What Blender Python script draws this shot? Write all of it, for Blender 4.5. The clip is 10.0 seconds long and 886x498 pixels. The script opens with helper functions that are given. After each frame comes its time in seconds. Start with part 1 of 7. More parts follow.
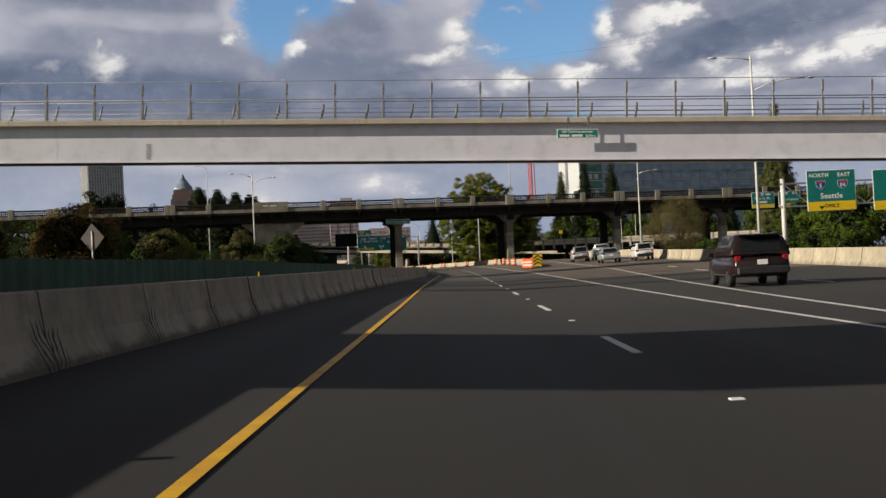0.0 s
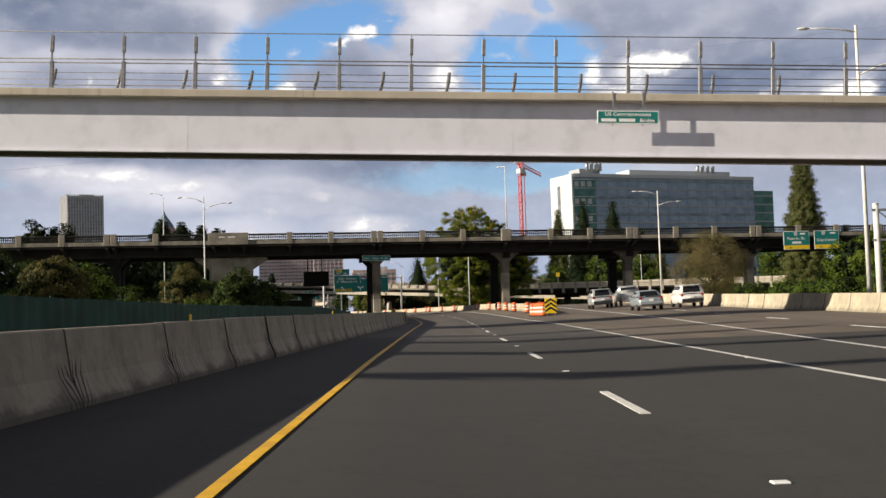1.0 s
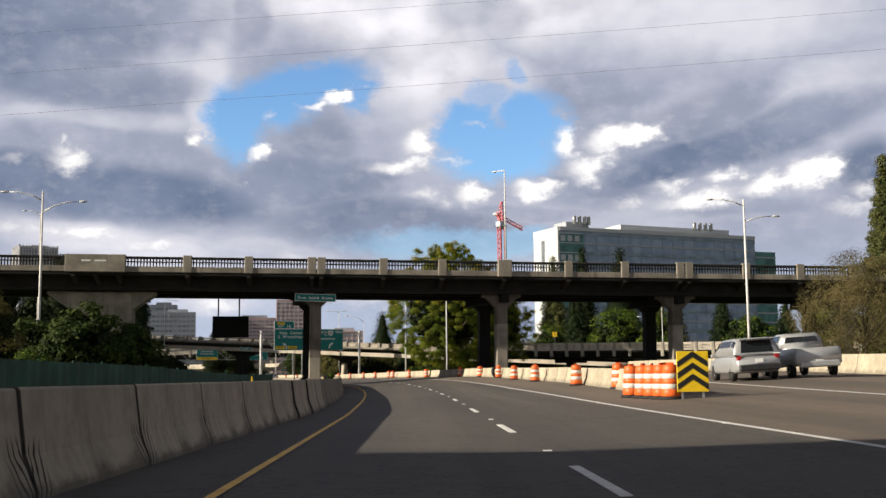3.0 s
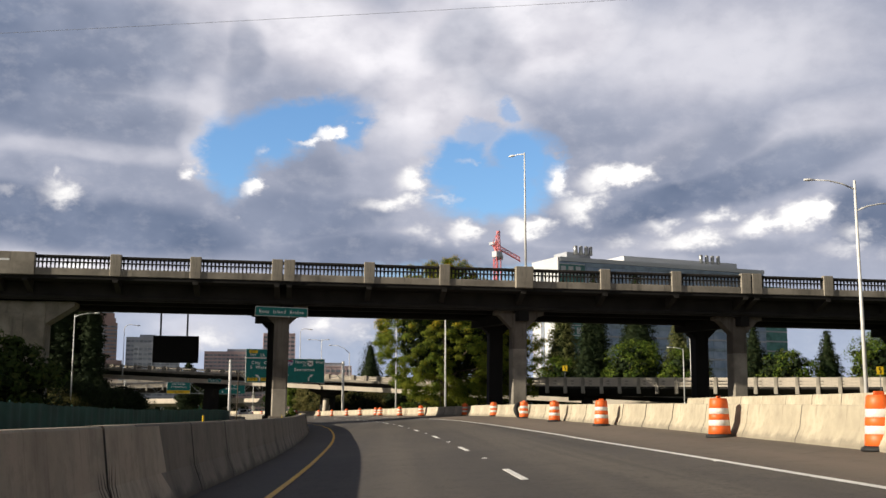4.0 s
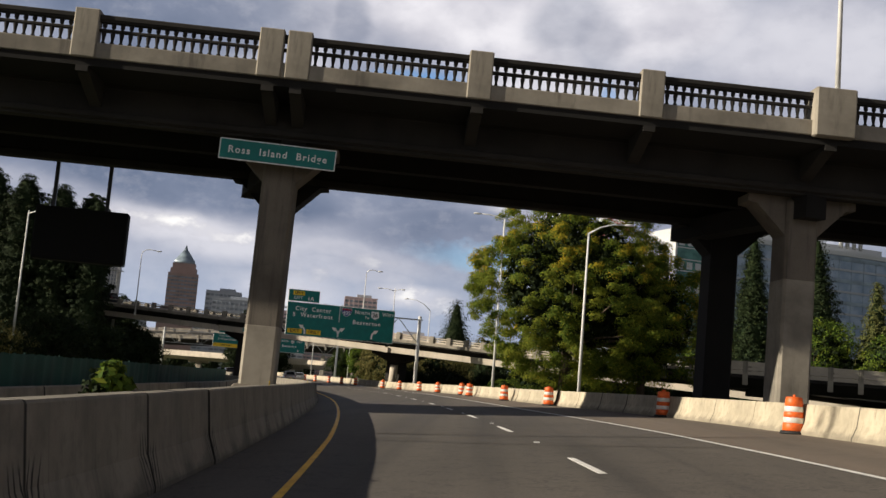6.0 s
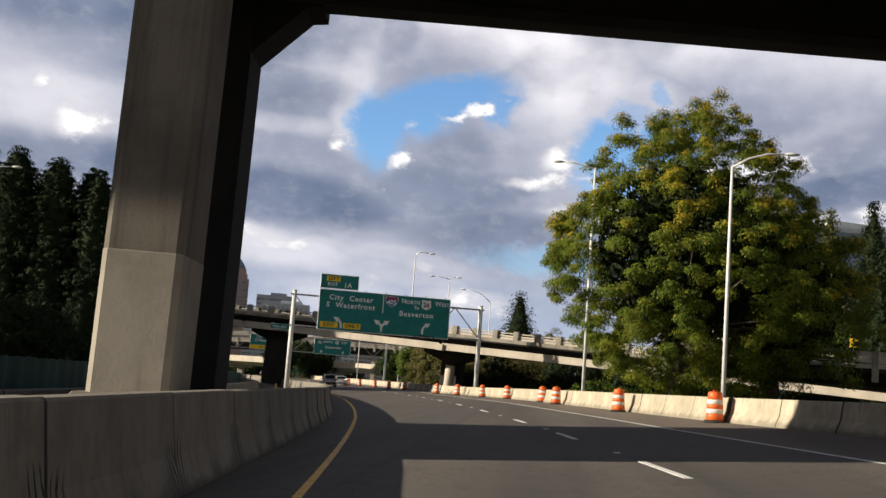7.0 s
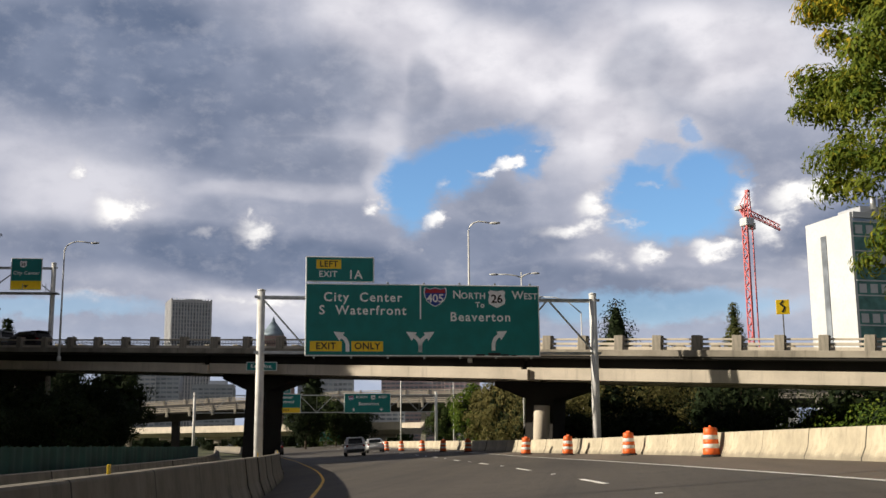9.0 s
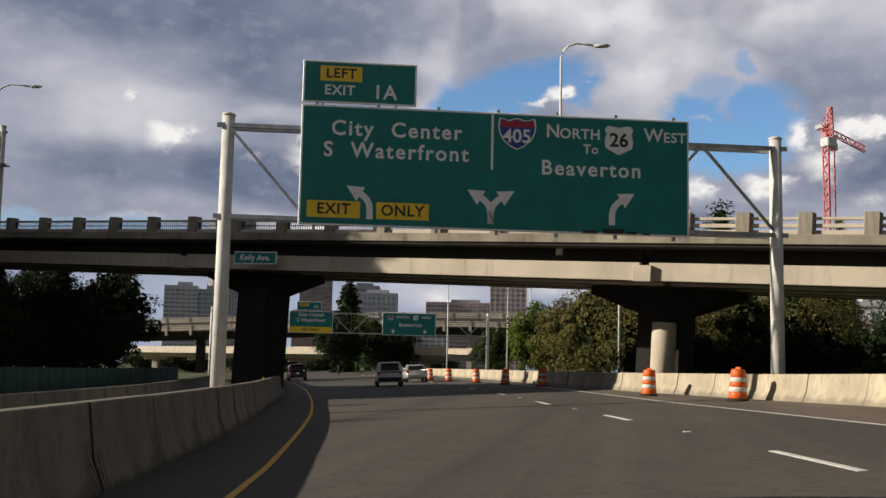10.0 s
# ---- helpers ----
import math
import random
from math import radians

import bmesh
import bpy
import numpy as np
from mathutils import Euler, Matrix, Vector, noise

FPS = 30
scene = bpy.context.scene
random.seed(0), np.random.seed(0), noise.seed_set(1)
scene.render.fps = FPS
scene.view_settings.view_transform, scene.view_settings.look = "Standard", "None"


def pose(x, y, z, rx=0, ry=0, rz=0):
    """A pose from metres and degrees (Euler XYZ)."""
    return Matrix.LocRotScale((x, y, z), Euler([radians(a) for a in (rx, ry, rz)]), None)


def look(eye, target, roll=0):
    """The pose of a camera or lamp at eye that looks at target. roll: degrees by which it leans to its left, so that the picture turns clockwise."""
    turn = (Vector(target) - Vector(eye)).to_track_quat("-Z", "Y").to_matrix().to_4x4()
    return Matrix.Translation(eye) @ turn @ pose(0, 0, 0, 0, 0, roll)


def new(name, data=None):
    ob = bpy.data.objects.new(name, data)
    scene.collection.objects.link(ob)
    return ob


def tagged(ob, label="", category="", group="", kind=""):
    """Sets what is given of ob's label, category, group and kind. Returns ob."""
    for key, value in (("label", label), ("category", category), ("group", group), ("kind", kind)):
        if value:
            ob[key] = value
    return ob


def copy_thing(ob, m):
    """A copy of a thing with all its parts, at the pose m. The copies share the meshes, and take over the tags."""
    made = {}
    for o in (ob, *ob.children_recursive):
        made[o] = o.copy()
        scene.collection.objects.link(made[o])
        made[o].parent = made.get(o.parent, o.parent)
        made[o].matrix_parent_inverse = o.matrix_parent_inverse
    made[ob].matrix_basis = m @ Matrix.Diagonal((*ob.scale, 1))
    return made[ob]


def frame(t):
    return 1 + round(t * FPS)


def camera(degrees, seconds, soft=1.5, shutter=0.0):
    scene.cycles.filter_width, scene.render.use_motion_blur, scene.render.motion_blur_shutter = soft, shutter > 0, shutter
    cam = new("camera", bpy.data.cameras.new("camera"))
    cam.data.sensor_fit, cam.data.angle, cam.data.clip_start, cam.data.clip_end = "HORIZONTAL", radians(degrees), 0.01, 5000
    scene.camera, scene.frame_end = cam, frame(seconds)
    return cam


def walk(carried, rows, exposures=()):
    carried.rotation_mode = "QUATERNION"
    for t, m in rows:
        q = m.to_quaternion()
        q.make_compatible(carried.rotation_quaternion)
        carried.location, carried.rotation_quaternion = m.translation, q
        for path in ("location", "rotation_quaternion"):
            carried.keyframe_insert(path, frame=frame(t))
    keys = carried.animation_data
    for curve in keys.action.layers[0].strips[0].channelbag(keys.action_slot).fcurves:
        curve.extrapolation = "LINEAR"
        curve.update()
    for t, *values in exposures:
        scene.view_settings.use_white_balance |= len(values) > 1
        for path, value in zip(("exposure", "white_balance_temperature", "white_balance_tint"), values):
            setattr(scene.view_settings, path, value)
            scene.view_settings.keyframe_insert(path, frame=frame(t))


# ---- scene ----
cam = camera(44.6, 10.0)
PATH = [
    (0, (0.005, -7.173, 1.032), (-0.011, -5.173, 1.061), -2.8),
    (0.5, (0.029, 5.739, 1.069), (0.025, 7.737, 1.145), -2.5),
    (1, (0.019, 18.759, 1.086), (0.031, 20.756, 1.195), -1.9),
    (1.5, (0.035, 31.962, 1.084), (0.09, 33.956, 1.227), -1.0),
    (2, (0.082, 45.13, 1.117), (0.149, 47.122, 1.28), -0.8),
    (3.5, (0.421, 82.135, 1.01), (0.494, 84.115, 1.278), -0.4),
    (4, (0.243, 94.646, 1.027), (0.327, 96.622, 1.323), -0.0),
    (4.5, (-0.06, 107.176, 1.044), (0.002, 109.153, 1.342), -0.2),
    (5, (-0.404, 119.715, 1.102), (-0.36, 121.694, 1.393), 1.8),
    (5.5, (-0.878, 132.145, 1.172), (-0.881, 134.127, 1.444), 2.8),
    (6, (-1.351, 144.456, 1.181), (-1.43, 146.439, 1.429), 4.7),
    (7.5, (-4.641, 179.566, 1.061), (-4.853, 181.538, 1.315), 3.3),
    (8, (-5.953, 191.232, 1.026), (-6.187, 193.198, 1.307), 2.9),
    (8.5, (-7.528, 202.795, 0.972), (-7.766, 204.753, 1.301), 2.2),
    (9, (-9.339, 214.481, 0.963), (-9.59, 216.434, 1.312), -0.5),
    (9.5, (-11.272, 226.202, 0.97), (-11.585, 228.161, 1.227), 1.0),
    (10, (-13.691, 238.03, 0.989), (-14.029, 239.989, 1.208), 1.2),
]
EXPOSURE = [(0, 0.05), (0.5, 0.25), (1, 0.5), (1.5, 0.55), (2, 0.55), (3.5, 0.52), (4.5, 0.38), (5.5, 0.25), (6, 0.36), (7.5, 0.5), (8.5, 0.48), (9, 0.38), (9.5, 0.25), (10, 0.12)]
walk(cam, [(t, look(eye, target, roll)) for t, eye, target, roll in PATH], EXPOSURE)

# ---- light ----
SUN_TO = Vector((-0.912, -0.219, 0.348)).normalized()  # towards the sun
sun_data = bpy.data.lights.new("sun", "SUN")
sun_data.energy, sun_data.angle, sun_data.color = 5.0, radians(0.55), (1.0, 0.89, 0.72)
sun = new("sun", sun_data)
sun.matrix_world = look((0, 0, 60), Vector((0, 0, 60)) - SUN_TO)


def sky_world():
    """Nishita sky with broken cloud, laid out by azimuth and height."""
    w = bpy.data.worlds.new("sky")
    scene.world = w
    w.use_nodes = True
    nt = w.node_tree
    nt.nodes.clear()
    L = nt.links.new

    def node(kind, **kw):
        n = nt.nodes.new(kind)
        for k, v in kw.items():
            n.inputs[k].default_value = v
        return n

    def op(kind, a, b=None, clamp=False):
        n = nt.nodes.new("ShaderNodeMath")
        n.operation, n.use_clamp = kind, clamp
        for i, v in enumerate((a, b)):
            if v is None:
                continue
            if isinstance(v, (int, float)):
                n.inputs[i].default_value = v
            else:
                L(v, n.inputs[i])
        return n.outputs[0]

    def mixc(f, a, b):
        n = nt.nodes.new("ShaderNodeMix")
        n.data_type = "RGBA"
        for sock, v in ((n.inputs[0], f), (n.inputs[6], a), (n.inputs[7], b)):
            if isinstance(v, (int, float)):
                sock.default_value = v
            elif isinstance(v, tuple):
                sock.default_value = (*v, 1)
            else:
                L(v, sock)
        return n.outputs[2]

    def smooth(v, lo, hi):
        n = nt.nodes.new("ShaderNodeMapRange")
        n.interpolation_type = "SMOOTHSTEP"
        n.inputs[1].default_value, n.inputs[2].default_value = lo, hi
        L(v, n.inputs[0])
        return n.outputs[0]

    co = nt.nodes.new("ShaderNodeTexCoord")
    sep = nt.nodes.new("ShaderNodeSeparateXYZ")
    L(co.outputs["Generated"], sep.inputs[0])
    az = op("MULTIPLY", op("ARCTAN2", sep.outputs[0], sep.outputs[1]), 57.2958)
    el = op("MULTIPLY", op("ARCSINE", sep.outputs[2]), 57.2958)
    comb = nt.nodes.new("ShaderNodeCombineXYZ")
    L(az, comb.inputs[0])
    L(el, comb.inputs[1])
    # two scales of billow push the edges about
    flat = nt.nodes.new("ShaderNodeVectorMath")
    flat.operation = "MULTIPLY"
    flat.inputs[1].default_value = (1.0, 1.5, 1.0)
    L(comb.outputs[0], flat.inputs[0])
    n1 = node("ShaderNodeTexNoise", Scale=0.17, Detail=5.0, Roughness=0.48)
    n2 = node("ShaderNodeTexNoise", Scale=0.085, Detail=4.0, Roughness=0.5)
    n3 = node("ShaderNodeTexNoise", Scale=0.62, Detail=8.0, Roughness=0.62)
    for n in (n1, n2, n3):
        L(flat.outputs[0], n.inputs["Vector"])
    push = nt.nodes.new("ShaderNodeVectorMath")
    push.operation = "MULTIPLY_ADD"
    sub = nt.nodes.new("ShaderNodeVectorMath")
    sub.operation = "SUBTRACT"
    sub.inputs[1].default_value = (0.5, 0.5, 0.5)
    L(n1.outputs["Color"], sub.inputs[0])
    L(sub.outputs[0], push.inputs[0])
    push.inputs[1].default_value = (2.6, 1.7, 0.0)
    L(comb.outputs[0], push.inputs[2])
    # a finer ruffle on the edges
    sub2 = nt.nodes.new("ShaderNodeVectorMath")
    sub2.operation = "SUBTRACT"
    sub2.inputs[1].default_value = (0.5, 0.5, 0.5)
    L(n3.outputs["Color"], sub2.inputs[0])
    ruffle = nt.nodes.new("ShaderNodeVectorMath")
    ruffle.operation = "MULTIPLY_ADD"
    ruffle.inputs[1].default_value = (2.3, 1.7, 0.0)
    L(sub2.outputs[0], ruffle.inputs[0])
    L(push.outputs[0], ruffle.inputs[2])

    def blob(a, e, ra, re, turn, strength, src):
        m = nt.nodes.new("ShaderNodeMapping")
        m.vector_type = "TEXTURE"
        m.inputs["Location"].default_value = (a, e, 0)
        m.inputs["Rotation"].default_value = (0, 0, radians(turn))
        m.inputs["Scale"].default_value = (ra * 1.08, re * 1.08, 1)
        L(src.outputs[0], m.inputs[0])
        g = nt.nodes.new("ShaderNodeTexGradient")
        g.gradient_type = "SPHERICAL"
        L(m.outputs[0], g.inputs[0])
        return g.outputs["Fac"], strength

    def cover(blobs, src, edge):
        """The strongest of soft-edged patches of cloud."""
        total = None
        for b in blobs:
            f, strength = blob(*b, src)
            f = op("MULTIPLY", smooth(f, 0.0, edge), strength)
            total = f if total is None else op("MAXIMUM", total, f)
        return total

    blue = cover(BLUE_GAPS, ruffle, 0.55)
    bright = cover(SMALL_PUFFS + BRIGHT_CLOUDS + LOW_PUFFS, ruffle, 0.95)
    bright = op("SUBTRACT", op("MULTIPLY", bright, 1.42), op("MULTIPLY", smooth(n3.outputs["Fac"], 0.34, 0.68), 0.42), True)
    pale = cover(PALE_CLOUDS + LOW_PALE_CLOUDS, push, 0.62)
    dark = cover(DARK_CLOUDS + LOW_DARK_CLOUDS, push, 0.52)
    sky = nt.nodes.new("ShaderNodeTexSky")
    sky.sky_type, sky.sun_disc = "NISHITA", False
    sky.sun_elevation, sky.sun_rotation = math.asin(SUN_TO.z), math.atan2(SUN_TO.x, SUN_TO.y)
    sky.air_density, sky.dust_density, sky.ozone_density = 1.0, 0.2, 2.5
    gain = nt.nodes.new("ShaderNodeVectorMath")
    gain.operation = "MULTIPLY"
    gain.inputs[1].default_value = (0.098, 0.118, 0.137)
    L(sky.outputs[0], gain.inputs[0])
    # grey cloud deck in broad soft rolls
    deck = mixc(smooth(n2.outputs["Fac"], 0.32, 0.68), (0.245, 0.268, 0.345), (0.355, 0.368, 0.44))
    low = smooth(el, 8.0, 2.5)
    deck = mixc(op("MULTIPLY", low, 0.55), deck, (0.34, 0.41, 0.54))
    deck = mixc(pale, deck, mixc(smooth(n1.outputs["Fac"], 0.34, 0.66), (0.50, 0.49, 0.54), (0.74, 0.72, 0.75)))
    deck = mixc(dark, deck, mixc(smooth(n1.outputs["Fac"], 0.32, 0.68), (0.092, 0.124, 0.198), (0.180, 0.212, 0.295)))
    deck = mixc(op("MULTIPLY", smooth(n3.outputs["Fac"], 0.46, 0.72), 0.16), deck, (0.56, 0.55, 0.59))
    deck = mixc(op("MULTIPLY", smooth(n3.outputs["Fac"], 0.52, 0.30), 0.10), deck, (0.15, 0.175, 0.24))
    # unseen sky overhead and to the sides, darkened to deepen the shade
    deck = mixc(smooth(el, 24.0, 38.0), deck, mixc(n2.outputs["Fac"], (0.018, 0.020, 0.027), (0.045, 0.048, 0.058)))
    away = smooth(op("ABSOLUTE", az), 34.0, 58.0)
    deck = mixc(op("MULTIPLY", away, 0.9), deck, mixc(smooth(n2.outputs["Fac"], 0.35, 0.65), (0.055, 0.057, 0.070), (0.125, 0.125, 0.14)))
    # unseen sky behind, kept bright to light faces turned that way
    rear = op("MULTIPLY", smooth(op("ABSOLUTE", az), 125.0, 150.0), smooth(el, 34.0, 22.0))
    deck = mixc(rear, deck, mixc(smooth(n2.outputs["Fac"], 0.35, 0.65), (0.24, 0.245, 0.28), (0.46, 0.455, 0.48)))
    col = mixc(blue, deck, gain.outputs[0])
    lit = mixc(smooth(bright, 0.05, 1.0), (0.46, 0.45, 0.49), (0.84, 0.82, 0.80))
    col = mixc(bright, col, lit)
    # below the horizon: dull haze
    col = mixc(smooth(el, 0.0, -3.0), col, (0.10, 0.10, 0.11))
    bg = nt.nodes.new("ShaderNodeBackground")
    bg.inputs[1].default_value = 1.0
    L(col, bg.inputs[0])
    out = nt.nodes.new("ShaderNodeOutputWorld")
    L(bg.outputs[0], out.inputs[0])


# azimuth right of the road's line, height, half sizes, turn (degrees), strength
BLUE_GAPS = [(-5.5, 15.2, 4.49, 1.44, 8, 1), (-8.9, 13.3, 1.8, 2.54, 10, 1), (-7.2, 14.1, 2.69, 1.5, 10, 1), (-2.6, 14.7, 1.5, 1.2, 0, 0.9), (5.3, 11.7, 4.19, 1.86, 5, 1),
             (6.8, 13.5, 2.4, 1.8, 0, 1), (3.4, 12.8, 2.25, 1.65, 0, 1), (5.9, 15.8, 0.96, 0.78, 0, 0.6), (8.4, 12.7, 1.2, 1.5, 0, 0.9), (4.2, 14.3, 1.8, 0.9, 0, 0.5),
             (4.1, 6.8, 8.98, 1.02, 0, 0.5), (-28.2, 6.8, 7.78, 0.78, 0, 0.4)]
SMALL_PUFFS = [(-3.5, 14.5, 1.8, 0.6, 8, 0.95), (-4.9, 14.2, 1.2, 0.36, 0, 0.7), (-11.0, 12.5, 1.02, 0.6, 0, 0.8), (-7.7, 11.8, 0.72, 0.84, 0, 0.75), (-7.2, 13.4, 0.66, 0.6, 0, 0.38),
               (-17.5, 10.9, 1.86, 0.96, 5, 0.62), (-17.6, 11.5, 0.54, 0.66, 0, 0.55), (-20.3, 10.6, 1.2, 0.42, 0, 0.3), (-0.3, 11.1, 3.29, 0.96, 6, 0.72), (0.8, 12.2, 1.74, 1.26, 0, 0.75),
               (2.6, 11.2, 1.65, 0.36, 0, 0.45), (3.7, 13.0, 1.2, 0.36, 0, 0.4), (-8.3, 9.9, 0.3, 0.3, 0, 0.3), (-24.2, 11.9, 2.16, 1.32, 10, 0.9), (-26.1, 13.9, 0.78, 1.02, 0, 0.75)]
BRIGHT_CLOUDS = [(11.7, 12.2, 2.84, 1.08, 8, 0.95), (9.0, 12.1, 1.08, 1.38, 0, 0.9), (9.9, 10.8, 2.1, 1.26, 10, 0.8), (7.1, 9.8, 2.4, 0.9, 0, 0.85), (3.4, 9.6, 1.5, 0.9, 0, 0.8),
                 (1.1, 9.3, 2.1, 0.72, 0, 0.5), (13.8, 9.5, 1.65, 0.78, 0, 0.65), (16.9, 9.8, 2.1, 0.72, 5, 0.75), (21.0, 9.8, 2.1, 1.26, 18, 0.95), (19.1, 9.2, 2.4, 1.08, 12, 0.9),
                 (15.7, 8.7, 3.89, 0.9, 0, 0.8), (23.4, 8.9, 1.8, 1.02, 0, 0.55), (11.9, 8.9, 2.1, 0.66, 0, 0.5), (23.1, 8.0, 2.4, 0.78, 0, 0.6)]
LOW_PUFFS = [(-16.1, 7.15, 3.4, .85, -8, 0.7), (-18.3, 7.5, 2.2, .65, 0, 0.58), (-13.0, 6.7, 2.4, .75, -5, 0.66), (-20.6, 7.6, 2.6, .6, 0, 0.39), (-6.5, 6.0, 2.2, .6, 0, 0.35),
             (-4.0, 4.4, 1.8, 1.0, 0, 0.66), (-2.4, 3.9, 1.6, .9, 0, 0.55), (-10.1, 3.8, 2.4, 1.2, 0, 0.58), (-25.8, 7.4, 3.6, .7, 0, 0.39), (-9.3, 5.0, 2.6, .5, 0, 0.31)]
PALE_CLOUDS = [(1.7, 17.8, 4.49, 5.69, 0, 0.95), (-3.3, 19.5, 7.78, 2.99, -12, 0.95), (7.3, 19.7, 7.78, 3.29, 0, 0.9), (4.5, 15.3, 3.29, 2.4, 0, 0.6), (-10.0, 18.9, 6.59, 2.1, 0, 0.45),
               (-10.3, 14.9, 1.65, 3.59, 0, 0.5), (-15.6, 13.1, 7.19, 0.66, 2, 0.35), (17.5, 18.3, 10.18, 3.29, 0, 0.5), (22.3, 13.9, 4.79, 1.8, 20, 0.4), (14.4, 13.9, 3.29, 1.5, 25, 0.3),
               (-9.9, 21.6, 5.99, 2.99, -10, 0.85), (-14.2, 15.4, 5.99, 2.1, 5, 0.35)]
LOW_PALE_CLOUDS = [(-26.4, 12.5, 5.69, 3.29, 0, 0.5), (-29.4, 14.3, 3.59, 1.2, 0, 0.31), (-16.1, 7.0, 5.69, 1.26, -8, 0.59), (-13.1, 6.2, 4.49, 1.2, 0, 0.5), (-6.6, 6.3, 4.79, 0.78, -10, 0.37),
                   (-6.5, 5.3, 3.59, 0.72, 0, 0.37), (-4.0, 4.4, 3.29, 0.9, 0, 0.5), (-10.2, 4.1, 3.59, 1.2, 0, 0.43), (-17.9, 7.2, 5.09, 0.78, -5, 0.43), (-12.3, 6.6, 4.49, 0.78, 0, 0.34),
                   (-8.9, 5.7, 5.99, 0.6, 0, 0.25), (14.4, 8.5, 7.78, 1.5, 0, 0.22), (9.3, 7.2, 8.98, 1.5, 0, 0.19)]
DARK_CLOUDS = [(-17.1, 15.0, 7.78, 1.8, -3, 0.75), (-19.6, 16.7, 5.99, 2.1, 0, 0.4), (-25.9, 19.6, 11.38, 4.19, 3, 0.95), (-16.7, 18.0, 7.78, 3.29, 8, 0.75), (-21.1, 15.4, 7.78, 1.5, 0, 0.35),
               (-16.0, 9.5, 12.57, 1.8, -4, 0.95), (-5.0, 10.2, 5.39, 1.8, 0, 0.8), (-4.7, 12.3, 2.1, 1.8, 0, 0.45), (-0.1, 7.7, 9.88, 1.65, -5, 0.7), (-20.9, 9.9, 12.57, 1.65, -3, 0.8),
               (-19.9, 11.2, 1.8, 1.5, 0, 0.3)]
LOW_DARK_CLOUDS = [(14.3, 10.8, 5.09, 1.08, 14, 0.9), (19.2, 11.9, 6.89, 1.5, 14, 0.85), (16.1, 13.2, 4.79, 1.8, 16, 0.35), (24.0, 9.7, 2.25, 2.1, 0, 0.9), (11.0, 9.8, 2.1, 0.72, 10, 0.55),
                   (4.5, 18.5, 2.69, 2.4, 0, 0.3), (3.5, 19.5, 2.69, 1.8, 20, 0.4), (-8.5, 18.7, 1.35, 2.1, 0, 0.4), (10.0, 14.7, 2.69, 1.5, 0, 0.3), (10.3, 9.8, 3.59, 1.5, 0, 0.45),
                   (17.9, 8.1, 4.79, 0.54, 0, 0.4), (5.3, 8.4, 5.99, 0.54, 0, 0.35)]
sky_world()

# ---- materials ----


class Nodes:
    """A node material in the making."""

    def __init__(self, name):
        self.mat = bpy.data.materials.new(name)
        self.mat.use_nodes = True
        self.nt = self.mat.node_tree
        self.bsdf = self.nt.nodes["Principled BSDF"]
        self.co = self.nt.nodes.new("ShaderNodeTexCoord").outputs["Object"]

    def link(self, a, b):
        self.nt.links.new(a, b)

    def scaled(self, s):
        m = self.nt.nodes.new("ShaderNodeMapping")
        m.inputs["Scale"].default_value = s if isinstance(s, tuple) else (s, s, s)
        self.link(self.co, m.inputs[0])
        return m.outputs[0]

    def noise(self, s, detail=4.0, rough=0.55):
        n = self.nt.nodes.new("ShaderNodeTexNoise")
        n.inputs["Scale"].default_value, n.inputs["Detail"].default_value, n.inputs["Roughness"].default_value = 1.0, detail, rough
        self.link(self.scaled(s), n.inputs["Vector"])
        return n.outputs["Fac"]

    def ramp(self, v, lo, hi):
        n = self.nt.nodes.new("ShaderNodeMapRange")
        n.interpolation_type = "SMOOTHSTEP"
        n.inputs[1].default_value, n.inputs[2].default_value = lo, hi
        self.link(v, n.inputs[0])
        return n.outputs[0]

    def mix(self, f, a, b):
        n = self.nt.nodes.new("ShaderNodeMix")
        n.data_type = "RGBA"
        for sock, v in ((n.inputs[0], f), (n.inputs[6], a), (n.inputs[7], b)):
            if isinstance(v, (int, float)):
                sock.default_value = v
            elif isinstance(v, tuple):
                sock.default_value = (*v[:3], 1)
            else:
                self.link(v, sock)
        return n.outputs[2]

    def math(self, kind, a, b=0.0):
        n = self.nt.nodes.new("ShaderNodeMath")
        n.operation = kind
        for i, v in enumerate((a, b)):
            if isinstance(v, (int, float)):
                n.inputs[i].default_value = v
            else:
                self.link(v, n.inputs[i])
        return n.outputs[0]

    def bump(self, v, strength, distance):
        n = self.nt.nodes.new("ShaderNodeBump")
        n.inputs["Strength"].default_value, n.inputs["Distance"].default_value = strength, distance
        self.link(v, n.inputs["Height"])
        self.link(n.outputs[0], self.bsdf.inputs["Normal"])

    def random(self):
        return self.nt.nodes.new("ShaderNodeObjectInfo").outputs["Random"]

    def island(self):
        return self.nt.nodes.new("ShaderNodeNewGeometry").outputs["Random Per Island"]

    def done(self, colour, rough=0.8, metal=0.0):
        for key, v in (("Base Color", colour), ("Roughness", rough), ("Metallic", metal)):
            if isinstance(v, (int, float)):
                self.bsdf.inputs[key].default_value = v
            elif isinstance(v, tuple):
                self.bsdf.inputs[key].default_value = (*v[:3], 1)
            else:
                self.link(v, self.bsdf.inputs[key])
        return self.mat


def mul(c, f):
    return tuple(min(1.0, v * f) for v in c[:3])


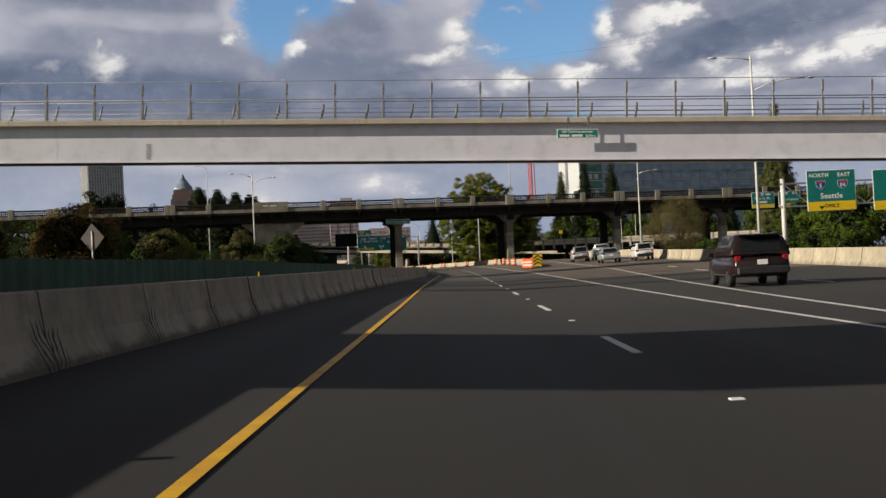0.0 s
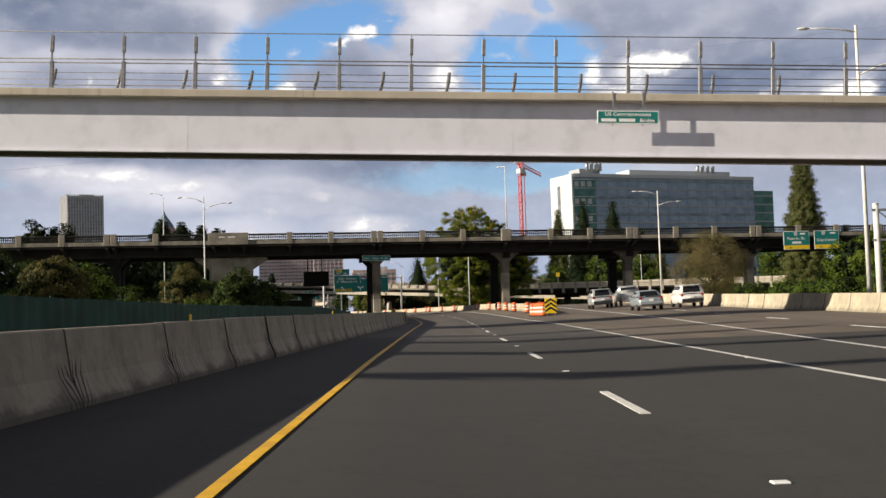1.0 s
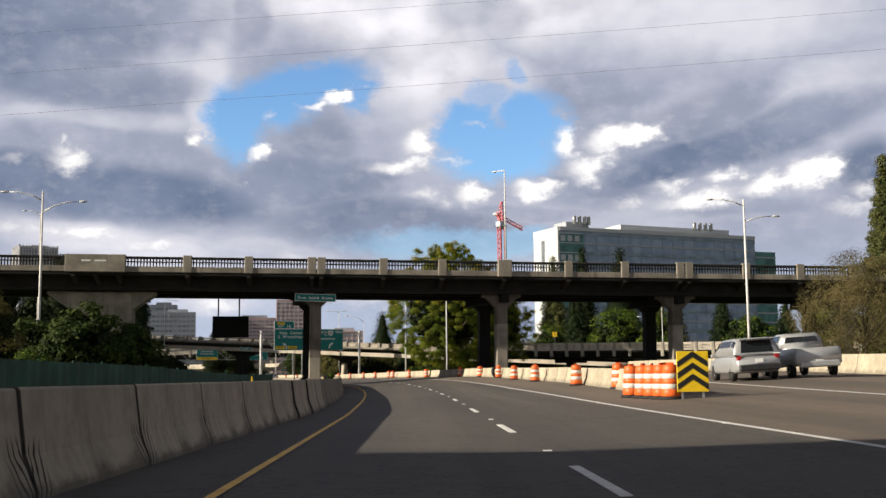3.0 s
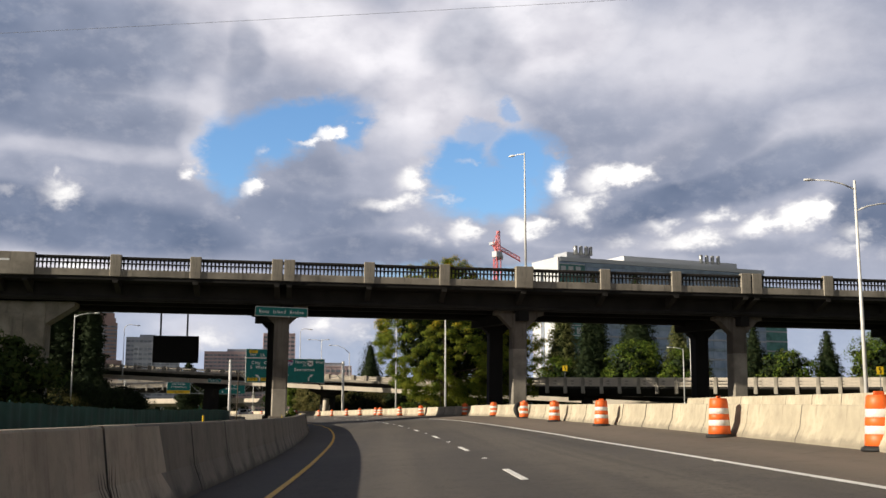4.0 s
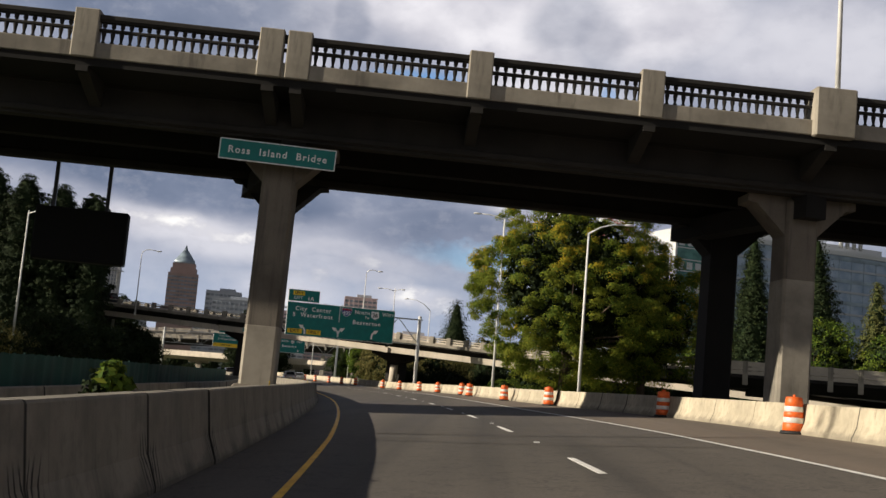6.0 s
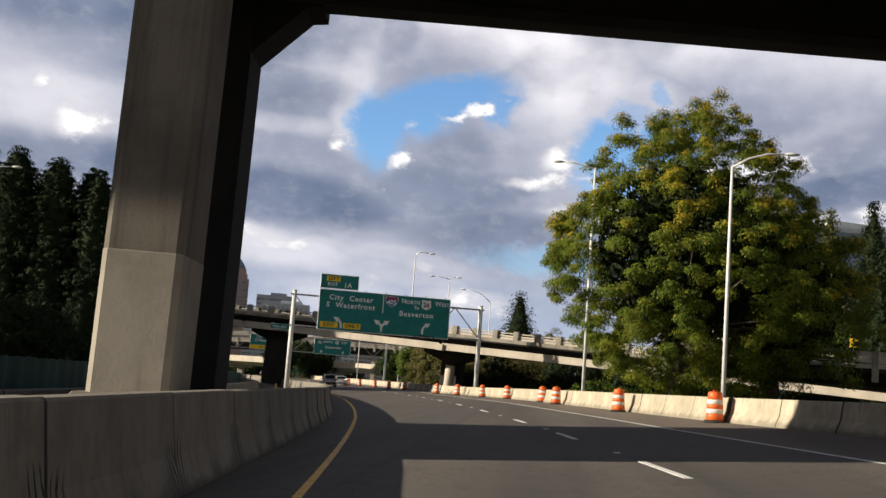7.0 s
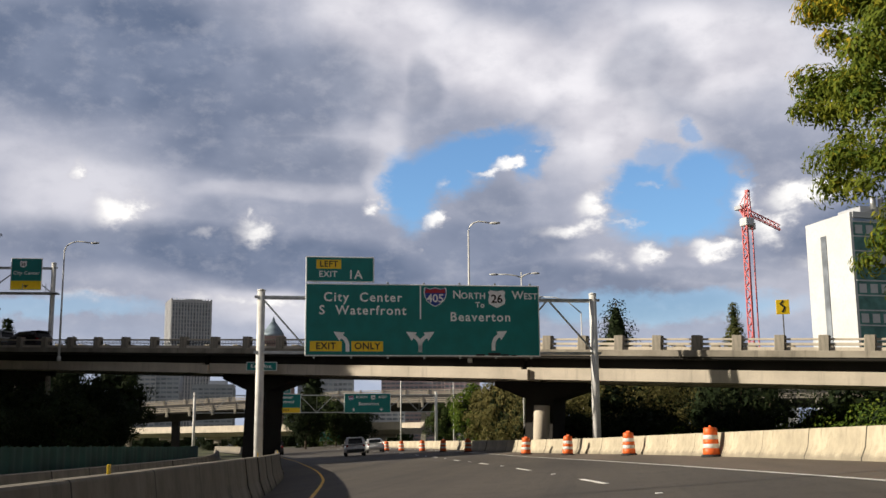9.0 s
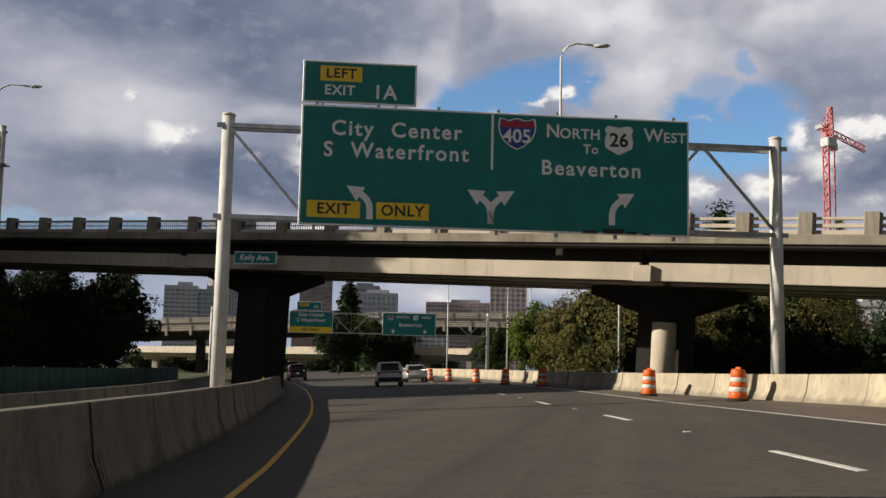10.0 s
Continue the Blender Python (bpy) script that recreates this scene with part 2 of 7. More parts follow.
def rough_mat(name, c, grain=30.0, blotch=0.7, vary=0.22, rough=0.85, bump=0.25, depth=0.01, streak=0.0, dirt=(0.05, 0.045, 0.04)):
    """Concrete, plaster, earth: grain and blotches, and streaks of run-off down the face."""
    n = Nodes(name)
    a, b = n.noise(blotch, 5), n.noise(grain, 3)
    col = n.mix(n.ramp(a, 0.3, 0.7), mul(c, 1 - vary), mul(c, 1 + vary))
    col = n.mix(n.math("MULTIPLY", n.ramp(b, 0.45, 0.75), 0.35), col, mul(c, 0.6))
    if streak:
        s = n.noise((2.6, 2.6, 0.16), 4, 0.65)
        col = n.mix(n.math("MULTIPLY", n.ramp(s, 0.52, 0.75), streak), col, dirt)
    n.bump(b, bump, depth)
    return n.done(col, rough)


def plain_mat(name, c, rough=0.5, metal=0.0, vary=0.08, scale=6.0):
    n = Nodes(name)
    return n.done(n.mix(n.ramp(n.noise(scale, 3), 0.3, 0.7), mul(c, 1 - vary), mul(c, 1 + vary)), rough, metal)


def leaf_mat(name, c1, c2, c3, light=0.25):
    """Leaves: each island its own tint; some light comes through."""
    n = Nodes(name)
    r = n.island()
    col = n.mix(n.ramp(r, 0.0, 0.65), c1, c2)
    col = n.mix(n.ramp(r, 0.80, 1.0), col, c3)
    big = n.ramp(n.noise(0.35, 3), 0.40, 0.68)
    col = n.mix(n.math("MULTIPLY", big, 0.32), col, c3)
    mat = n.done(col, 0.8)
    n.bsdf.inputs["Specular IOR Level"].default_value = 0.15
    tr = n.nt.nodes.new("ShaderNodeBsdfTranslucent")
    n.link(col, tr.inputs[0])
    m = n.nt.nodes.new("ShaderNodeMixShader")
    m.inputs[0].default_value = light
    n.link(n.bsdf.outputs[0], m.inputs[1])
    n.link(tr.outputs[0], m.inputs[2])
    n.link(m.outputs[0], n.nt.nodes["Material Output"].inputs[0])
    return mat


def asphalt_mat():
    n = Nodes("asphalt")
    fine, mid = n.noise(90.0, 3, 0.7), n.noise(9.0, 4)
    lanes = n.noise((0.55, 0.012, 0.2), 4, 0.5)
    patches = n.noise((0.12, 0.05, 0.1), 5, 0.6)
    col = n.mix(n.ramp(lanes, 0.32, 0.70), (0.068, 0.059, 0.052), (0.120, 0.104, 0.089))
    col = n.mix(n.math("MULTIPLY", n.ramp(patches, 0.42, 0.72), 0.6), col, (0.138, 0.117, 0.097))
    col = n.mix(n.math("MULTIPLY", n.ramp(mid, 0.5, 0.8), 0.3), col, (0.035, 0.034, 0.034))
    col = n.mix(n.math("MULTIPLY", n.ramp(fine, 0.55, 0.85), 0.5), col, (0.15, 0.14, 0.13))
    sep = n.nt.nodes.new("ShaderNodeSeparateXYZ")
    n.link(n.co, sep.inputs[0])
    # darker before about y = 60
    dark_stretch = n.ramp(n.math("ADD", sep.outputs[1], n.math("MULTIPLY", n.noise(0.3, 3), 6.0)), 66.0, 58.0)
    col = n.mix(n.math("MULTIPLY", dark_stretch, 0.82), col, (0.028, 0.0265, 0.026))
    # the start's darker exposure is put into the asphalt colour
    start_dim = n.ramp(n.math("ADD", sep.outputs[1], n.math("MULTIPLY", n.noise(0.3, 3), 5.0)), 27.0, 14.0)
    col = n.mix(n.math("MULTIPLY", start_dim, 0.8), col, (0.016, 0.0155, 0.016))
    oil = n.noise((1.6, 0.02, 0.2), 3, 0.55)
    col = n.mix(n.math("MULTIPLY", n.ramp(oil, 0.52, 0.74), 0.42), col, (0.034, 0.032, 0.031))
    grit = n.noise(22.0, 3, 0.7)
    col = n.mix(n.math("MULTIPLY", n.ramp(grit, 0.42, 0.62), 0.38), col, (0.030, 0.028, 0.026))
    cracks = n.noise((0.35, 0.35, 0.35), 6, 0.75)
    line = n.ramp(n.math("ABSOLUTE", n.math("SUBTRACT", cracks, 0.5)), 0.010, 0.002)
    col = n.mix(n.math("MULTIPLY", line, 0.55), col, (0.018, 0.017, 0.017))
    n.bump(fine, 0.35, 0.006)
    return n.done(col, n.mix(n.ramp(lanes, 0.3, 0.7), (0.8, 0.8, 0.8), (0.92, 0.92, 0.92)))


def shoulder_mat():
    """Older brownish asphalt with grit and stains."""
    n = Nodes("brown_asphalt")
    fine, mid = n.noise(80.0, 3, 0.7), n.noise(2.2, 5)
    long = n.noise((0.5, 0.03, 0.2), 4, 0.5)
    col = n.mix(n.ramp(long, 0.32, 0.70), (0.110, 0.089, 0.071), (0.168, 0.132, 0.103))
    col = n.mix(n.math("MULTIPLY", n.ramp(mid, 0.5, 0.75), 0.4), col, (0.055, 0.047, 0.040))
    col = n.mix(n.math("MULTIPLY", n.ramp(fine, 0.55, 0.85), 0.5), col, (0.19, 0.165, 0.14))
    n.bump(fine, 0.4, 0.006)
    return n.done(col, 0.92)


def barrier_mat(name="barrier_concrete", c=(0.46, 0.42, 0.34), grime=0.65, runs_on=0.95):
    """Old precast concrete: dark runs at the joints and tyre grime along the foot."""
    n = Nodes(name)
    sep = n.nt.nodes.new("ShaderNodeSeparateXYZ")
    n.link(n.co, sep.inputs[0])
    a, b = n.noise(1.3, 5), n.noise(40.0, 3)
    col = n.mix(n.ramp(a, 0.3, 0.72), mul(c, 0.72), mul(c, 1.15))
    spots = n.noise((3.2, 3.2, 3.2), 5, 0.68)
    col = n.mix(n.math("MULTIPLY", n.ramp(spots, 0.50, 0.66), 0.42), col, mul(c, 0.52))
    pale = n.noise((0.8, 0.8, 1.6), 4, 0.6)
    col = n.mix(n.math("MULTIPLY", n.ramp(pale, 0.55, 0.70), 0.30), col, mul(c, 1.35))
    rnd = n.random()
    col = n.mix(n.math("MULTIPLY", rnd, 0.35), col, mul(c, 0.62))
    col = n.mix(n.math("MULTIPLY", n.ramp(b, 0.5, 0.8), 0.3), col, mul(c, 0.55))
    side = n.math("ABSOLUTE", sep.outputs[1])
    slant = n.math("ADD", n.math("ADD", side, n.math("MULTIPLY", sep.outputs[2], 0.42)), n.math("MULTIPLY", n.noise((0.3, 5.0, 3.0), 2, 0.5), 0.16))
    runs = n.math("SINE", n.math("MULTIPLY", n.math("ADD", slant, n.math("MULTIPLY", rnd, 0.1)), 52.0))
    near = n.ramp(side, 1.44, 1.58)
    lowz = n.ramp(n.math("ADD", sep.outputs[2], n.math("MULTIPLY", rnd, 0.12)), 0.58, 0.44)
    drip = n.math("MULTIPLY", n.ramp(runs, 0.35, 0.85), n.math("MULTIPLY", near, lowz))
    col = n.mix(n.math("MULTIPLY", drip, runs_on), col, (0.012, 0.011, 0.010))
    col = n.mix(n.math("MULTIPLY", n.ramp(side, 1.835, 1.862), 0.9), col, (0.02, 0.018, 0.016))
    tall = n.noise((0.5, 5.0, 0.25), 4, 0.7)
    col = n.mix(n.math("MULTIPLY", n.ramp(tall, 0.56, 0.74), 0.5), col, (0.07, 0.062, 0.052))
    wear = n.noise((1.0, 1.4, 2.0), 5, 0.7)
    foot = n.ramp(n.math("ADD", sep.outputs[2], n.math("MULTIPLY", wear, 0.55)), 0.47, 0.34)
    col = n.mix(n.math("MULTIPLY", foot, grime), col, (0.075, 0.07, 0.062))
    n.bump(b, 0.3, 0.006)
    return n.done(col, 0.9)


def bridge_mat():
    n = Nodes("old_bridge_concrete")
    a, b = n.noise(0.5, 6, 0.62), n.noise(22.0, 3)
    c = (0.31, 0.28, 0.23)
    col = n.mix(n.ramp(a, 0.3, 0.72), mul(c, 0.6), mul(c, 1.15))
    s = n.noise((1.7, 1.7, 0.22), 5, 0.66)
    col = n.mix(n.math("MULTIPLY", n.ramp(s, 0.52, 0.72), 0.60), col, (0.08, 0.072, 0.062))
    boards = n.noise((0.3, 0.3, 7.0), 2)
    n.bump(n.math("ADD", b, n.math("MULTIPLY", boards, 0.6)), 0.3, 0.012)
    return n.done(col, 0.92)


def glass_facade_mat():
    n = Nodes("sky_toned_facade_glass")
    a = n.noise(0.22, 3)
    # bluish base: the sky's reflection is put into the colour
    col = n.mix(n.ramp(a, 0.35, 0.65), (0.27, 0.36, 0.47), (0.40, 0.49, 0.60))
    return n.done(col, 0.10, 0.25)


M = {
    "asphalt": asphalt_mat(),
    "brown_asphalt": shoulder_mat(),
    # dark brown; on the footbridge soffit it stands in for shade
    "soffit": rough_mat("dark_brown_tone", (0.085, 0.070, 0.064), 10, 0.6, 0.2, 0.8, 0.1, 0.004),
    "barrier": barrier_mat("barrier_concrete", (0.53, 0.465, 0.345), 0.35, 0.12),
    # darker copy of the barrier: the median's shade is in its colour
    "shade_barrier": barrier_mat("shade_barrier_concrete", (0.25, 0.225, 0.185), 0.6),
    "mid_barrier": barrier_mat("weathered_barrier_concrete", (0.47, 0.42, 0.33), 0.6),
    "bridge": bridge_mat(),
    # streaked concrete with the bridges' shade put into its dark colour
    "shade_tone": rough_mat("streaked_shade_concrete", (0.024, 0.0215, 0.019), 20, 0.5, 0.32, 0.95, 0.25, 0.01, 0.5, (0.025, 0.023, 0.02)),
    "column": rough_mat("streaked_dark_concrete", (0.15, 0.13, 0.106), 20, 0.5, 0.30, 0.92, 0.25, 0.01, 0.6, (0.04, 0.036, 0.032)),
    # near-black: deep shade under the old bridge painted as colour
    "deep_shade_tone": rough_mat("deep_shade_concrete", (0.011, 0.010, 0.009), 20, 0.5, 0.3, 0.97, 0.2, 0.01),
    "deck": rough_mat("pale_concrete", (0.54, 0.48, 0.395), 25, 0.5, 0.12, 0.85, 0.2, 0.01, 0.25),
    "girder": rough_mat("painted_steel", (0.80, 0.80, 0.88), 0.8, 0.25, 0.035, 0.5, 0.0, 0.001, 0.05, (0.45, 0.42, 0.40)),
    "ramp": rough_mat("weathered_concrete", (0.33, 0.30, 0.25), 20, 0.5, 0.25, 0.9, 0.25, 0.01, 0.55),
    "ground": rough_mat("grassy_earth", (0.070, 0.080, 0.030), 3.0, 0.09, 0.45, 0.95, 0.8, 0.06),
    "yellow": rough_mat("yellow_paint", (0.95, 0.50, 0.006), 40, 2.5, 0.18, 0.6, 0.2, 0.003),
    "white": rough_mat("white_paint", (0.78, 0.77, 0.74), 45, 2.5, 0.14, 0.6, 0.2, 0.003),
    "steel": plain_mat("galvanised_steel", (0.42, 0.43, 0.43), 0.42, 0.75, 0.18, 3.0),
    "pole": plain_mat("weathered_pole_metal", (0.68, 0.68, 0.66), 0.6, 0.0, 0.12, 2.0),
    "rail_metal": plain_mat("dull_rail_metal", (0.25, 0.25, 0.26), 0.5, 0.3, 0.2),
    "matte_black": plain_mat("matte_black", (0.004, 0.004, 0.004), 0.95),
    "tan_twig": leaf_mat("thin_tan_leaves", (0.09, 0.08, 0.035), (0.16, 0.14, 0.06), (0.24, 0.19, 0.09), 0.35),
    "dark_metal": plain_mat("dark_metal", (0.035, 0.037, 0.04), 0.5, 0.3, 0.2),
    "green": plain_mat("green_sign_sheeting", (0.002, 0.195, 0.180), 0.6, 0.0, 0.10, 1.2),
    "sign_white": plain_mat("white_sign_sheeting", (0.88, 0.89, 0.88), 0.45, 0.0, 0.06, 5.0),
    "sign_yellow": plain_mat("yellow_sign_sheeting", (0.95, 0.64, 0.012), 0.45, 0.0, 0.06, 4.0),
    "sign_black": plain_mat("black_sign_print", (0.012, 0.012, 0.012), 0.5),
    "sign_blue": plain_mat("blue_sign_sheeting", (0.012, 0.05, 0.30), 0.45),
    "sign_red": plain_mat("red_sign_sheeting", (0.42, 0.02, 0.03), 0.45),
    "orange": rough_mat("orange_plastic", (0.80, 0.135, 0.018), 30, 4.0, 0.10, 0.5, 0.05, 0.002, 0.15, (0.2, 0.08, 0.04)),
    "band": rough_mat("white_reflective_band", (0.72, 0.70, 0.66), 30, 4.0, 0.12, 0.4, 0.05, 0.002, 0.2, (0.3, 0.25, 0.2)),
    "rubber": plain_mat("black_rubber", (0.014, 0.014, 0.015), 0.75, 0.0, 0.25, 20.0),
    "screen": rough_mat("green_screen_fabric", (0.009, 0.062, 0.049), 16, 0.8, 0.3, 0.8, 0.3, 0.01),
    "bark": rough_mat("bark", (0.075, 0.055, 0.038), 14, 2.0, 0.35, 0.95, 0.8, 0.03),
    # pinkish red: haze is put into the crane's colour
    "crane": plain_mat("red_crane_paint", (0.56, 0.13, 0.14), 0.5, 0.0, 0.15),
    "glass": glass_facade_mat(),
    "teal_glass": plain_mat("green_tinted_glass", (0.09, 0.23, 0.21), 0.2, 0.0, 0.3, 0.3),
    "pale_panel": rough_mat("pale_panel", (0.58, 0.60, 0.62), 2.0, 0.08, 0.06, 0.6, 0.05, 0.01),
    "brick": rough_mat("brown_brick", (0.34, 0.245, 0.225), 4.0, 0.06, 0.12, 0.85, 0.1, 0.02),
    "grey_clad": rough_mat("grey_cladding", (0.40, 0.425, 0.47), 3.0, 0.05, 0.12, 0.6, 0.05, 0.02),
    "blue_metal": plain_mat("blue_grey_roof_metal", (0.26, 0.33, 0.39), 0.4, 0.2, 0.3, 0.15),
    # lightened so that the granite's colour carries distant haze
    "pink_clad": rough_mat("pink_granite", (0.60, 0.455, 0.45), 3.0, 0.05, 0.10, 0.6, 0.05, 0.02),
    "white_fin": rough_mat("white_stone_fin", (0.54, 0.545, 0.57), 3.0, 0.05, 0.06, 0.7, 0.05, 0.02),
    # window colour raised to hold the haze over the city
    "window": plain_mat("dark_window_glass", (0.20, 0.225, 0.26), 0.3, 0.0, 0.4, 0.15),
    "car_glass": plain_mat("dark_car_glass", (0.012, 0.014, 0.016), 0.06),
    "chrome": plain_mat("bright_metal", (0.6, 0.6, 0.6), 0.25, 0.9),
    "tail": plain_mat("red_lamp_lens", (0.30, 0.008, 0.010), 0.2),
    "leaf_big": leaf_mat("leaves_locust", (0.044, 0.086, 0.013), (0.135, 0.185, 0.024), (0.30, 0.275, 0.026), 0.35),
    "leaf_tip": leaf_mat("yellowing_leaf_tips", (0.20, 0.22, 0.02), (0.42, 0.34, 0.025), (0.55, 0.33, 0.03), 0.35),
    "leaf_green": leaf_mat("leaves_green", (0.028, 0.060, 0.010), (0.085, 0.140, 0.018), (0.18, 0.21, 0.025)),
    # dark green; also stands in for shade inside crowns and under the street bridge
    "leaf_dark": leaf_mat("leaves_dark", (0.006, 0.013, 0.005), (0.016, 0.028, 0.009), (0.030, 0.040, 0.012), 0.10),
    "leaf_mid": leaf_mat("leaves_mid_green", (0.018, 0.036, 0.010), (0.045, 0.075, 0.017), (0.085, 0.10, 0.025), 0.2),
    "leaf_olive": leaf_mat("leaves_olive", (0.075, 0.075, 0.024), (0.135, 0.125, 0.042), (0.20, 0.165, 0.06), 0.3),
    "leaf_autumn": leaf_mat("leaves_autumn", (0.050, 0.050, 0.014), (0.12, 0.088, 0.022), (0.25, 0.10, 0.022), 0.3),
    "needle_brown": leaf_mat("redwood_needles", (0.065, 0.078, 0.026), (0.125, 0.138, 0.048), (0.19, 0.185, 0.065), 0.25),
    "needle": leaf_mat("conifer_needles", (0.007, 0.015, 0.007), (0.018, 0.033, 0.012), (0.040, 0.050, 0.016), 0.08),
}

# ---- mesh building ----


class Mesh:
    """Vertices and faces gathered from simple solids."""

    def __init__(self):
        self.v, self.f, self.smooth = [], [], []

    def add(self, verts, faces, m=None, smooth=False):
        k = len(self.v)
        self.v += [tuple(m @ Vector(p)) if m else tuple(p) for p in verts]
        self.f += [tuple(i + k for i in f) for f in faces]
        self.smooth += [smooth] * len(faces)
        return self

    def box(self, c, s, m=None, ch=0.0):
        """A box by centre and size; ch chamfers its edges."""
        cx, cy, cz = c
        hx, hy, hz = s[0] / 2, s[1] / 2, s[2] / 2
        if ch <= 0:
            vs = [(cx + i * hx, cy + j * hy, cz + k * hz) for i in (-1, 1) for j in (-1, 1) for k in (-1, 1)]
            return self.add(vs, [(0, 1, 3, 2), (4, 6, 7, 5), (0, 4, 5, 1), (2, 3, 7, 6), (0, 2, 6, 4), (1, 5, 7, 3)], m)
        ch = min(ch, hx * 0.9, hy * 0.9, hz * 0.9)
        vs, at = [], {}
        for i in (-1, 1):
            for j in (-1, 1):
                for k in (-1, 1):
                    for a in range(3):
                        d = [hx - ch, hy - ch, hz - ch]
                        d[a] += ch
                        at[i, j, k, a] = len(vs)
                        vs.append((cx + i * d[0], cy + j * d[1], cz + k * d[2]))
        fs = []
        for a in range(3):
            b, c2 = [x for x in range(3) if x != a]
            for sgn in (-1, 1):
                loop = []
                for p, q in ((-1, -1), (1, -1), (1, 1), (-1, 1)):
                    key = [0, 0, 0]
                    key[a], key[b], key[c2] = sgn, p, q
                    loop.append(at[(*key, a)])
                fs.append(tuple(loop))
            for p in (-1, 1):
                for q in (-1, 1):
                    k0, k1 = [0, 0, 0], [0, 0, 0]
                    k0[a], k1[a] = -1, 1
                    k0[b] = k1[b] = p
                    k0[c2] = k1[c2] = q
                    fs.append((at[(*k0, b)], at[(*k1, b)], at[(*k1, c2)], at[(*k0, c2)]))
        for i in (-1, 1):
            for j in (-1, 1):
                for k in (-1, 1):
                    fs.append(tuple(at[i, j, k, a] for a in range(3)))
        return self.add(vs, fs, m)

    def tube(self, pts, radii, n=10, cap=True):
        """A round bar along points."""
        pts = [Vector(p) for p in pts]
        if isinstance(radii, (int, float)):
            radii = [radii] * len(pts)
        vs, fs = [], []
        for i, p in enumerate(pts):
            d = (pts[min(i + 1, len(pts) - 1)] - pts[max(i - 1, 0)]).normalized()
            side = d.cross(Vector((0, 0, 1)) if abs(d.z) < 0.95 else Vector((1, 0, 0))).normalized()
            up = side.cross(d)
            for k in range(n):
                a = 2 * math.pi * k / n
                vs.append(p + (side * math.cos(a) + up * math.sin(a)) * radii[i])
        for i in range(len(pts) - 1):
            for k in range(n):
                a, b = i * n + k, i * n + (k + 1) % n
                fs.append((a, b, b + n, a + n))
        if cap:
            fs.append(tuple(range(n - 1, -1, -1)))
            fs.append(tuple((len(pts) - 1) * n + k for k in range(n)))
        return self.add(vs, fs, smooth=True)

    def turned(self, prof, n=16, c=(0, 0, 0)):
        """A turned solid round z: prof is (radius, height) from the foot up."""
        vs, fs = [], []
        for r, z in prof:
            for k in range(n):
                a = 2 * math.pi * k / n
                vs.append((c[0] + r * math.cos(a), c[1] + r * math.sin(a), c[2] + z))
        for i in range(len(prof) - 1):
            for k in range(n):
                a, b = i * n + k, i * n + (k + 1) % n
                fs.append((a, b, b + n, a + n))
        fs.append(tuple(range(n - 1, -1, -1)))
        fs.append(tuple((len(prof) - 1) * n + k for k in range(n)))
        return self.add(vs, fs, smooth=True)

    def prism(self, prof, y0, y1, m=None):
        """A closed (x, z) outline drawn out along y."""
        n = len(prof)
        vs = [(x, y0, z) for x, z in prof] + [(x, y1, z) for x, z in prof]
        fs = [(k, (k + 1) % n, (k + 1) % n + n, k + n) for k in range(n)]
        fs += [tuple(range(n - 1, -1, -1)), tuple(range(n, 2 * n))]
        return self.add(vs, fs, m)

    def beam(self, a, b, w, h=None):
        """A square bar from a to b."""
        a, b = Vector(a), Vector(b)
        d = b - a
        m = Matrix.Translation((a + b) / 2) @ d.to_track_quat("X", "Z").to_matrix().to_4x4()
        return self.box((0, 0, 0), (d.length, w, h or w), m)

    def data(self, name):
        me = bpy.data.meshes.new(name)
        me.from_pydata(self.v, [], self.f)
        me.polygons.foreach_set("use_smooth", self.smooth)
        me.update()
        return me


def fixed(me):
    """Faces turned outwards."""
    bm = bmesh.new()
    bm.from_mesh(me)
    bmesh.ops.recalc_face_normals(bm, faces=bm.faces)
    bm.to_mesh(me)
    bm.free()
    return me


def thing(name, m, label, category, group="", kind=""):
    ob = new(name)
    ob.empty_display_size = 0.2
    ob.matrix_world = m
    return tagged(ob, label, category, group, kind)


def part(name, mesh, mat, parent, label="", m=None, kind=""):
    me = mesh if isinstance(mesh, bpy.types.Mesh) else fixed(mesh.data(name))
    if not me.materials:
        me.materials.append(M[mat] if isinstance(mat, str) else mat)
    ob = new(name, me)
    if parent:
        ob.parent = parent
    if m is not None:
        ob.matrix_basis = m
    return tagged(ob, label, kind=kind)


def solid(name, mesh, mat, label, category, m=None, group="", kind=""):
    """A top-level thing of one mesh."""
    ob = part(name, mesh, mat, None, label, m)
    return tagged(ob, label, category, group, kind)


FONT_CACHE = {}


def letters(text, size, spacing=1.0):
    """Raised lettering in the x-z plane, facing -y, centred."""
    key = (text, size, spacing)
    if key not in FONT_CACHE:
        cu = bpy.data.curves.new("lettering", "FONT")
        cu.body, cu.size, cu.extrude, cu.align_x, cu.align_y, cu.space_character = text, size, 0.004, "CENTER", "CENTER", spacing
        cu.resolution_u, cu.offset = 3, size * 0.020
        ob = new("lettering", cu)
        bpy.context.view_layer.update()
        me = bpy.data.meshes.new_from_object(ob.evaluated_get(bpy.context.evaluated_depsgraph_get()))
        bpy.data.objects.remove(ob)
        bpy.data.curves.remove(cu)
        me.transform(Matrix.Rotation(radians(90), 4, "X"))
        me.name = "lettering"
        FONT_CACHE[key] = me
    return FONT_CACHE[key]


def text_part(parent, text, x, z, size, mat="sign_white", y=-0.03, spacing=1.08):
    me = letters(text, size, spacing).copy()
    me.materials.clear()
    return part("lettering", me, mat, parent, m=Matrix.Translation((x, y, z)))


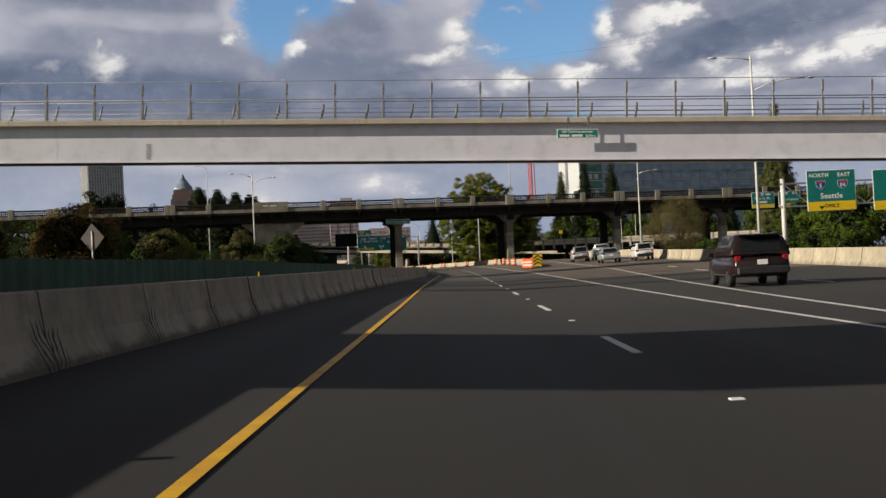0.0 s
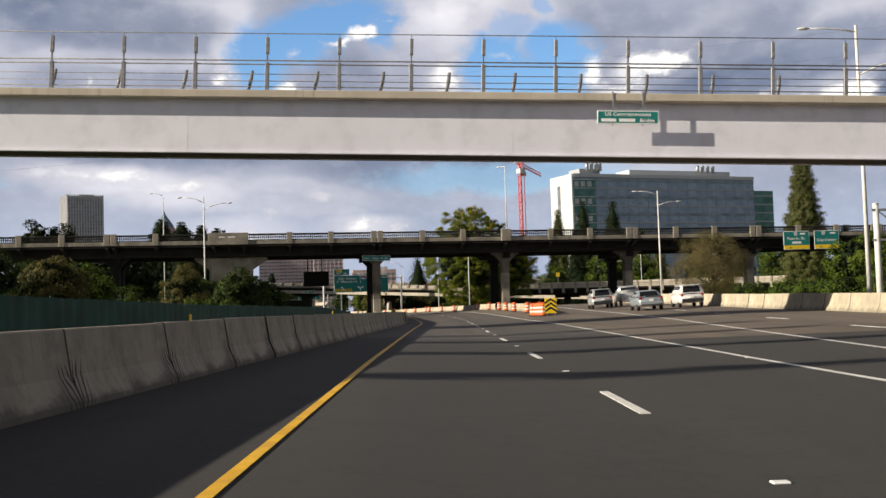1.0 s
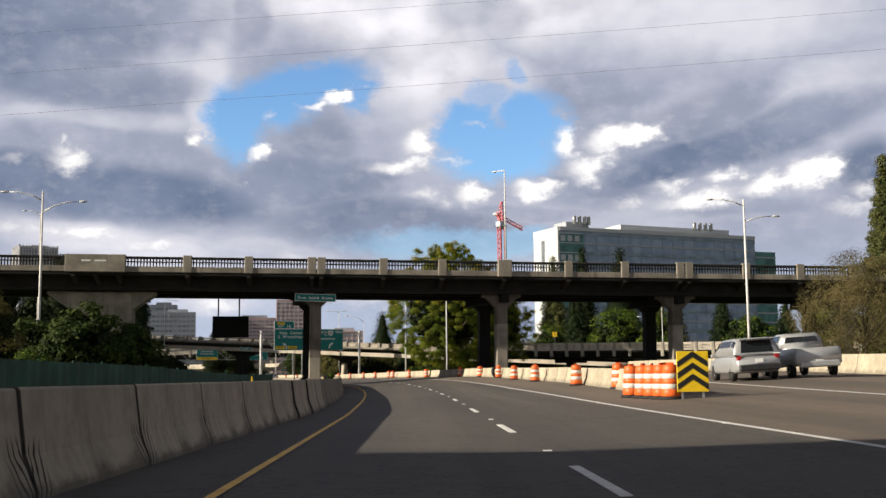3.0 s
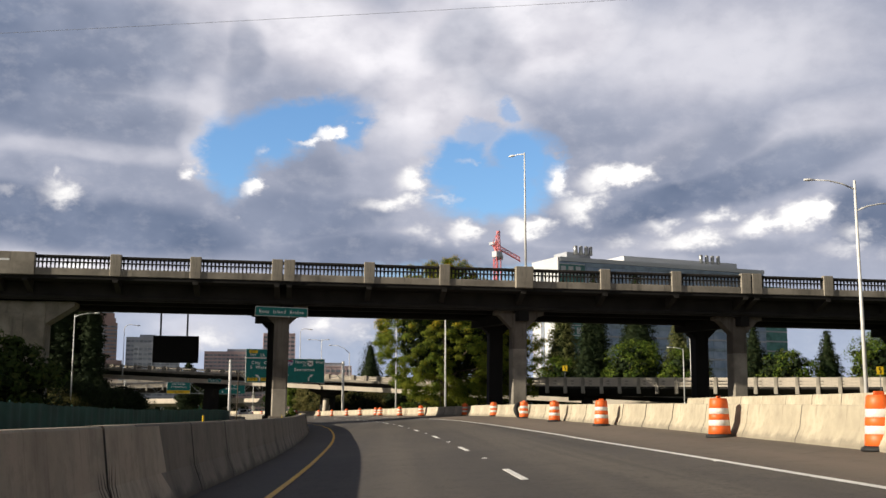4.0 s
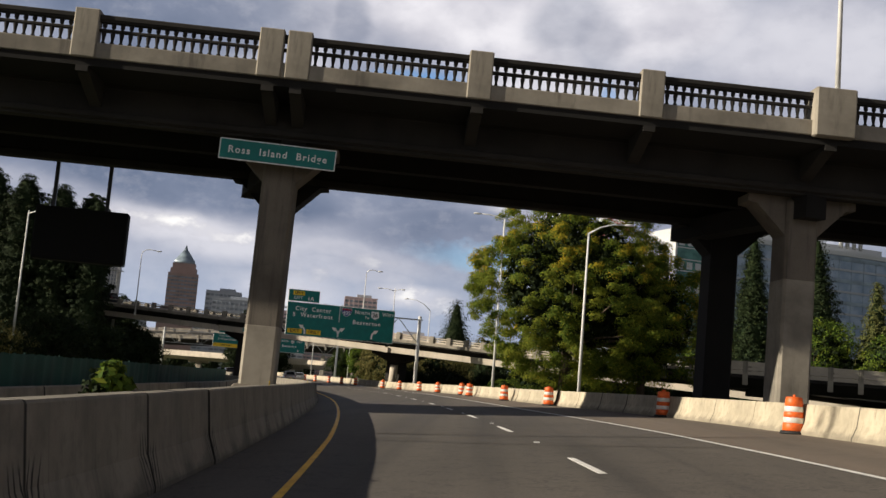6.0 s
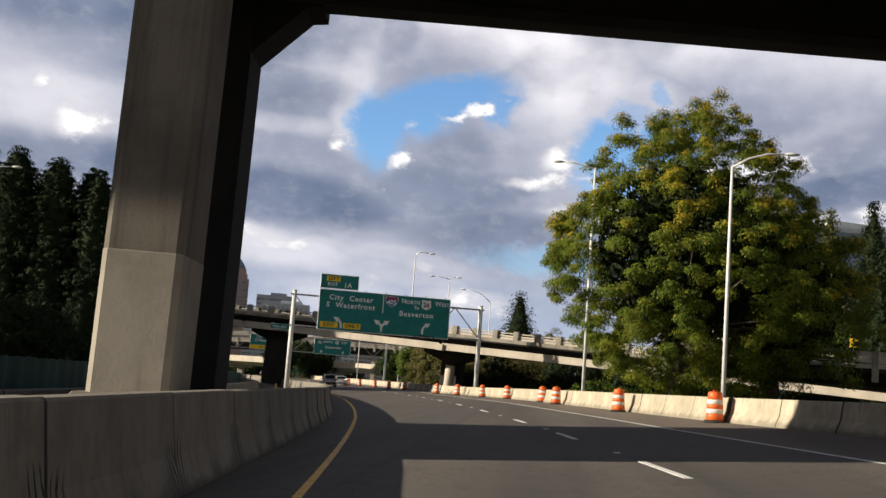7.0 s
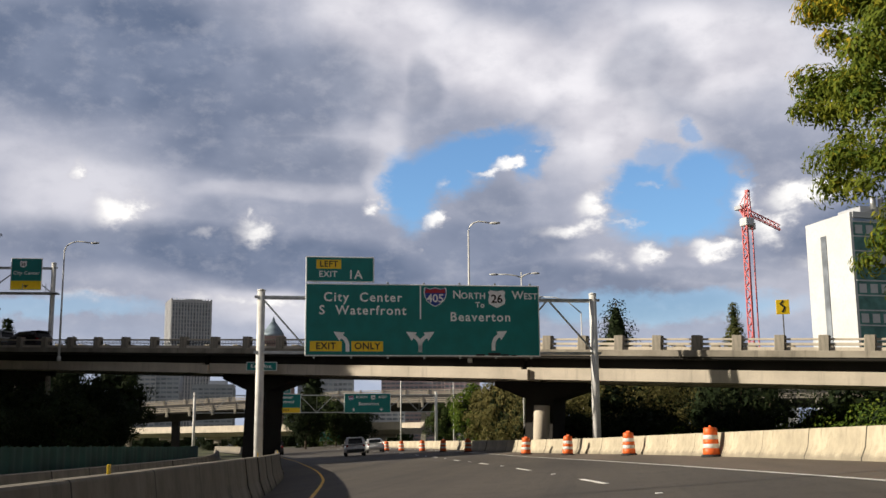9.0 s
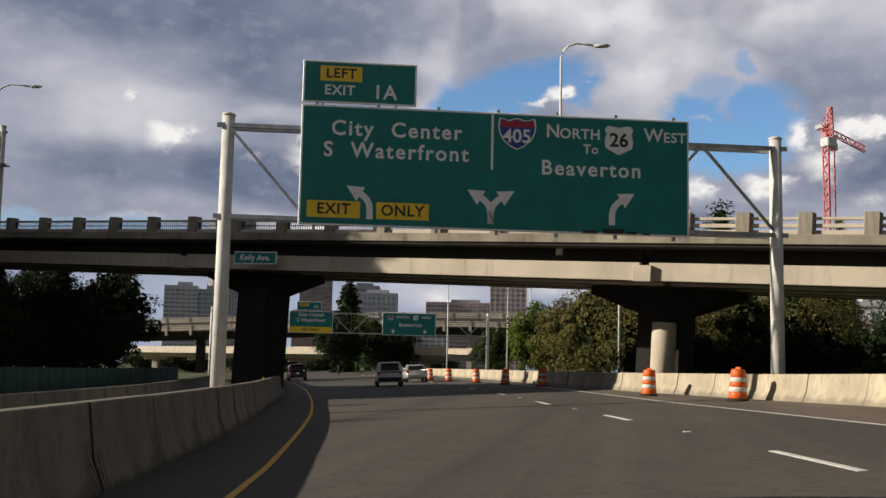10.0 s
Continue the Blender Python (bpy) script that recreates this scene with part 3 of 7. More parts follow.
def small_caps(parent, first, rest, x, z, size):
    """A word with a taller first letter, from x on."""
    text_part(parent, first, x + size * .34, z, size)
    text_part(parent, rest, x + size * (.62 + .30 * len(rest)), z - size * .09, size * .78)


# ---- the road's line ----


def line_x(y):
    """x of the broken lane line."""
    return 2.25 - 0.0007 * max(0.0, y - 112) ** 2


def steps(y, table):
    return float(np.interp(y, [a for a, _ in table], [b for _, b in table]))


CROWN = [(-50, -.21), (20, -.18), (44, -.11), (80, -.05), (125, -.04), (150, .03), (165, .1), (180, .12), (200, .1), (235, .03), (258, -.06), (275, -.15), (500, -.2)]
BANK = [(-50, -.05), (40, -.05), (90, 0), (140, .05), (500, .05)]
OUTER_BANK = [(-50, 0.0), (40, 0.0), (90, 0.032), (130, 0.066), (230, 0.062), (270, 0.05), (500, 0.05)]  # right of the lane line
YELLOW = [(-80, -3.65), (70, -3.63), (100, -3.53), (125, -3.95), (150, -4.15), (167, -4.4), (184, -4.85), (203, -5.35), (229, -6.2), (252, -6.95), (270, -7.95), (289, -9.15), (420, -17)]
EDGE = [(-80, 3.71), (76.5, 4.09), (97.2, 3.72), (127.9, 3.63), (153.7, 4.02), (173.6, 4.13), (198.8, 3.52), (225.0, 3.5), (300.0, 3.8), (420, 3.65)]
SPLIT = [(-80, 4.38), (-1.4, 4.38), (11.9, 5.42), (26.9, 6.4), (49.0, 7.92), (72.5, 9.54), (91.1, 10.27), (122.3, 10.64), (169.0, 12.13)]
MEDIAN = [(-80, -6.95), (20, -6.60), (42, -5.95), (65, -5.55), (85, -5.2), (100, -4.95), (120, -5.4), (140, -5.8), (160, -5.9), (180, -6.2), (200, -6.45), (212, -6.9), (240, -8.25), (258, -9.3), (277, -10.6), (300, -11.6), (420, -19)]
MEDIAN_TOP = [(-80, .83), (30, .85), (57, .93), (95, 1.0), (147, 1.1), (204, 0.98), (250, 1.02), (420, .95)]
SHOULDER = [(95.5, 6.26), (106.7, 6.36), (111.5, 6.86), (117.7, 7.02), (137.3, 7.46), (157.5, 7.95), (175.2, 8.29), (189.2, 8.14), (204.6, 6.98), (217.7, 6.83), (233.0, 6.81), (254.1, 7.23), (265.8, 7.3), (275.0, 6.8), (285.0, 6.0), (300.0, 5.6), (420, 5.43)]


def road_z(x, y):
    lat = x - line_x(y)
    return steps(y, CROWN) + steps(y, OUTER_BANK if lat > 0 else BANK) * min(14.0, max(-9.0, lat))


def on_road(lat, y, up=0.0):
    x = line_x(y) + lat
    return Vector((x, y, road_z(x, y) + up))


def sheet(name, ys, lats, height, mat, label, category):
    me = Mesh()
    vs, fs, n = [], [], 0
    for y in ys:
        row = lats(y)
        n = len(row)
        for lat in row:
            x = line_x(y) + lat
            vs.append((x, y, height(x, y)))
    for i in range(len(ys) - 1):
        for k in range(n - 1):
            a = i * n + k
            fs.append((a, a + 1, a + n + 1, a + n))
    me.add(vs, fs, smooth=True)
    return solid(name, me, mat, label, category, kind="structure")


def road_right(y):
    return steps(y, [(-80, 32), (185, 34), (215, 26), (235, 12), (300, 8.5), (420, 8.0)])


def road():
    ys = [y * 3.0 - 75 for y in range(170)]
    sheet("road", ys, lambda y: [-13.5, -11.2, -9.0] + [-9.0 + (road_right(y) + 9.0) * k / 28 for k in range(1, 29)], road_z, "asphalt",
          "dark grey worn asphalt freeway curving under bridges", "road")
    # the ground falls a little below the road and runs out to the horizon
    gx = [-2600, -900, -350, -150, -80, -45, -30, -22, -16, -13.5, -9, 0, 8, 14, 20, 34, 50, 80, 150, 350, 900, 2600]
    gy = [-2500, -700, -200, -80, -40, 0, 40, 80, 110, 140, 170, 200, 230, 260, 290, 320, 350, 380, 420, 600, 1000, 3200]

    def ground_z(x, y):
        lat = x - line_x(min(max(y, -75), 430))
        far = min(1.0, max(0.0, (abs(lat - 8) - 26) / 40))
        z = (road_z(line_x(min(430, y)) + lat, y) - 0.22) * (1 - far) - 1.4 * far
        if y > 600 or y < -200:
            z = -1.4
        return z

    me, n = Mesh(), len(gx)
    vs = []
    for y in gy:
        off = line_x(min(max(y, -75), 430))
        vs += [(off + x, y, ground_z(off + x, y)) for x in gx]
    me.add(vs, [(i * n + k, i * n + k + 1, i * n + n + k + 1, i * n + n + k) for i in range(len(gy) - 1) for k in range(n - 1)], smooth=True)
    solid("ground", me, "ground", "rough dark grass and earth beside the freeway", "ground", kind="structure")


def shoulder():
    """Brownish older paving right of the through lanes."""
    ys = [y * 3.0 + 51 for y in range(120)]

    def lats(y):
        a = steps(y, EDGE) + .12
        b = max(a + 1.0, min(steps(y, SHOULDER) - .2 if y > 178 else 28.0, road_right(y) - .5))
        m = min(max(14.0, a + .1), b - .1)
        return [a, a + (m - a) * .5, m, b]

    sheet("shoulder", ys, lats, lambda x, y: road_z(x, y) + .004, "brown_asphalt", "brownish older asphalt beside the through lanes", "road")


def stripe(name, table, y0, y1, width, mat, label):
    me, vs, fs = Mesh(), [], []
    ys = np.arange(y0, y1 + 0.1, 1.5)
    for y in ys:
        lat = steps(y, table)
        for s in (-1, 1):
            vs.append(on_road(lat + s * width / 2, y, 0.012))
    fs = [(2 * i, 2 * i + 1, 2 * i + 3, 2 * i + 2) for i in range(len(ys) - 1)]
    me.add(vs, fs)
    solid(name, me, mat, label, "road marking", kind="structure")


def flat_on_road(lat, y):
    """A pose on the road's surface, y along the lane."""
    p, q, r = on_road(lat, y), on_road(lat, y + 0.5), on_road(lat + 0.5, y)
    fy, fx = (q - p).normalized(), (r - p).normalized()
    fz = fx.cross(fy).normalized()
    fx = fy.cross(fz)
    return Matrix.Translation(p) @ Matrix((fx, fy, fz)).transposed().to_4x4()


def markings():
    stripe("edge_line_yellow", YELLOW, -60, 410, 0.100, "yellow", "solid yellow painted edge line along the median shoulder")
    stripe("edge_line_white", EDGE, -60, 410, 0.15, "white", "solid white painted line beside the outer lane")
    stripe("split_line_white", SPLIT, 0, 165, 0.16, "white", "solid white painted line at the exit lanes")
    for y0, lat0, lat1 in ((166.9, -4.2, 4.1), (178.2, .2, 4.1), (137.0, -3.6, 2.0), (224.5, -5.8, 3.4), (248.0, -6.4, 3.4)):
        c = Mesh()
        pts = [on_road(lat0 + (lat1 - lat0) * i / 14, y0 + .10 * math.sin(i * 1.7 + y0) + .03 * i, .006) for i in range(15)]
        c.add([p + Vector((0, d, 0)) for p in pts for d in (-.035, .035)], [(2 * i, 2 * i + 2, 2 * i + 3, 2 * i + 1) for i in range(14)])
        solid("sealed_crack", c, "rubber", "thin black tar-sealed crack across the asphalt lanes", "road crack", kind="structure")
    dash = Mesh()
    dash.box((0, 1.5, 0.008), (0.12, 3.0, 0.008))
    dash_me = fixed(dash.data("lane_dash"))
    dash_me.materials.append(M["white"])
    dot = Mesh()
    dot.box((0, 0, 0.008), (0.12, 0.10, 0.018), ch=0.006)
    dot_me = fixed(dot.data("road_stud"))
    dot_me.materials.append(M["sign_white"])
    starts = [6.28 + 12.19 * k for k in range(-4, 7)] + [89.5] + [99.6 + 12.19 * k for k in range(7)] + [182.5, 192.3] + [202.1 + 12.1 * k for k in range(16)]
    for y in starts:
        ob = new("lane_dash", dash_me)
        ob.matrix_world = flat_on_road(0.0, y)
        tagged(ob, "short white painted lane dash on asphalt", "road marking", "broken lane line", "structure")
        ob = new("road_stud", dot_me)
        ob.matrix_world = flat_on_road(0.02, y - 4.6)
        tagged(ob, "small white raised marker on the lane line", "road stud", "lane studs", "structure")
    for y in np.arange(4, 160, 12.2):
        ob = new("road_stud", dot_me)
        ob.matrix_world = flat_on_road(steps(y, EDGE) - 0.02, y)
        tagged(ob, "small white raised marker on the edge line", "road stud", "lane studs", "structure")
        ob = new("lane_dash", dash_me)
        ob.matrix_world = flat_on_road(steps(y, SPLIT) + 3.7, y)
        tagged(ob, "short white painted lane dash on asphalt", "road marking", "broken exit lane line", "structure")


def barriers():
    prof = [(-.30, 0), (-.30, .07), (-.18, .33), (-.11, .79), (-.09, .81), (.09, .81), (.11, .79), (.18, .33), (.30, .07), (.30, 0)]
    me = Mesh()
    me.prism(prof, -1.875, 1.875)
    unit = fixed(me.data("concrete_barrier"))
    unit.materials.append(M["barrier"])
    # unit copy with shade put into its concrete colour
    old = unit.copy()
    old.materials.clear()
    old.materials.append(M["shade_barrier"])
    mid = unit.copy()
    mid.materials.clear()
    mid.materials.append(M["mid_barrier"])
    key = Mesh()
    key.box((0, -1.884, 0.40), (0.12, 0.024, 0.66))
    key_me = fixed(key.data("joint_key"))
    key_me.materials.append(M["dark_metal"])
    tabm = Mesh()
    tabm.box((0, 0, 0.055), (0.02, 0.10, 0.11), ch=0.004)
    tab_me = fixed(tabm.data("reflector"))
    tab_me.materials.append(M["sign_yellow"])
    rng = random.Random(4)

    def run(table, y0, y1, top, group, label, tabs=0, unit=unit):
        y, k = y0, 0
        while y < y1:
            lat = steps(y, table)
            d = Vector((line_x(y + 3.8) + steps(y + 3.8, table) - line_x(y) - lat, 3.8))
            yaw = math.degrees(math.atan2(-d.x, d.y))
            step = 3.768 * d.y / d.length
            p = on_road(lat, y + step / 2)
            q0, q1 = on_road(lat, y), on_road(steps(y + step, table), y + step)
            pitch = math.degrees(math.atan2(q1.z - q0.z, 3.8))
            ob = new("concrete_barrier", unit)
            ob.matrix_world = pose(p.x, p.y, p.z - 0.02, pitch, 0, yaw + rng.uniform(-.25, .25))
            ob.scale = (1.0, 1.0, steps(y, top) / 0.81)
            tagged(ob, label, "concrete barrier", group)
            part("joint_key", key_me, "dark_metal", ob)
            if tabs and k % tabs == 1:
                t = new("reflector", tab_me)
                t.matrix_world = pose(p.x, p.y, p.z + steps(y, top) - 0.03, 0, 0, yaw)
                tagged(t, "small amber reflector tab on top of a barrier", "reflector", "barrier reflectors")
            y += step
            k += 1

    run(MEDIAN, -45, 107, MEDIAN_TOP, "median barrier", "light grey stained precast concrete barrier with black joint runs", 5, mid)
    run(MEDIAN, 107.2, 400, MEDIAN_TOP, "median barrier", "grey stained precast concrete barrier with black joint runs", 5, old)
    run(SHOULDER, 106.9, 400, [(0, .83), (500, .83)], "shoulder barrier", "sunlit pale precast concrete barrier behind orange drums")
    run([(0, 17.6), (30, 18.0), (90, 18.9), (175, 22.5)], 24, 172, [(0, .95), (500, .95)], "ramp barrier", "pale concrete barrier along the exit ramp")
    run([(0, -10.4), (110, -10.2), (200, -11.2), (258, -13.6), (300, -16.5), (400, -23)], 100, 330, [(0, .8), (500, .8)], "far median barrier", "grey concrete barrier in front of the green screen", 0, old)


def screen_fence():
    """Dark green screen on posts behind the median."""
    tab = [(-60, -11.5), (110, -11.6), (200, -12.6), (258, -15.0), (300, -18.0), (340, -21)]
    y, k = -30.0, 0
    top_h = [(-60, 1.30), (60, 1.36), (105, 1.66), (130, 1.52), (200, 1.35), (340, 1.3)]
    me_cache = {}
    while y < 300:
        lat = steps(y, tab)
        p, q = on_road(lat, y), on_road(steps(y + 6, tab), y + 6)
        d = q - p
        f = thing("screen_fence", pose(p.x, p.y, p.z - 0.1, 0, 0, math.degrees(math.atan2(-d.x, d.y))), "dark green fabric screen fence panel on posts", "fence", "median screen")
        h = steps(y, top_h) + 0.1
        ln = math.hypot(d.x, d.y)
        rise = d.z / 6
        s = Mesh()
        vs, fs, n = [], [], 25
        for i in range(n):
            yy = ln * i / (n - 1)
            bow = 0.035 * math.sin(i * 1.9) + 0.02 * math.sin(i * 0.7 + k)
            for zz in (0.0, h * 0.5, h + 0.02 * math.sin(i * 2.3 + k)):
                vs.append((bow, yy, zz + rise * yy))
        fs = [(3 * i + j, 3 * i + 3 + j, 3 * i + 4 + j, 3 * i + 1 + j) for i in range(n - 1) for j in range(2)]
        s.add(vs, fs, smooth=True)
        part("screen", s.data("screen"), "screen", f)
        for yy in (0.0, ln / 2):
            b = Mesh()
            b.tube([(-0.06, yy, -0.1), (-0.06, yy, h + 0.03)], 0.025, 8)
            part("post", b, "screen", f)
        y += 6
        k += 1


def drums():
    """Traffic drums in front of the shoulder barrier."""
    def drum_thing(m):
        t = thing("traffic_drum", m, "orange traffic drum with white reflective bands on a black base", "traffic drum", "orange drums")
        b = Mesh()
        b.turned([(.355, 0), (.36, .03), (.34, .07), (.29, .09)], 20)
        part("base", b, "rubber", t, "black rubber base ring")
        zs = [(.09, .30, .288, .278, "orange"), (.30, .45, .276, .268, "band"), (.45, .60, .266, .258, "orange"), (.60, .75, .256, .248, "band"), (.75, .98, .246, .225, "orange")]
        for z0, z1, r0, r1, mat in zs:
            s = Mesh()
            s.turned([(r0 - .012, z0), (r0, z0 + .012), (r1, z1 - .012), (r1 - .012, z1)], 20)
            part("white_band" if mat == "band" else "orange_band", s, mat, t)
        lid = Mesh()
        lid.turned([(.225, .975), (.20, 1.0), (.08, 1.01)], 16)
        lid.box((0, 0, 1.035), (.20, .05, .07), ch=.015)
        part("handle", lid, "orange", t)
        return t

    proto = drum_thing(pose(8.95, 114.0, road_z(8.95, 114.0)))
    spots = [(8.58, 122.6), (8.32, 137.5), (8.16, 149.2), (8.02, 161.2), (7.36, 174.5), (6.08, 187.6), (2.7, 204.2), (0.6, 216.7), (-1.8, 231.9), (-2.5, 239.2),
             (-5.07, 253.1), (-7.45, 263.7), (-10.3, 273.2), (-12.9, 280.3), (-18.5, 300), (-21.5, 308), (-24.5, 316), (-28, 325), (-31, 333), (-35, 342)]
    rng = random.Random(9)
    for x, y in spots:
        copy_thing(proto, pose(x, y, road_z(x, y), rng.uniform(-1, 1), rng.uniform(-1, 1), rng.uniform(0, 360)))
    for x, y in [(7.66, 103.4), (7.78, 102.7), (7.9, 102.0), (8.02, 101.35), (7.5, 104.4), (8.12, 102.6)]:
        copy_thing(proto, pose(x, y, road_z(x, y), 0, 0, rng.uniform(0, 360)))
    # chevron board and crash cushion at the split
    c = thing("chevron_board", pose(8.55, 100.9, road_z(8.55, 100.9)), "black and yellow chevron board at the lane split", "warning board")
    b = Mesh()
    b.box((0, 0, .78), (.92, .03, 1.16), ch=.01)
    part("panel", b, "sign_yellow", c)
    for z in (.42, .74, 1.06):
        s = Mesh()
        for sx in (-1, 1):
            s.add([(sx * .45, -.022, z - .17), (sx * .45, -.022, z), (0, -.022, z + .30), (0, -.022, z + .13)], [(0, 1, 2, 3)])
        part("chevron", s, "sign_black", c)
    for x in (-.3, .3):
        s = Mesh()
        s.box((x, .04, .45), (.06, .05, .9))
        part("post", s, "steel", c)
    a = thing("crash_cushion", pose(8.35, 104.9, road_z(8.35, 104.9), 0, 0, -6), "galvanised ribbed crash cushion at the barrier's end", "crash cushion")
    for z in (.32, .62):
        s = Mesh()
        s.prism([(-.34, z - .14), (-.40, z - .07), (-.34, z), (-.40, z + .07), (-.34, z + .14), (.34, z + .14), (.40, z + .07), (.34, z), (.40, z - .07), (.34, z - .14)], -1.6, 1.6)
        part("rail", s, "steel", a)
    s = Mesh()
    s.box((0, 0, .12), (.5, 3.2, .24), ch=.03)
    part("base", s, "dark_metal", a)
    # the old tyre leaning by a drum
    t = thing("tyre", pose(8.02, 162.6, road_z(8.02, 162.6) + 0.46, 74, 0, 28), "old black truck tyre leaning on the barrier", "tyre")
    s = Mesh()
    vs, fs, n, mm = [], [], 28, 10
    for i in range(n):
        a0 = 2 * math.pi * i / n
        for j in range(mm):
            b0 = 2 * math.pi * j / mm
            r = .41 + .15 * math.cos(b0)
            vs.append((r * math.cos(a0), r * math.sin(a0), .15 * math.sin(b0)))
    for i in range(n):
        for j in range(mm):
            fs.append((i * mm + j, ((i + 1) % n) * mm + j, ((i + 1) % n) * mm + (j + 1) % mm, i * mm + (j + 1) % mm))
    s.add(vs, fs, smooth=True)
    part("tread", s, "rubber", t)


# ---- bridges ----


def footbridge():
    """Steel footbridge with a concrete deck and wire railing."""
    yaw = -.7
    tilt = math.degrees(math.atan2(0.93, 20.9))
    root = thing("footbridge", pose(2.6, 71.1, 11.66, 0, tilt, yaw), "pale steel footbridge with concrete deck and wire railing over the road", "bridge")
    x0, x1 = -60, 62
    s = Mesh()
    s.box(((x0 + x1) / 2, 2.23, -.40), (x1 - x0, 5.74, .38), ch=.03)
    part("deck", s, "deck", root, "pale concrete deck edge")
    for yy in (0.05, 2.15):
        s = Mesh()
        s.box(((x0 + x1) / 2, yy, -1.78), (x1 - x0, .10, 2.76))
        part("girder_web", s, "girder", root, "pale grey painted steel girder")
        s = Mesh()
        s.box(((x0 + x1) / 2, yy, -3.19), (x1 - x0, .30, .07))
        part("girder_flange", s, "girder", root)
    # the soffit's shade is put into the plate's colour
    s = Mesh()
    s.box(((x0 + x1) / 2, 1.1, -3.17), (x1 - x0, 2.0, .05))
    part("soffit_plate", s, "soffit", root, "underside plate with shade in its dark colour")
    for x in (-31.0, -14.5, 1.4, 24.0, 38.0):
        s = Mesh()
        s.box((x, -.001, -1.78), (.03, .008, 2.74))
        part("splice_seam", s, "girder", root)
    s = Mesh()
    for k in range(11):
        s.box((-24.3, -.02, -2.95 + k * .105), (.36, .03, .025))
    part("vent_grille", s, "steel", root)
    base = -.21
    pm = Mesh()
    pm.box((0, 0, .68), (.19, .16, 1.36), ch=.015)
    pm.box((0, 0, 1.60), (.07, .07, .5))
    pm.box((0, 0, 2.20), (.17, .15, .80), ch=.015)
    pm.box((0, 0, 2.70), (.03, .04, .22))
    post_me = fixed(pm.data("rail_post"))
    post_me.materials.append(M["rail_metal"])
    qm = Mesh()
    qm.tube([(0, 0, .12), (.05, .12, .55), (.08, .22, .95)], [.035, .06, .045], 8)
    qm.box((0.0, 0, .1), (.12, .12, .12))
    lamp_me = fixed(qm.data("rail_light"))
    lamp_me.materials.append(M["rail_metal"])
    for k in range(-17, 18):
        x = 3.505 * k - .05
        if x0 < x < x1:
            part("rail_post", post_me, "steel", root, m=Matrix.Translation((x, -.45, base)))
            part("rail_light", lamp_me, "steel", root, m=Matrix.Translation((x * .94 + 1.5, .95, base + .12)) @ Matrix.Diagonal((1.7, 1, 1.25, 1)))
    for y, z, r in ((-.45, 2.80, .024), (-.45, 1.47, .036), (-.45, 1.28, .036), (-.45, .80, .022), (-.45, .46, .022), (-.45, .18, .03), (4.75, 1.24, .026), (4.75, .8, .02), (4.75, .45, .02)):
        wire = Mesh()
        wire.tube([(x0, y, z + base), (x1, y, z + base)], r, 6)
        part("rail_wire", wire, "rail_metal", root)
    for x in (-57, 58):
        s = Mesh()
        s.box((x, 1.6, -7.6), (1.4, 2.6, 8.9), ch=.08)
        part("pier", s, "deck", root)
    # name board hung on the deck's edge: the person's name is left as bars
    sg = thing("bridge_name_sign", root.matrix_world @ Matrix.Translation((6.92, -.70, -1.40)), "small green name board with white lettering hung on the footbridge", "sign")
    p = Mesh()
    p.box((0, 0, 0), (2.96, .03, .64), ch=.012)
    part("border", p, "sign_white", sg)
    p = Mesh()
    p.box((0, -.004, 0), (2.88, .03, .57), ch=.012)
    part("panel", p, "green", sg)
    text_part(sg, "US Congresswoman", 0, .14, .25)
    text_part(sg, "Bridge", .92, -.15, .25)
    for x, w in ((-.93, .72), (-.04, .78)):
        p = Mesh()
        p.box((x, -.024, -.14), (w, .008, .15))
        part("name_bar", p, "sign_white", sg)
    for x in (-.72, .72):
        p = Mesh()
        p.beam((x, .06, -.40), (x, .06, 1.28), .06)
        p.beam((x, .06, 1.25), (x, .30, 1.25), .06)
        part("hanger", p, "steel", sg)


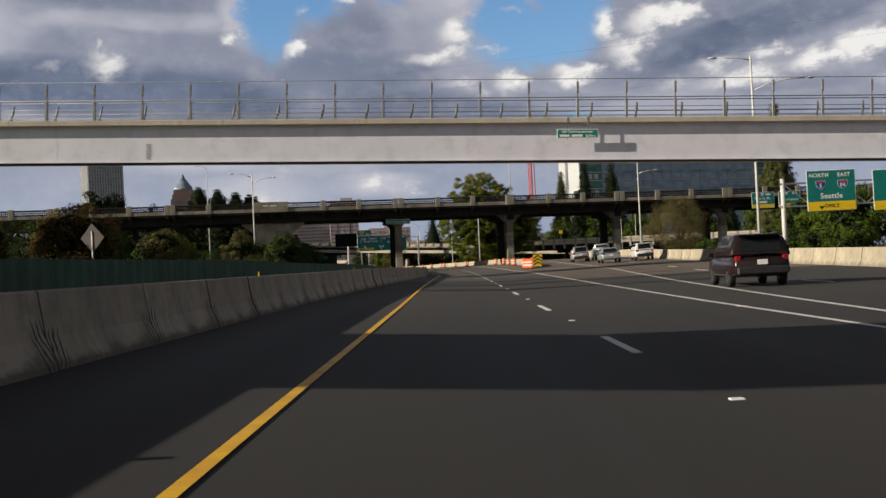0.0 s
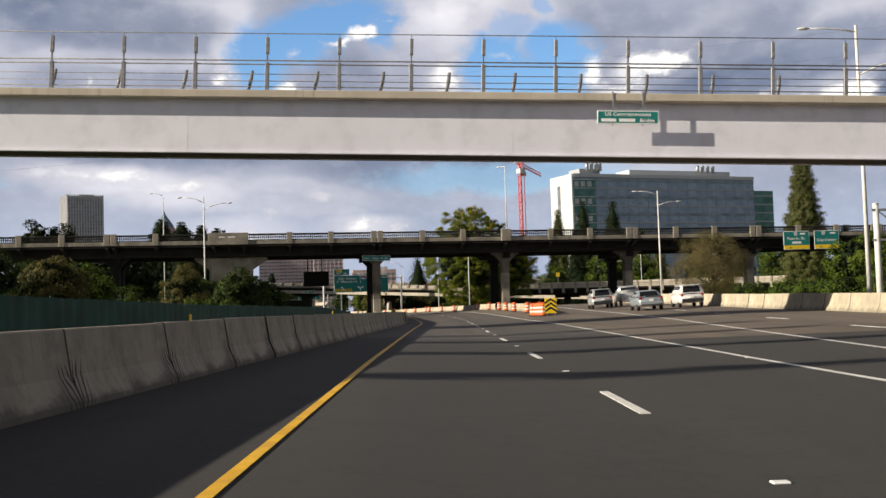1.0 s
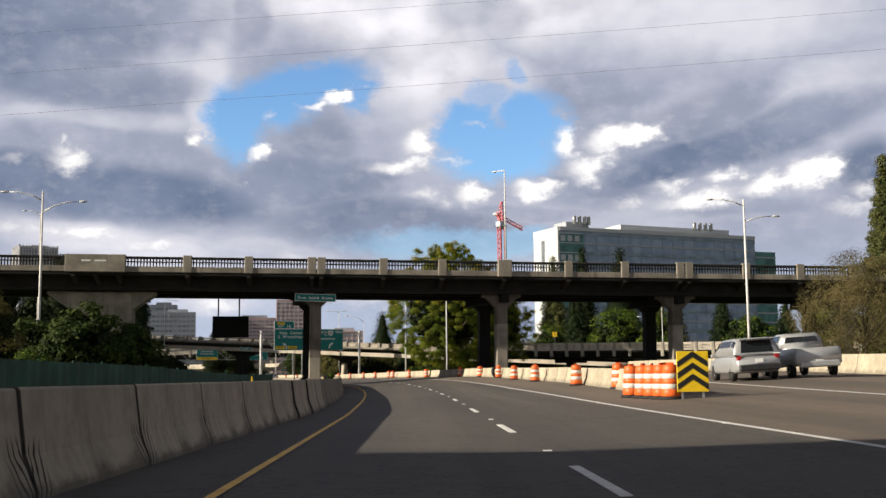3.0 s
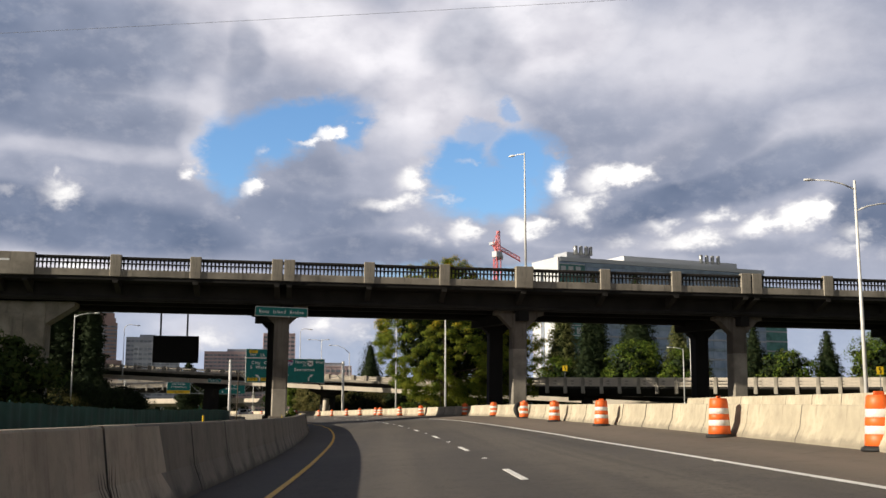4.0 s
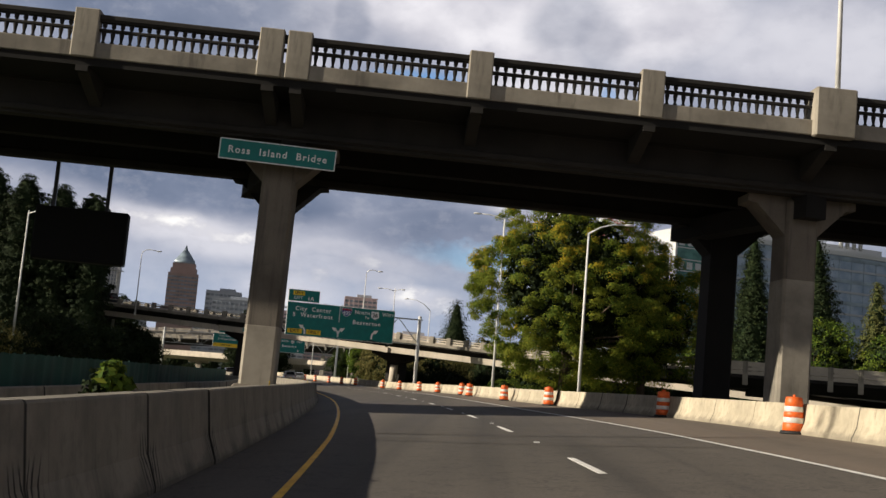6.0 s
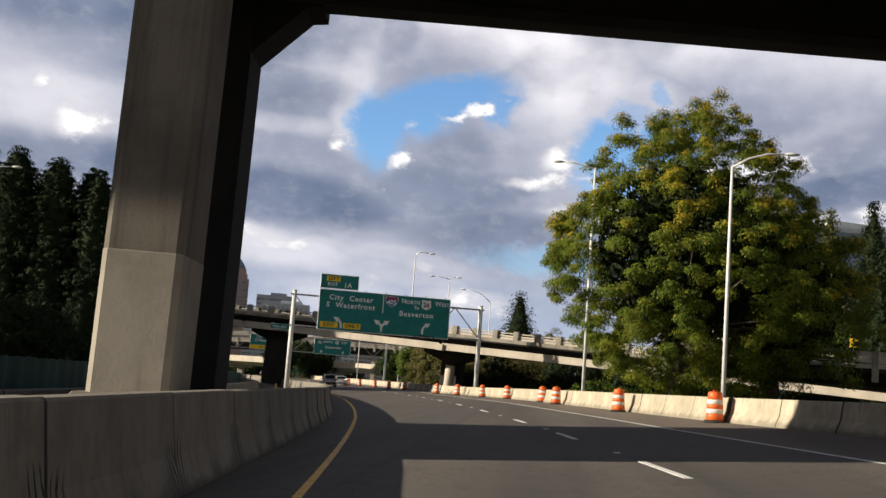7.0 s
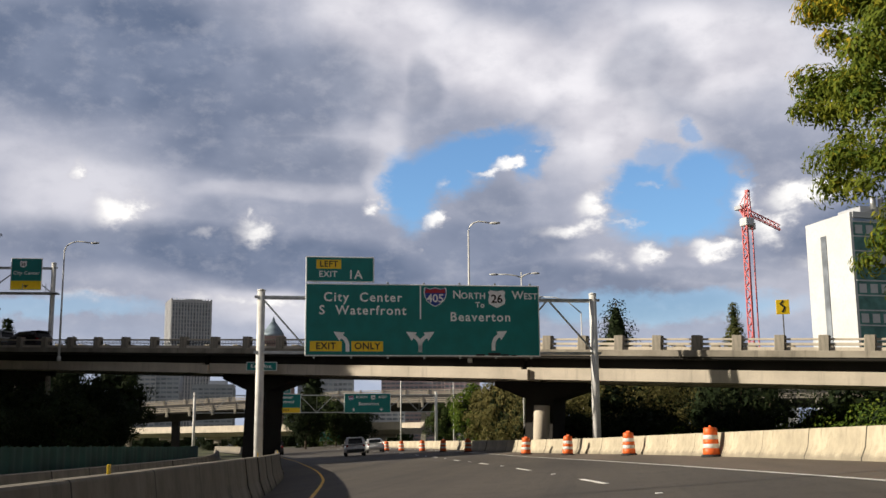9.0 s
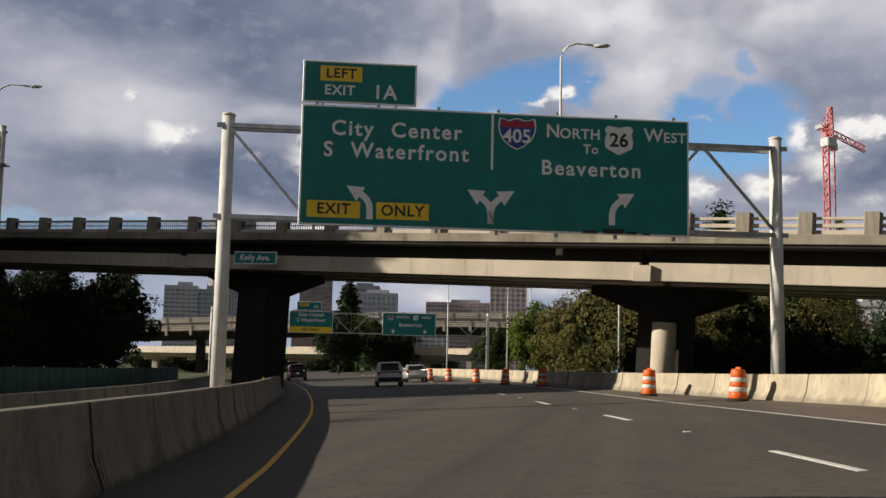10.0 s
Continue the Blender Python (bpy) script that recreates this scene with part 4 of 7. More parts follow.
def overpass():
    """Old concrete overpass: balustrade, bracketed footway, girders, skewed pairs of columns."""
    yaw = math.degrees(math.atan2(5.37, 60.2))
    grade = math.degrees(math.atan2(0.75, 60.2))
    root = thing("road_bridge", pose(11.0, 182.73, 12.66, 0, grade, yaw), "old stained concrete road bridge with balustrade over the freeway", "bridge")
    x0, x1 = -112, 122
    pil = [-.35 + 19.6 * (k // 3) + (0.0, 6.88, 13.02)[k % 3] + (-.3 if k < -3 and k % 3 else 0) for k in range(-16, 18)]
    s = Mesh()
    s.box(((x0 + x1) / 2, 0.0, -1.36), (x1 - x0, .34, .56), ch=.03)
    part("parapet_base", s, "bridge", root)
    # rails and balusters carry their shade as dark colour
    s = Mesh()
    s.box(((x0 + x1) / 2, 0.0, -.17), (x1 - x0, .34, .20), ch=.04)
    s.box(((x0 + x1) / 2, 0.0, -.29), (x1 - x0, .24, .06))
    part("parapet_rail", s, "shade_tone", root, "parapet rail with shade in its dark colour")
    s = Mesh()
    s.box(((x0 + x1) / 2, 0.0, -.60), (x1 - x0, .16, .11), ch=.02)
    part("middle_rail", s, "shade_tone", root, "dark middle rail through the balusters")
    # deck, girders and far parapet: underside shade is in the colour
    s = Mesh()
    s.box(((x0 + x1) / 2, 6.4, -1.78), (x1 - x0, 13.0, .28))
    part("deck", s, "deep_shade_tone", root)
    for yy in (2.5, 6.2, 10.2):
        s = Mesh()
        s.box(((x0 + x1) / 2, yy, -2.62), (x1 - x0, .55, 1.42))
        part("girder", s, "shade_tone" if yy < 3 else "deep_shade_tone", root)
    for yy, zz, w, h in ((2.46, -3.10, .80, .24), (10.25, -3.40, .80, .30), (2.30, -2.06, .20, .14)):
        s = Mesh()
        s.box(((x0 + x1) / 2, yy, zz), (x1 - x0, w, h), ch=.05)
        part("girder_ledge", s, "shade_tone", root)
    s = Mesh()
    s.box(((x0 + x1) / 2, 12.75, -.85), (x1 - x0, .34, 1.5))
    part("far_parapet", s, "deep_shade_tone", root)
    pm = Mesh()
    pm.box((0, 0, -.78), (.86, .50, 1.74), ch=.04)
    pil_me = fixed(pm.data("pilaster"))
    pil_me.materials.append(M["bridge"])
    bm_ = Mesh()
    bm_.prism([(-.1, -1.92), (2.3, -1.92), (2.3, -2.85), (1.4, -2.55), (.2, -2.12), (-.1, -2.12)], -.21, .21, Matrix.Rotation(radians(90), 4, "Z") @ Matrix.Diagonal((1, -1, 1, 1)))
    br_me = fixed(bm_.data("bracket"))
    br_me.materials.append(M["shade_tone"])
    bal = Mesh()
    bal.turned([(.075, 0), (.075, .07), (.045, .10), (.06, .22), (.085, .36), (.055, .52), (.045, .58), (.078, .60), (.078, .66), (.085, .74)], 7)
    bal_me = fixed(bal.data("baluster"))
    bal_me.materials.append(M["shade_tone"])
    far = Mesh()

    def pilaster(x, big=False):
        part("pilaster", pil_me, "bridge", root, m=Matrix.Translation((x, 0, 0)) @ (Matrix.Diagonal((1.75, 1.9, 1.03, 1)) if big else Matrix.Identity(4)))
        part("bracket", br_me, "bridge", root, m=Matrix.Translation((x, 0, 0)))

    edges = []
    for k, x in zip(range(-16, 18), pil):
        if k == -6:
            s = Mesh()
            s.box((-42.0, -.05, -.80), (5.9, .62, 1.78), ch=.04)
            part("parapet_block", s, "bridge", root, "plain concrete parapet block with faded paint")
            for bx, w in ((-42.9, .9), (-41.5, 1.1)):
                s = Mesh()
                s.box((bx, -.362, -.55), (w, .008, .16))
                part("faded_paint", s, "sign_white", root, "faded white paint marks")
            edges.append((-45.0, -39.0))
            for bx in (-44.2, -42, -39.8):
                part("bracket", br_me, "bridge", root, m=Matrix.Translation((bx, 0, 0)))
            continue
        if k == -7:
            continue
        if k % 3 == 0 and k != 0:
            pilaster(x - .49)
            pilaster(x + .49)
            edges.append((x - .92, x + .92))
        elif k == 0:
            pilaster(x, True)
            edges.append((x - .8, x + .8))
        else:
            pilaster(x)
            edges.append((x - .43, x + .43))
    edges.sort()
    count = 0
    for (a0, a1), (b0, b1) in zip(edges, edges[1:]):
        n = max(2, int((b0 - a1) / .295))
        for i in range(n):
            x = a1 + (b0 - a1) * (i + .5) / n
            if -42 < x < 40 and count < 300:
                part("baluster", bal_me, "bridge", root, m=Matrix.Translation((x, 0, -1.08)))
                count += 1
            else:
                far.box((x, 0, -.70), (.12, .12, .78))
    part("baluster_row", far, "shade_tone", root, kind="stuff")
    # columns in skewed pairs with haunched heads; the front ones are paler low down
    for bx in (-78.7, -59.1, -20.0, -.1, 19.35, 38.95, 58.5, 78.1):
        for dx, dy in ((0, 3.6), (-.72, 10.6)):
            c = Mesh()
            foot, front = -13.4, dy < 6 and bx > -50
            c.box((bx + dx, dy, (foot - 3.4) / 2), (1.22, 1.6, -foot - 3.4), ch=.10)
            c.box((bx + dx, dy, foot + .35), (1.66, 2.05, 1.5), ch=.09)
            c.prism([(-2.1, -3.30), (2.1, -3.30), (2.1, -3.60), (1.75, -3.64), (.60, -4.8), (-.60, -4.8), (-1.75, -3.64), (-2.1, -3.60)], -.62, .62, Matrix.Translation((bx + dx, dy, 0)))
            # rear and far-left columns get their shade as near-black colour
            col = part("column", c, "column" if front else "deep_shade_tone", root)
            if front:
                top = -10.05 if bx == -20.0 else -6.4
                c = Mesh()
                c.box((bx + dx, dy, (foot + .9 + top) / 2), (1.236, 1.616, top - foot - .9), ch=.10)
                part("pale_band", c, "bridge", col, "paler band low on the column")
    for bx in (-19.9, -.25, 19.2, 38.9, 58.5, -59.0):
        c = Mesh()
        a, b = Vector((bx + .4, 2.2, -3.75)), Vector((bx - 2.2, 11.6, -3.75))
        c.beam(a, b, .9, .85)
        part("cross_beam", c, "deep_shade_tone", root)
    # wide pier under the plain block
    c = Mesh()
    c.box((-42.0, 4.4, -8.6), (6.4, 2.2, 10.4), ch=.08)
    c.box((-42.0, 3.26, -8.4), (3.0, .10, 8.0), ch=.03)
    c.prism([(-5.4, -3.40), (5.4, -3.40), (5.4, -3.7), (3.2, -5.2), (-3.2, -5.2), (-5.4, -3.7)], 3.4, 5.4, Matrix.Translation((-42.0, 0, 0)))
    part("wide_pier", c, "bridge", root)
    # name sign on the girder
    sg = thing("bridge_name_sign", pose(-9.17, 182.85, 8.98, 0, 1.6, 5.5), "green name board with white lettering on the bridge girder", "sign")
    p = Mesh()
    p.box((0, 0, 0), (4.24, .03, .78), ch=.012)
    part("border", p, "sign_white", sg)
    p = Mesh()
    p.box((0, -.004, 0), (4.18, .03, .71), ch=.012)
    part("panel", p, "green", sg)
    text_part(sg, "Ross  Island  Bridge", 0, -.02, .36, spacing=1.22)
    p = Mesh()
    for x in (-1.4, 1.4):
        p.box((x, .20, -.05), (.08, .38, .6))
    part("bracket", p, "steel", sg)


def street_bridge():
    """Low concrete street bridge with post-and-rail parapets on hammerhead piers."""
    ux = Vector((-27.0, 11.4, 0)).normalized()
    yaw = math.degrees(math.atan2(ux.y, ux.x)) - 180
    # local x runs to the near right end; height drops to the right
    root = thing("street_bridge", pose(-5.4, 278.8, 6.8, 0, math.degrees(math.atan(.053)), yaw), "concrete street bridge with post-and-rail parapet over the freeway", "bridge")
    x0, x1 = -95, 62
    # the deck slab's shade is put into its dark colour
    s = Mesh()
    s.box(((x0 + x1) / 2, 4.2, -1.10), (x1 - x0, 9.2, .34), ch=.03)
    part("deck", s, "shade_tone", root)
    s = Mesh()
    s.box(((x0 + x1) / 2, -.44, -.94), (x1 - x0, .16, .38), ch=.02)
    part("deck_edge", s, "bridge", root)
    rail = Mesh()
    for z, h in ((-.10, .11), (-.64, .20)):
        rail.box(((x0 + x1) / 2, .05, z), (x1 - x0, .16, h), ch=.015)
    part("parapet_rail", rail, "deck", root)
    rail = Mesh()
    rail.box(((x1 - 17.6) / 2, .05, -.37), (x1 + 17.6, .14, .15), ch=.015)
    part("parapet_rail", rail, "deck", root)
    rail = Mesh()
    for z, h in ((-.20, .20), (-.56, .18)):
        rail.box(((x0 + x1) / 2, 8.4, z), (x1 - x0, .16, h))
    part("far_rail", rail, "ramp", root)
    pm = Mesh()
    pm.box((0, -.04, -.42), (.56, .52, 1.08), ch=.03)
    post_me = fixed(pm.data("parapet_post"))
    post_me.materials.append(M["bridge"])
    pk = Mesh()
    for q in range(17):
        pk.box((.34 + q * .152, .05, -.38), (.028, .028, .42))
    pk.box((1.56, .05, -.36), (2.6, .05, .04))
    pick_me = fixed(pk.data("picket_panel"))
    pick_me.materials.append(M["dark_metal"])
    k = -92.6
    while k < x1:
        part("parapet_post", post_me, "ramp", root, m=Matrix.Translation((k, .05, 0)))
        part("parapet_post", post_me, "ramp", root, m=Matrix.Translation((k + 1, 8.4, 0)))
        if -62 < k < -18:
            part("picket_panel", pick_me, "dark_metal", root, m=Matrix.Translation((k, 0, 0)))
        k += 3.1 if k < -10 else 2.34
    # webs and piers are dark: shade below the deck is in their colour
    for a, b in ((x0, -35.2), (-34.6, -8.6), (-8.2, x1)):
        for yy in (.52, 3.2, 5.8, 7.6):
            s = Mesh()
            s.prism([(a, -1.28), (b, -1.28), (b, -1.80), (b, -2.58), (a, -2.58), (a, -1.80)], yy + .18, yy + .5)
            part("girder", s, "shade_tone", root, "girder web set back, overhang shade in its colour")
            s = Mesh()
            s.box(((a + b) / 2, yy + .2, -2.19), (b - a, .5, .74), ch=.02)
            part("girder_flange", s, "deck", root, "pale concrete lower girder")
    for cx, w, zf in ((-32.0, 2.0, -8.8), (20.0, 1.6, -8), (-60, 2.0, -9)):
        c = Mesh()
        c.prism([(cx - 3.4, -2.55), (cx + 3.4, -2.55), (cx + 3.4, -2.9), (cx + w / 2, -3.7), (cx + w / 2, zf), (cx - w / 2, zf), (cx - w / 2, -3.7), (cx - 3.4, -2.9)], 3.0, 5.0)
        part("pier", c, "shade_tone", root)
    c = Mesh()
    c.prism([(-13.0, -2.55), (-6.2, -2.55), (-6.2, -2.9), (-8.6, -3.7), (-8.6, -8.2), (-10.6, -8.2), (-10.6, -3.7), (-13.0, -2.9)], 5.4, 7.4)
    part("pier", c, "shade_tone", root)
    c = Mesh()
    c.turned([(.53, -8.0), (.53, -4.15), (.50, -4.1)], 20, (-8.94, 4.4, 0))
    part("round_column", c, "deck", root)
    c = Mesh()
    c.box((48, 4.2, -5.4), (3, 9.6, 6), ch=.05)
    part("abutment", c, "ramp", root)
    for x in (-34.9, -8.4, 14):
        c = Mesh()
        c.box((x, .40, -2.28), (.8, .4, .66), ch=.02)
        part("bearing_block", c, "deck", root)
    sg = thing("street_name_sign", pose(-32.1, 289.5, 6.28, 0, 2.0, -14), "small green street name board on the bridge girder", "sign")
    p = Mesh()
    p.box((0, 0, 0), (2.5, .03, .62), ch=.01)
    part("border", p, "sign_white", sg)
    p = Mesh()
    p.box((0, -.004, 0), (2.42, .03, .55), ch=.01)
    part("panel", p, "green", sg)
    text_part(sg, "Kelly Ave.", 0, 0, .40)
    p = Mesh()
    p.box((0, .15, 0), (1.8, .25, .08))
    part("bracket", p, "steel", sg)


def viaduct(name, pts, width, top, label, mat="ramp", pier_step=22, wall=.9, rails=False, bank=0.0, depth=1.3):
    """An elevated ramp along points with solid parapets and piers."""
    root = thing(name, pose(0, 0, 0), label, "ramp")
    pts = [Vector(p) for p in pts]

    def side(i):
        d = (pts[min(i + 1, len(pts) - 1)] - pts[max(0, i - 1)]).normalized()
        return Vector((d.y, -d.x, 0)).normalized()

    def strip(prof, nm, m):
        s, n = Mesh(), len(prof)
        vs = []
        for i, p in enumerate(pts):
            for a, z in prof:
                vs.append(p + side(i) * a + Vector((0, 0, z - a * bank)))
        fs = [(i * n + k, i * n + (k + 1) % n, (i + 1) * n + (k + 1) % n, (i + 1) * n + k) for i in range(len(pts) - 1) for k in range(n)]
        fs += [tuple(range(n)), tuple((len(pts) - 1) * n + k for k in range(n))]
        s.add(vs, fs)
        part(nm, s, m, root)

    w = width / 2
    strip([(-w, -.3), (-w, 0), (w, 0), (w, -.3), (w * .6, -depth), (-w * .6, -depth)], "deck", mat)
    for a in (-w + .15, w - .15):
        if rails:
            for z0, z1 in ((0, .28), (.42, .66), (.84, wall)):
                strip([(a - .10, z0), (a - .10, z1), (a + .10, z1), (a + .10, z0)], "parapet_rail", "deck")
            post = Mesh()
            post.box((0, 0, wall / 2 - .05), (.46, .44, wall + .2), ch=.03)
            post_me = fixed(post.data("parapet_post"))
            post_me.materials.append(M["ramp"])
            beam = Mesh()
            beam.box((0, 0, -.5), (.5, .7, 1.0), ch=.03)
            beam_me = fixed(beam.data("bracket"))
            beam_me.materials.append(M["ramp"])
            for i in range(len(pts) - 1):
                d = pts[i + 1] - pts[i]
                for f in (0.0, 0.5):
                    p = pts[i].lerp(pts[i + 1], f) + side(i) * a - Vector((0, 0, a * bank))
                    turn = pose(p.x, p.y, p.z, 0, 0, math.degrees(math.atan2(d.y, d.x)))
                    part("parapet_post", post_me, "ramp", root, m=turn)
                    part("bracket", beam_me, "ramp", root, m=turn)
        else:
            strip([(a - .15, 0), (a - .1, wall), (a + .1, wall), (a + .15, 0)], "parapet", "deck" if mat == "deck" else mat)
    total = 0.0
    for i in range(len(pts) - 1):
        d = (pts[i + 1] - pts[i]).length
        total += d
        if total >= pier_step:
            total = 0
            p = pts[i + 1]
            c = Mesh()
            c.box((p.x, p.y, (p.z - 1.2 - 2.0) / 2), (1.5, 1.5, p.z - 1.2 + 2.0), ch=.1)
            c.box((p.x, p.y, p.z - 1.6), (width * .62, 1.4, .8), Matrix.Identity(4), ch=.05)
            part("pier", c, mat, root)
    return root

# ---- signs, gantries, lamps ----


def panel(parent, x, z, w, h, name="panel", border=True, mat="green", y=0.0):
    if border:
        p = Mesh()
        p.box((x, y, z), (w, .05, h), ch=.02)
        part("border", p, "sign_white", parent)
        w, h = w - .10, h - .10
    p = Mesh()
    p.box((x, y - .006, z), (w, .05, h), ch=.02)
    return part(name, p, mat, parent)


def plate(parent, x, z, w, h, mat, text, size, tmat="sign_black"):
    p = Mesh()
    p.box((x, -.034, z), (w, .012, h))
    part("plate", p, mat, parent)
    if text:
        text_part(parent, text, x, z, size, tmat, -.045)


def ribbon(pts, w):
    """A flat band along (x, z) points, for arrow stems."""
    s, vs = Mesh(), []
    pts = [Vector((x, 0, z)) for x, z in pts]
    for i, p in enumerate(pts):
        d = (pts[min(i + 1, len(pts) - 1)] - pts[max(0, i - 1)]).normalized()
        n = Vector((-d.z, 0, d.x)) * (w / 2)
        for q in (p - n, p + n):
            vs.append((q.x, -.036, q.z))
            vs.append((q.x, -.028, q.z))
    fs = []
    for i in range(len(pts) - 1):
        a = i * 4
        fs += [(a, a + 4, a + 6, a + 2), (a + 1, a + 3, a + 7, a + 5), (a, a + 1, a + 5, a + 4), (a + 2, a + 6, a + 7, a + 3)]
    return s.add(vs, fs)


def curved_arrow(parent, x, z0, z1, turn):
    """An up arrow that bends; turn is -1 or 1."""
    h = z1 - z0
    pts = [(x, z0), (x, z0 + h * .30)] + [(x + turn * h * .50 * (1 - math.cos(a)), z0 + h * .30 + h * .50 * math.sin(a)) for a in (.3, .6, .9, 1.15)]
    s = ribbon(pts, .21)
    ex, ez = pts[-1]
    d = Vector((turn * .86, 0, .50)).normalized()
    n = Vector((-d.z, 0, d.x))
    c = Vector((ex, 0, ez))
    tip, a, b = c + d * .52, c + n * .27 - d * .02, c - n * .27 - d * .02
    s.add([(p.x, y, p.z) for y in (-.036, -.028) for p in (tip, a, b)], [(0, 1, 2), (5, 4, 3), (0, 3, 4, 1), (1, 4, 5, 2), (2, 5, 3, 0)])
    part("arrow", s, "sign_white", parent)


def shield(parent, x, z, w, h, number, kind):
    def outline(k):
        if kind == "interstate":
            pts = [(-.5, .5), (-.25, .42), (0, .5), (.25, .42), (.5, .5), (.54, .25), (.50, 0), (.40, -.22), (.22, -.40), (0, -.52), (-.22, -.40), (-.40, -.22), (-.50, 0), (-.54, .25)]
        else:
            pts = [(-.38, .5), (0, .44), (.38, .5), (.5, .38), (.44, .2), (.5, -.05), (.46, -.28), (.2, -.42), (0, -.52), (-.2, -.42), (-.46, -.28), (-.5, -.05), (-.44, .2), (-.5, .38)]
        return [(px * w * k, pz * h * k) for px, pz in pts]

    def shape(pts, y, mat, nm):
        s = Mesh()
        n = len(pts)
        s.add([(x + a, y, z + b) for a, b in pts] + [(x + a, -.026, z + b) for a, b in pts],
              [tuple(range(n))] + [(k, k + n, (k + 1) % n + n, (k + 1) % n) for k in range(n)])
        part(nm, s, mat, parent)

    shape(outline(1.0), -.034, "sign_white", "shield")
    if kind == "interstate":
        shape(outline(.92), -.038, "sign_blue", "shield_field")
        shape([(-.47 * w, .20 * h), (.47 * w, .20 * h), (.44 * w, .42 * h), (.23 * w, .36 * h), (0, .43 * h), (-.23 * w, .36 * h), (-.44 * w, .42 * h)], -.042, "sign_red", "shield_band")
        text_part(parent, number, x, z - .10 * h, h * .60, "sign_white", -.046, 1.0)
    else:
        text_part(parent, number, x, z - .02, h * .66, "sign_black", -.040, 1.0)


def gantry(name, m, xa, xb, top, chords, label, foot=-1.0, r=.24):
    g = thing(name, m, label, "sign gantry")
    for x in (xa, xb):
        p = Mesh()
        p.tube([(x, .42, foot), (x, .42, top)], [r, r * .86], 16)
        p.turned([(r * .95, 0), (r * .95, .06), (r * .4, .12)], 16, (x, .42, top))
        part("post", p, "pole", g)
    lo, hi = chords
    for z in chords:
        for e0, e1, wd in (((xa - .35, .30, z), (xb + .35, .30, z), .14), ((xa, .85, z), (xb, .85, z), .12)):
            p = Mesh()
            p.beam(e0, e1, wd)
            part("chord", p, "steel", g)
    n = max(2, round((xb - xa) / 2.8))
    for i in range(n):
        a, b = xa + (xb - xa) * i / n, xa + (xb - xa) * (i + 1) / n
        if i % 2:
            a, b = b, a
        for e0, e1, wd in (((a, .30, hi), (b, .30, lo), .09), ((b, .85, lo), (b, .30, hi), .07)):
            p = Mesh()
            p.beam(e0, e1, wd)
            part("brace", p, "steel", g)
    return g


def main_guide_sign():
    m = pose(-17.94, 273.03, 0, 0, 0, 15.76)
    gantry("sign_gantry", m, -8.87, 9.72, 9.05, (5.72, 8.72), "galvanised steel sign gantry spanning the freeway")
    g = thing("guide_sign", m @ Matrix.Translation((0, 0, 7.48)), "large green overhead guide sign with white lettering and yellow exit plates", "road sign")
    panel(g, 0, 0, 13.0, 3.97)
    text_part(g, "City  Center", -3.38, 1.22, .70, spacing=1.18)
    text_part(g, "S  Waterfront", -3.38, .50, .70, spacing=1.18)
    p = Mesh()
    p.box((-.21, -.034, .98), (.08, .012, 1.85))
    part("divider", p, "sign_white", g)
    shield(g, .62, 1.30, 1.20, 1.06, "405", "interstate")
    small_caps(g, "N", "ORTH", 1.62, 1.42, .62)
    text_part(g, "To", 3.12, .86, .44)
    shield(g, 4.08, 1.22, .98, .98, "26", "us")
    small_caps(g, "W", "EST", 5.06, 1.42, .62)
    text_part(g, "Beaverton", 3.14, .18, .70, spacing=1.18)
    curved_arrow(g, -4.20, -1.74, -.66, -1)
    curved_arrow(g, .0 - .23, -1.76, -.62, -1)
    curved_arrow(g, .0 - .23, -1.76, -.62, 1)
    curved_arrow(g, 3.85, -1.66, -.56, 1)
    plate(g, -5.37, -1.45, 1.72, .55, "sign_yellow", "EXIT", .50)
    plate(g, -3.13, -1.45, 1.72, .55, "sign_yellow", "ONLY", .50)
    for x, z, w, h in ((3.1, -1.90, .5, .10), (3.9, -1.86, .7, .16), (4.5, -1.90, .4, .09), (5.0, -1.92, .3, .06)):
        p = Mesh()
        p.box((x, -.036, z), (w, .008, h), ch=.02)
        part("scuff", p, "sign_black", g, "black scuff along the lower edge")
    e = thing("exit_number_sign", m @ Matrix.Translation((-4.63, 0, 10.24)), "green exit number board above the guide sign", "road sign")
    panel(e, 0, 0, 3.74, 1.42)
    plate(e, -.62, .28, 1.36, .50, "sign_yellow", "LEFT", .46)
    text_part(e, "EXIT", -.66, -.28, .46)
    text_part(e, "1A", .82, -.30, .66)
    s = Mesh()
    for x in (-1.2, 1.2):
        s.box((x, .07, -.6), (.08, .06, 1.6))
    part("brace", s, "steel", e)
    b = Mesh()
    for k in range(7):
        b.box((-6 + 2 * k, .12, 0), (.10, .14, 4.2))
    part("sign_rib", b, "steel", g)


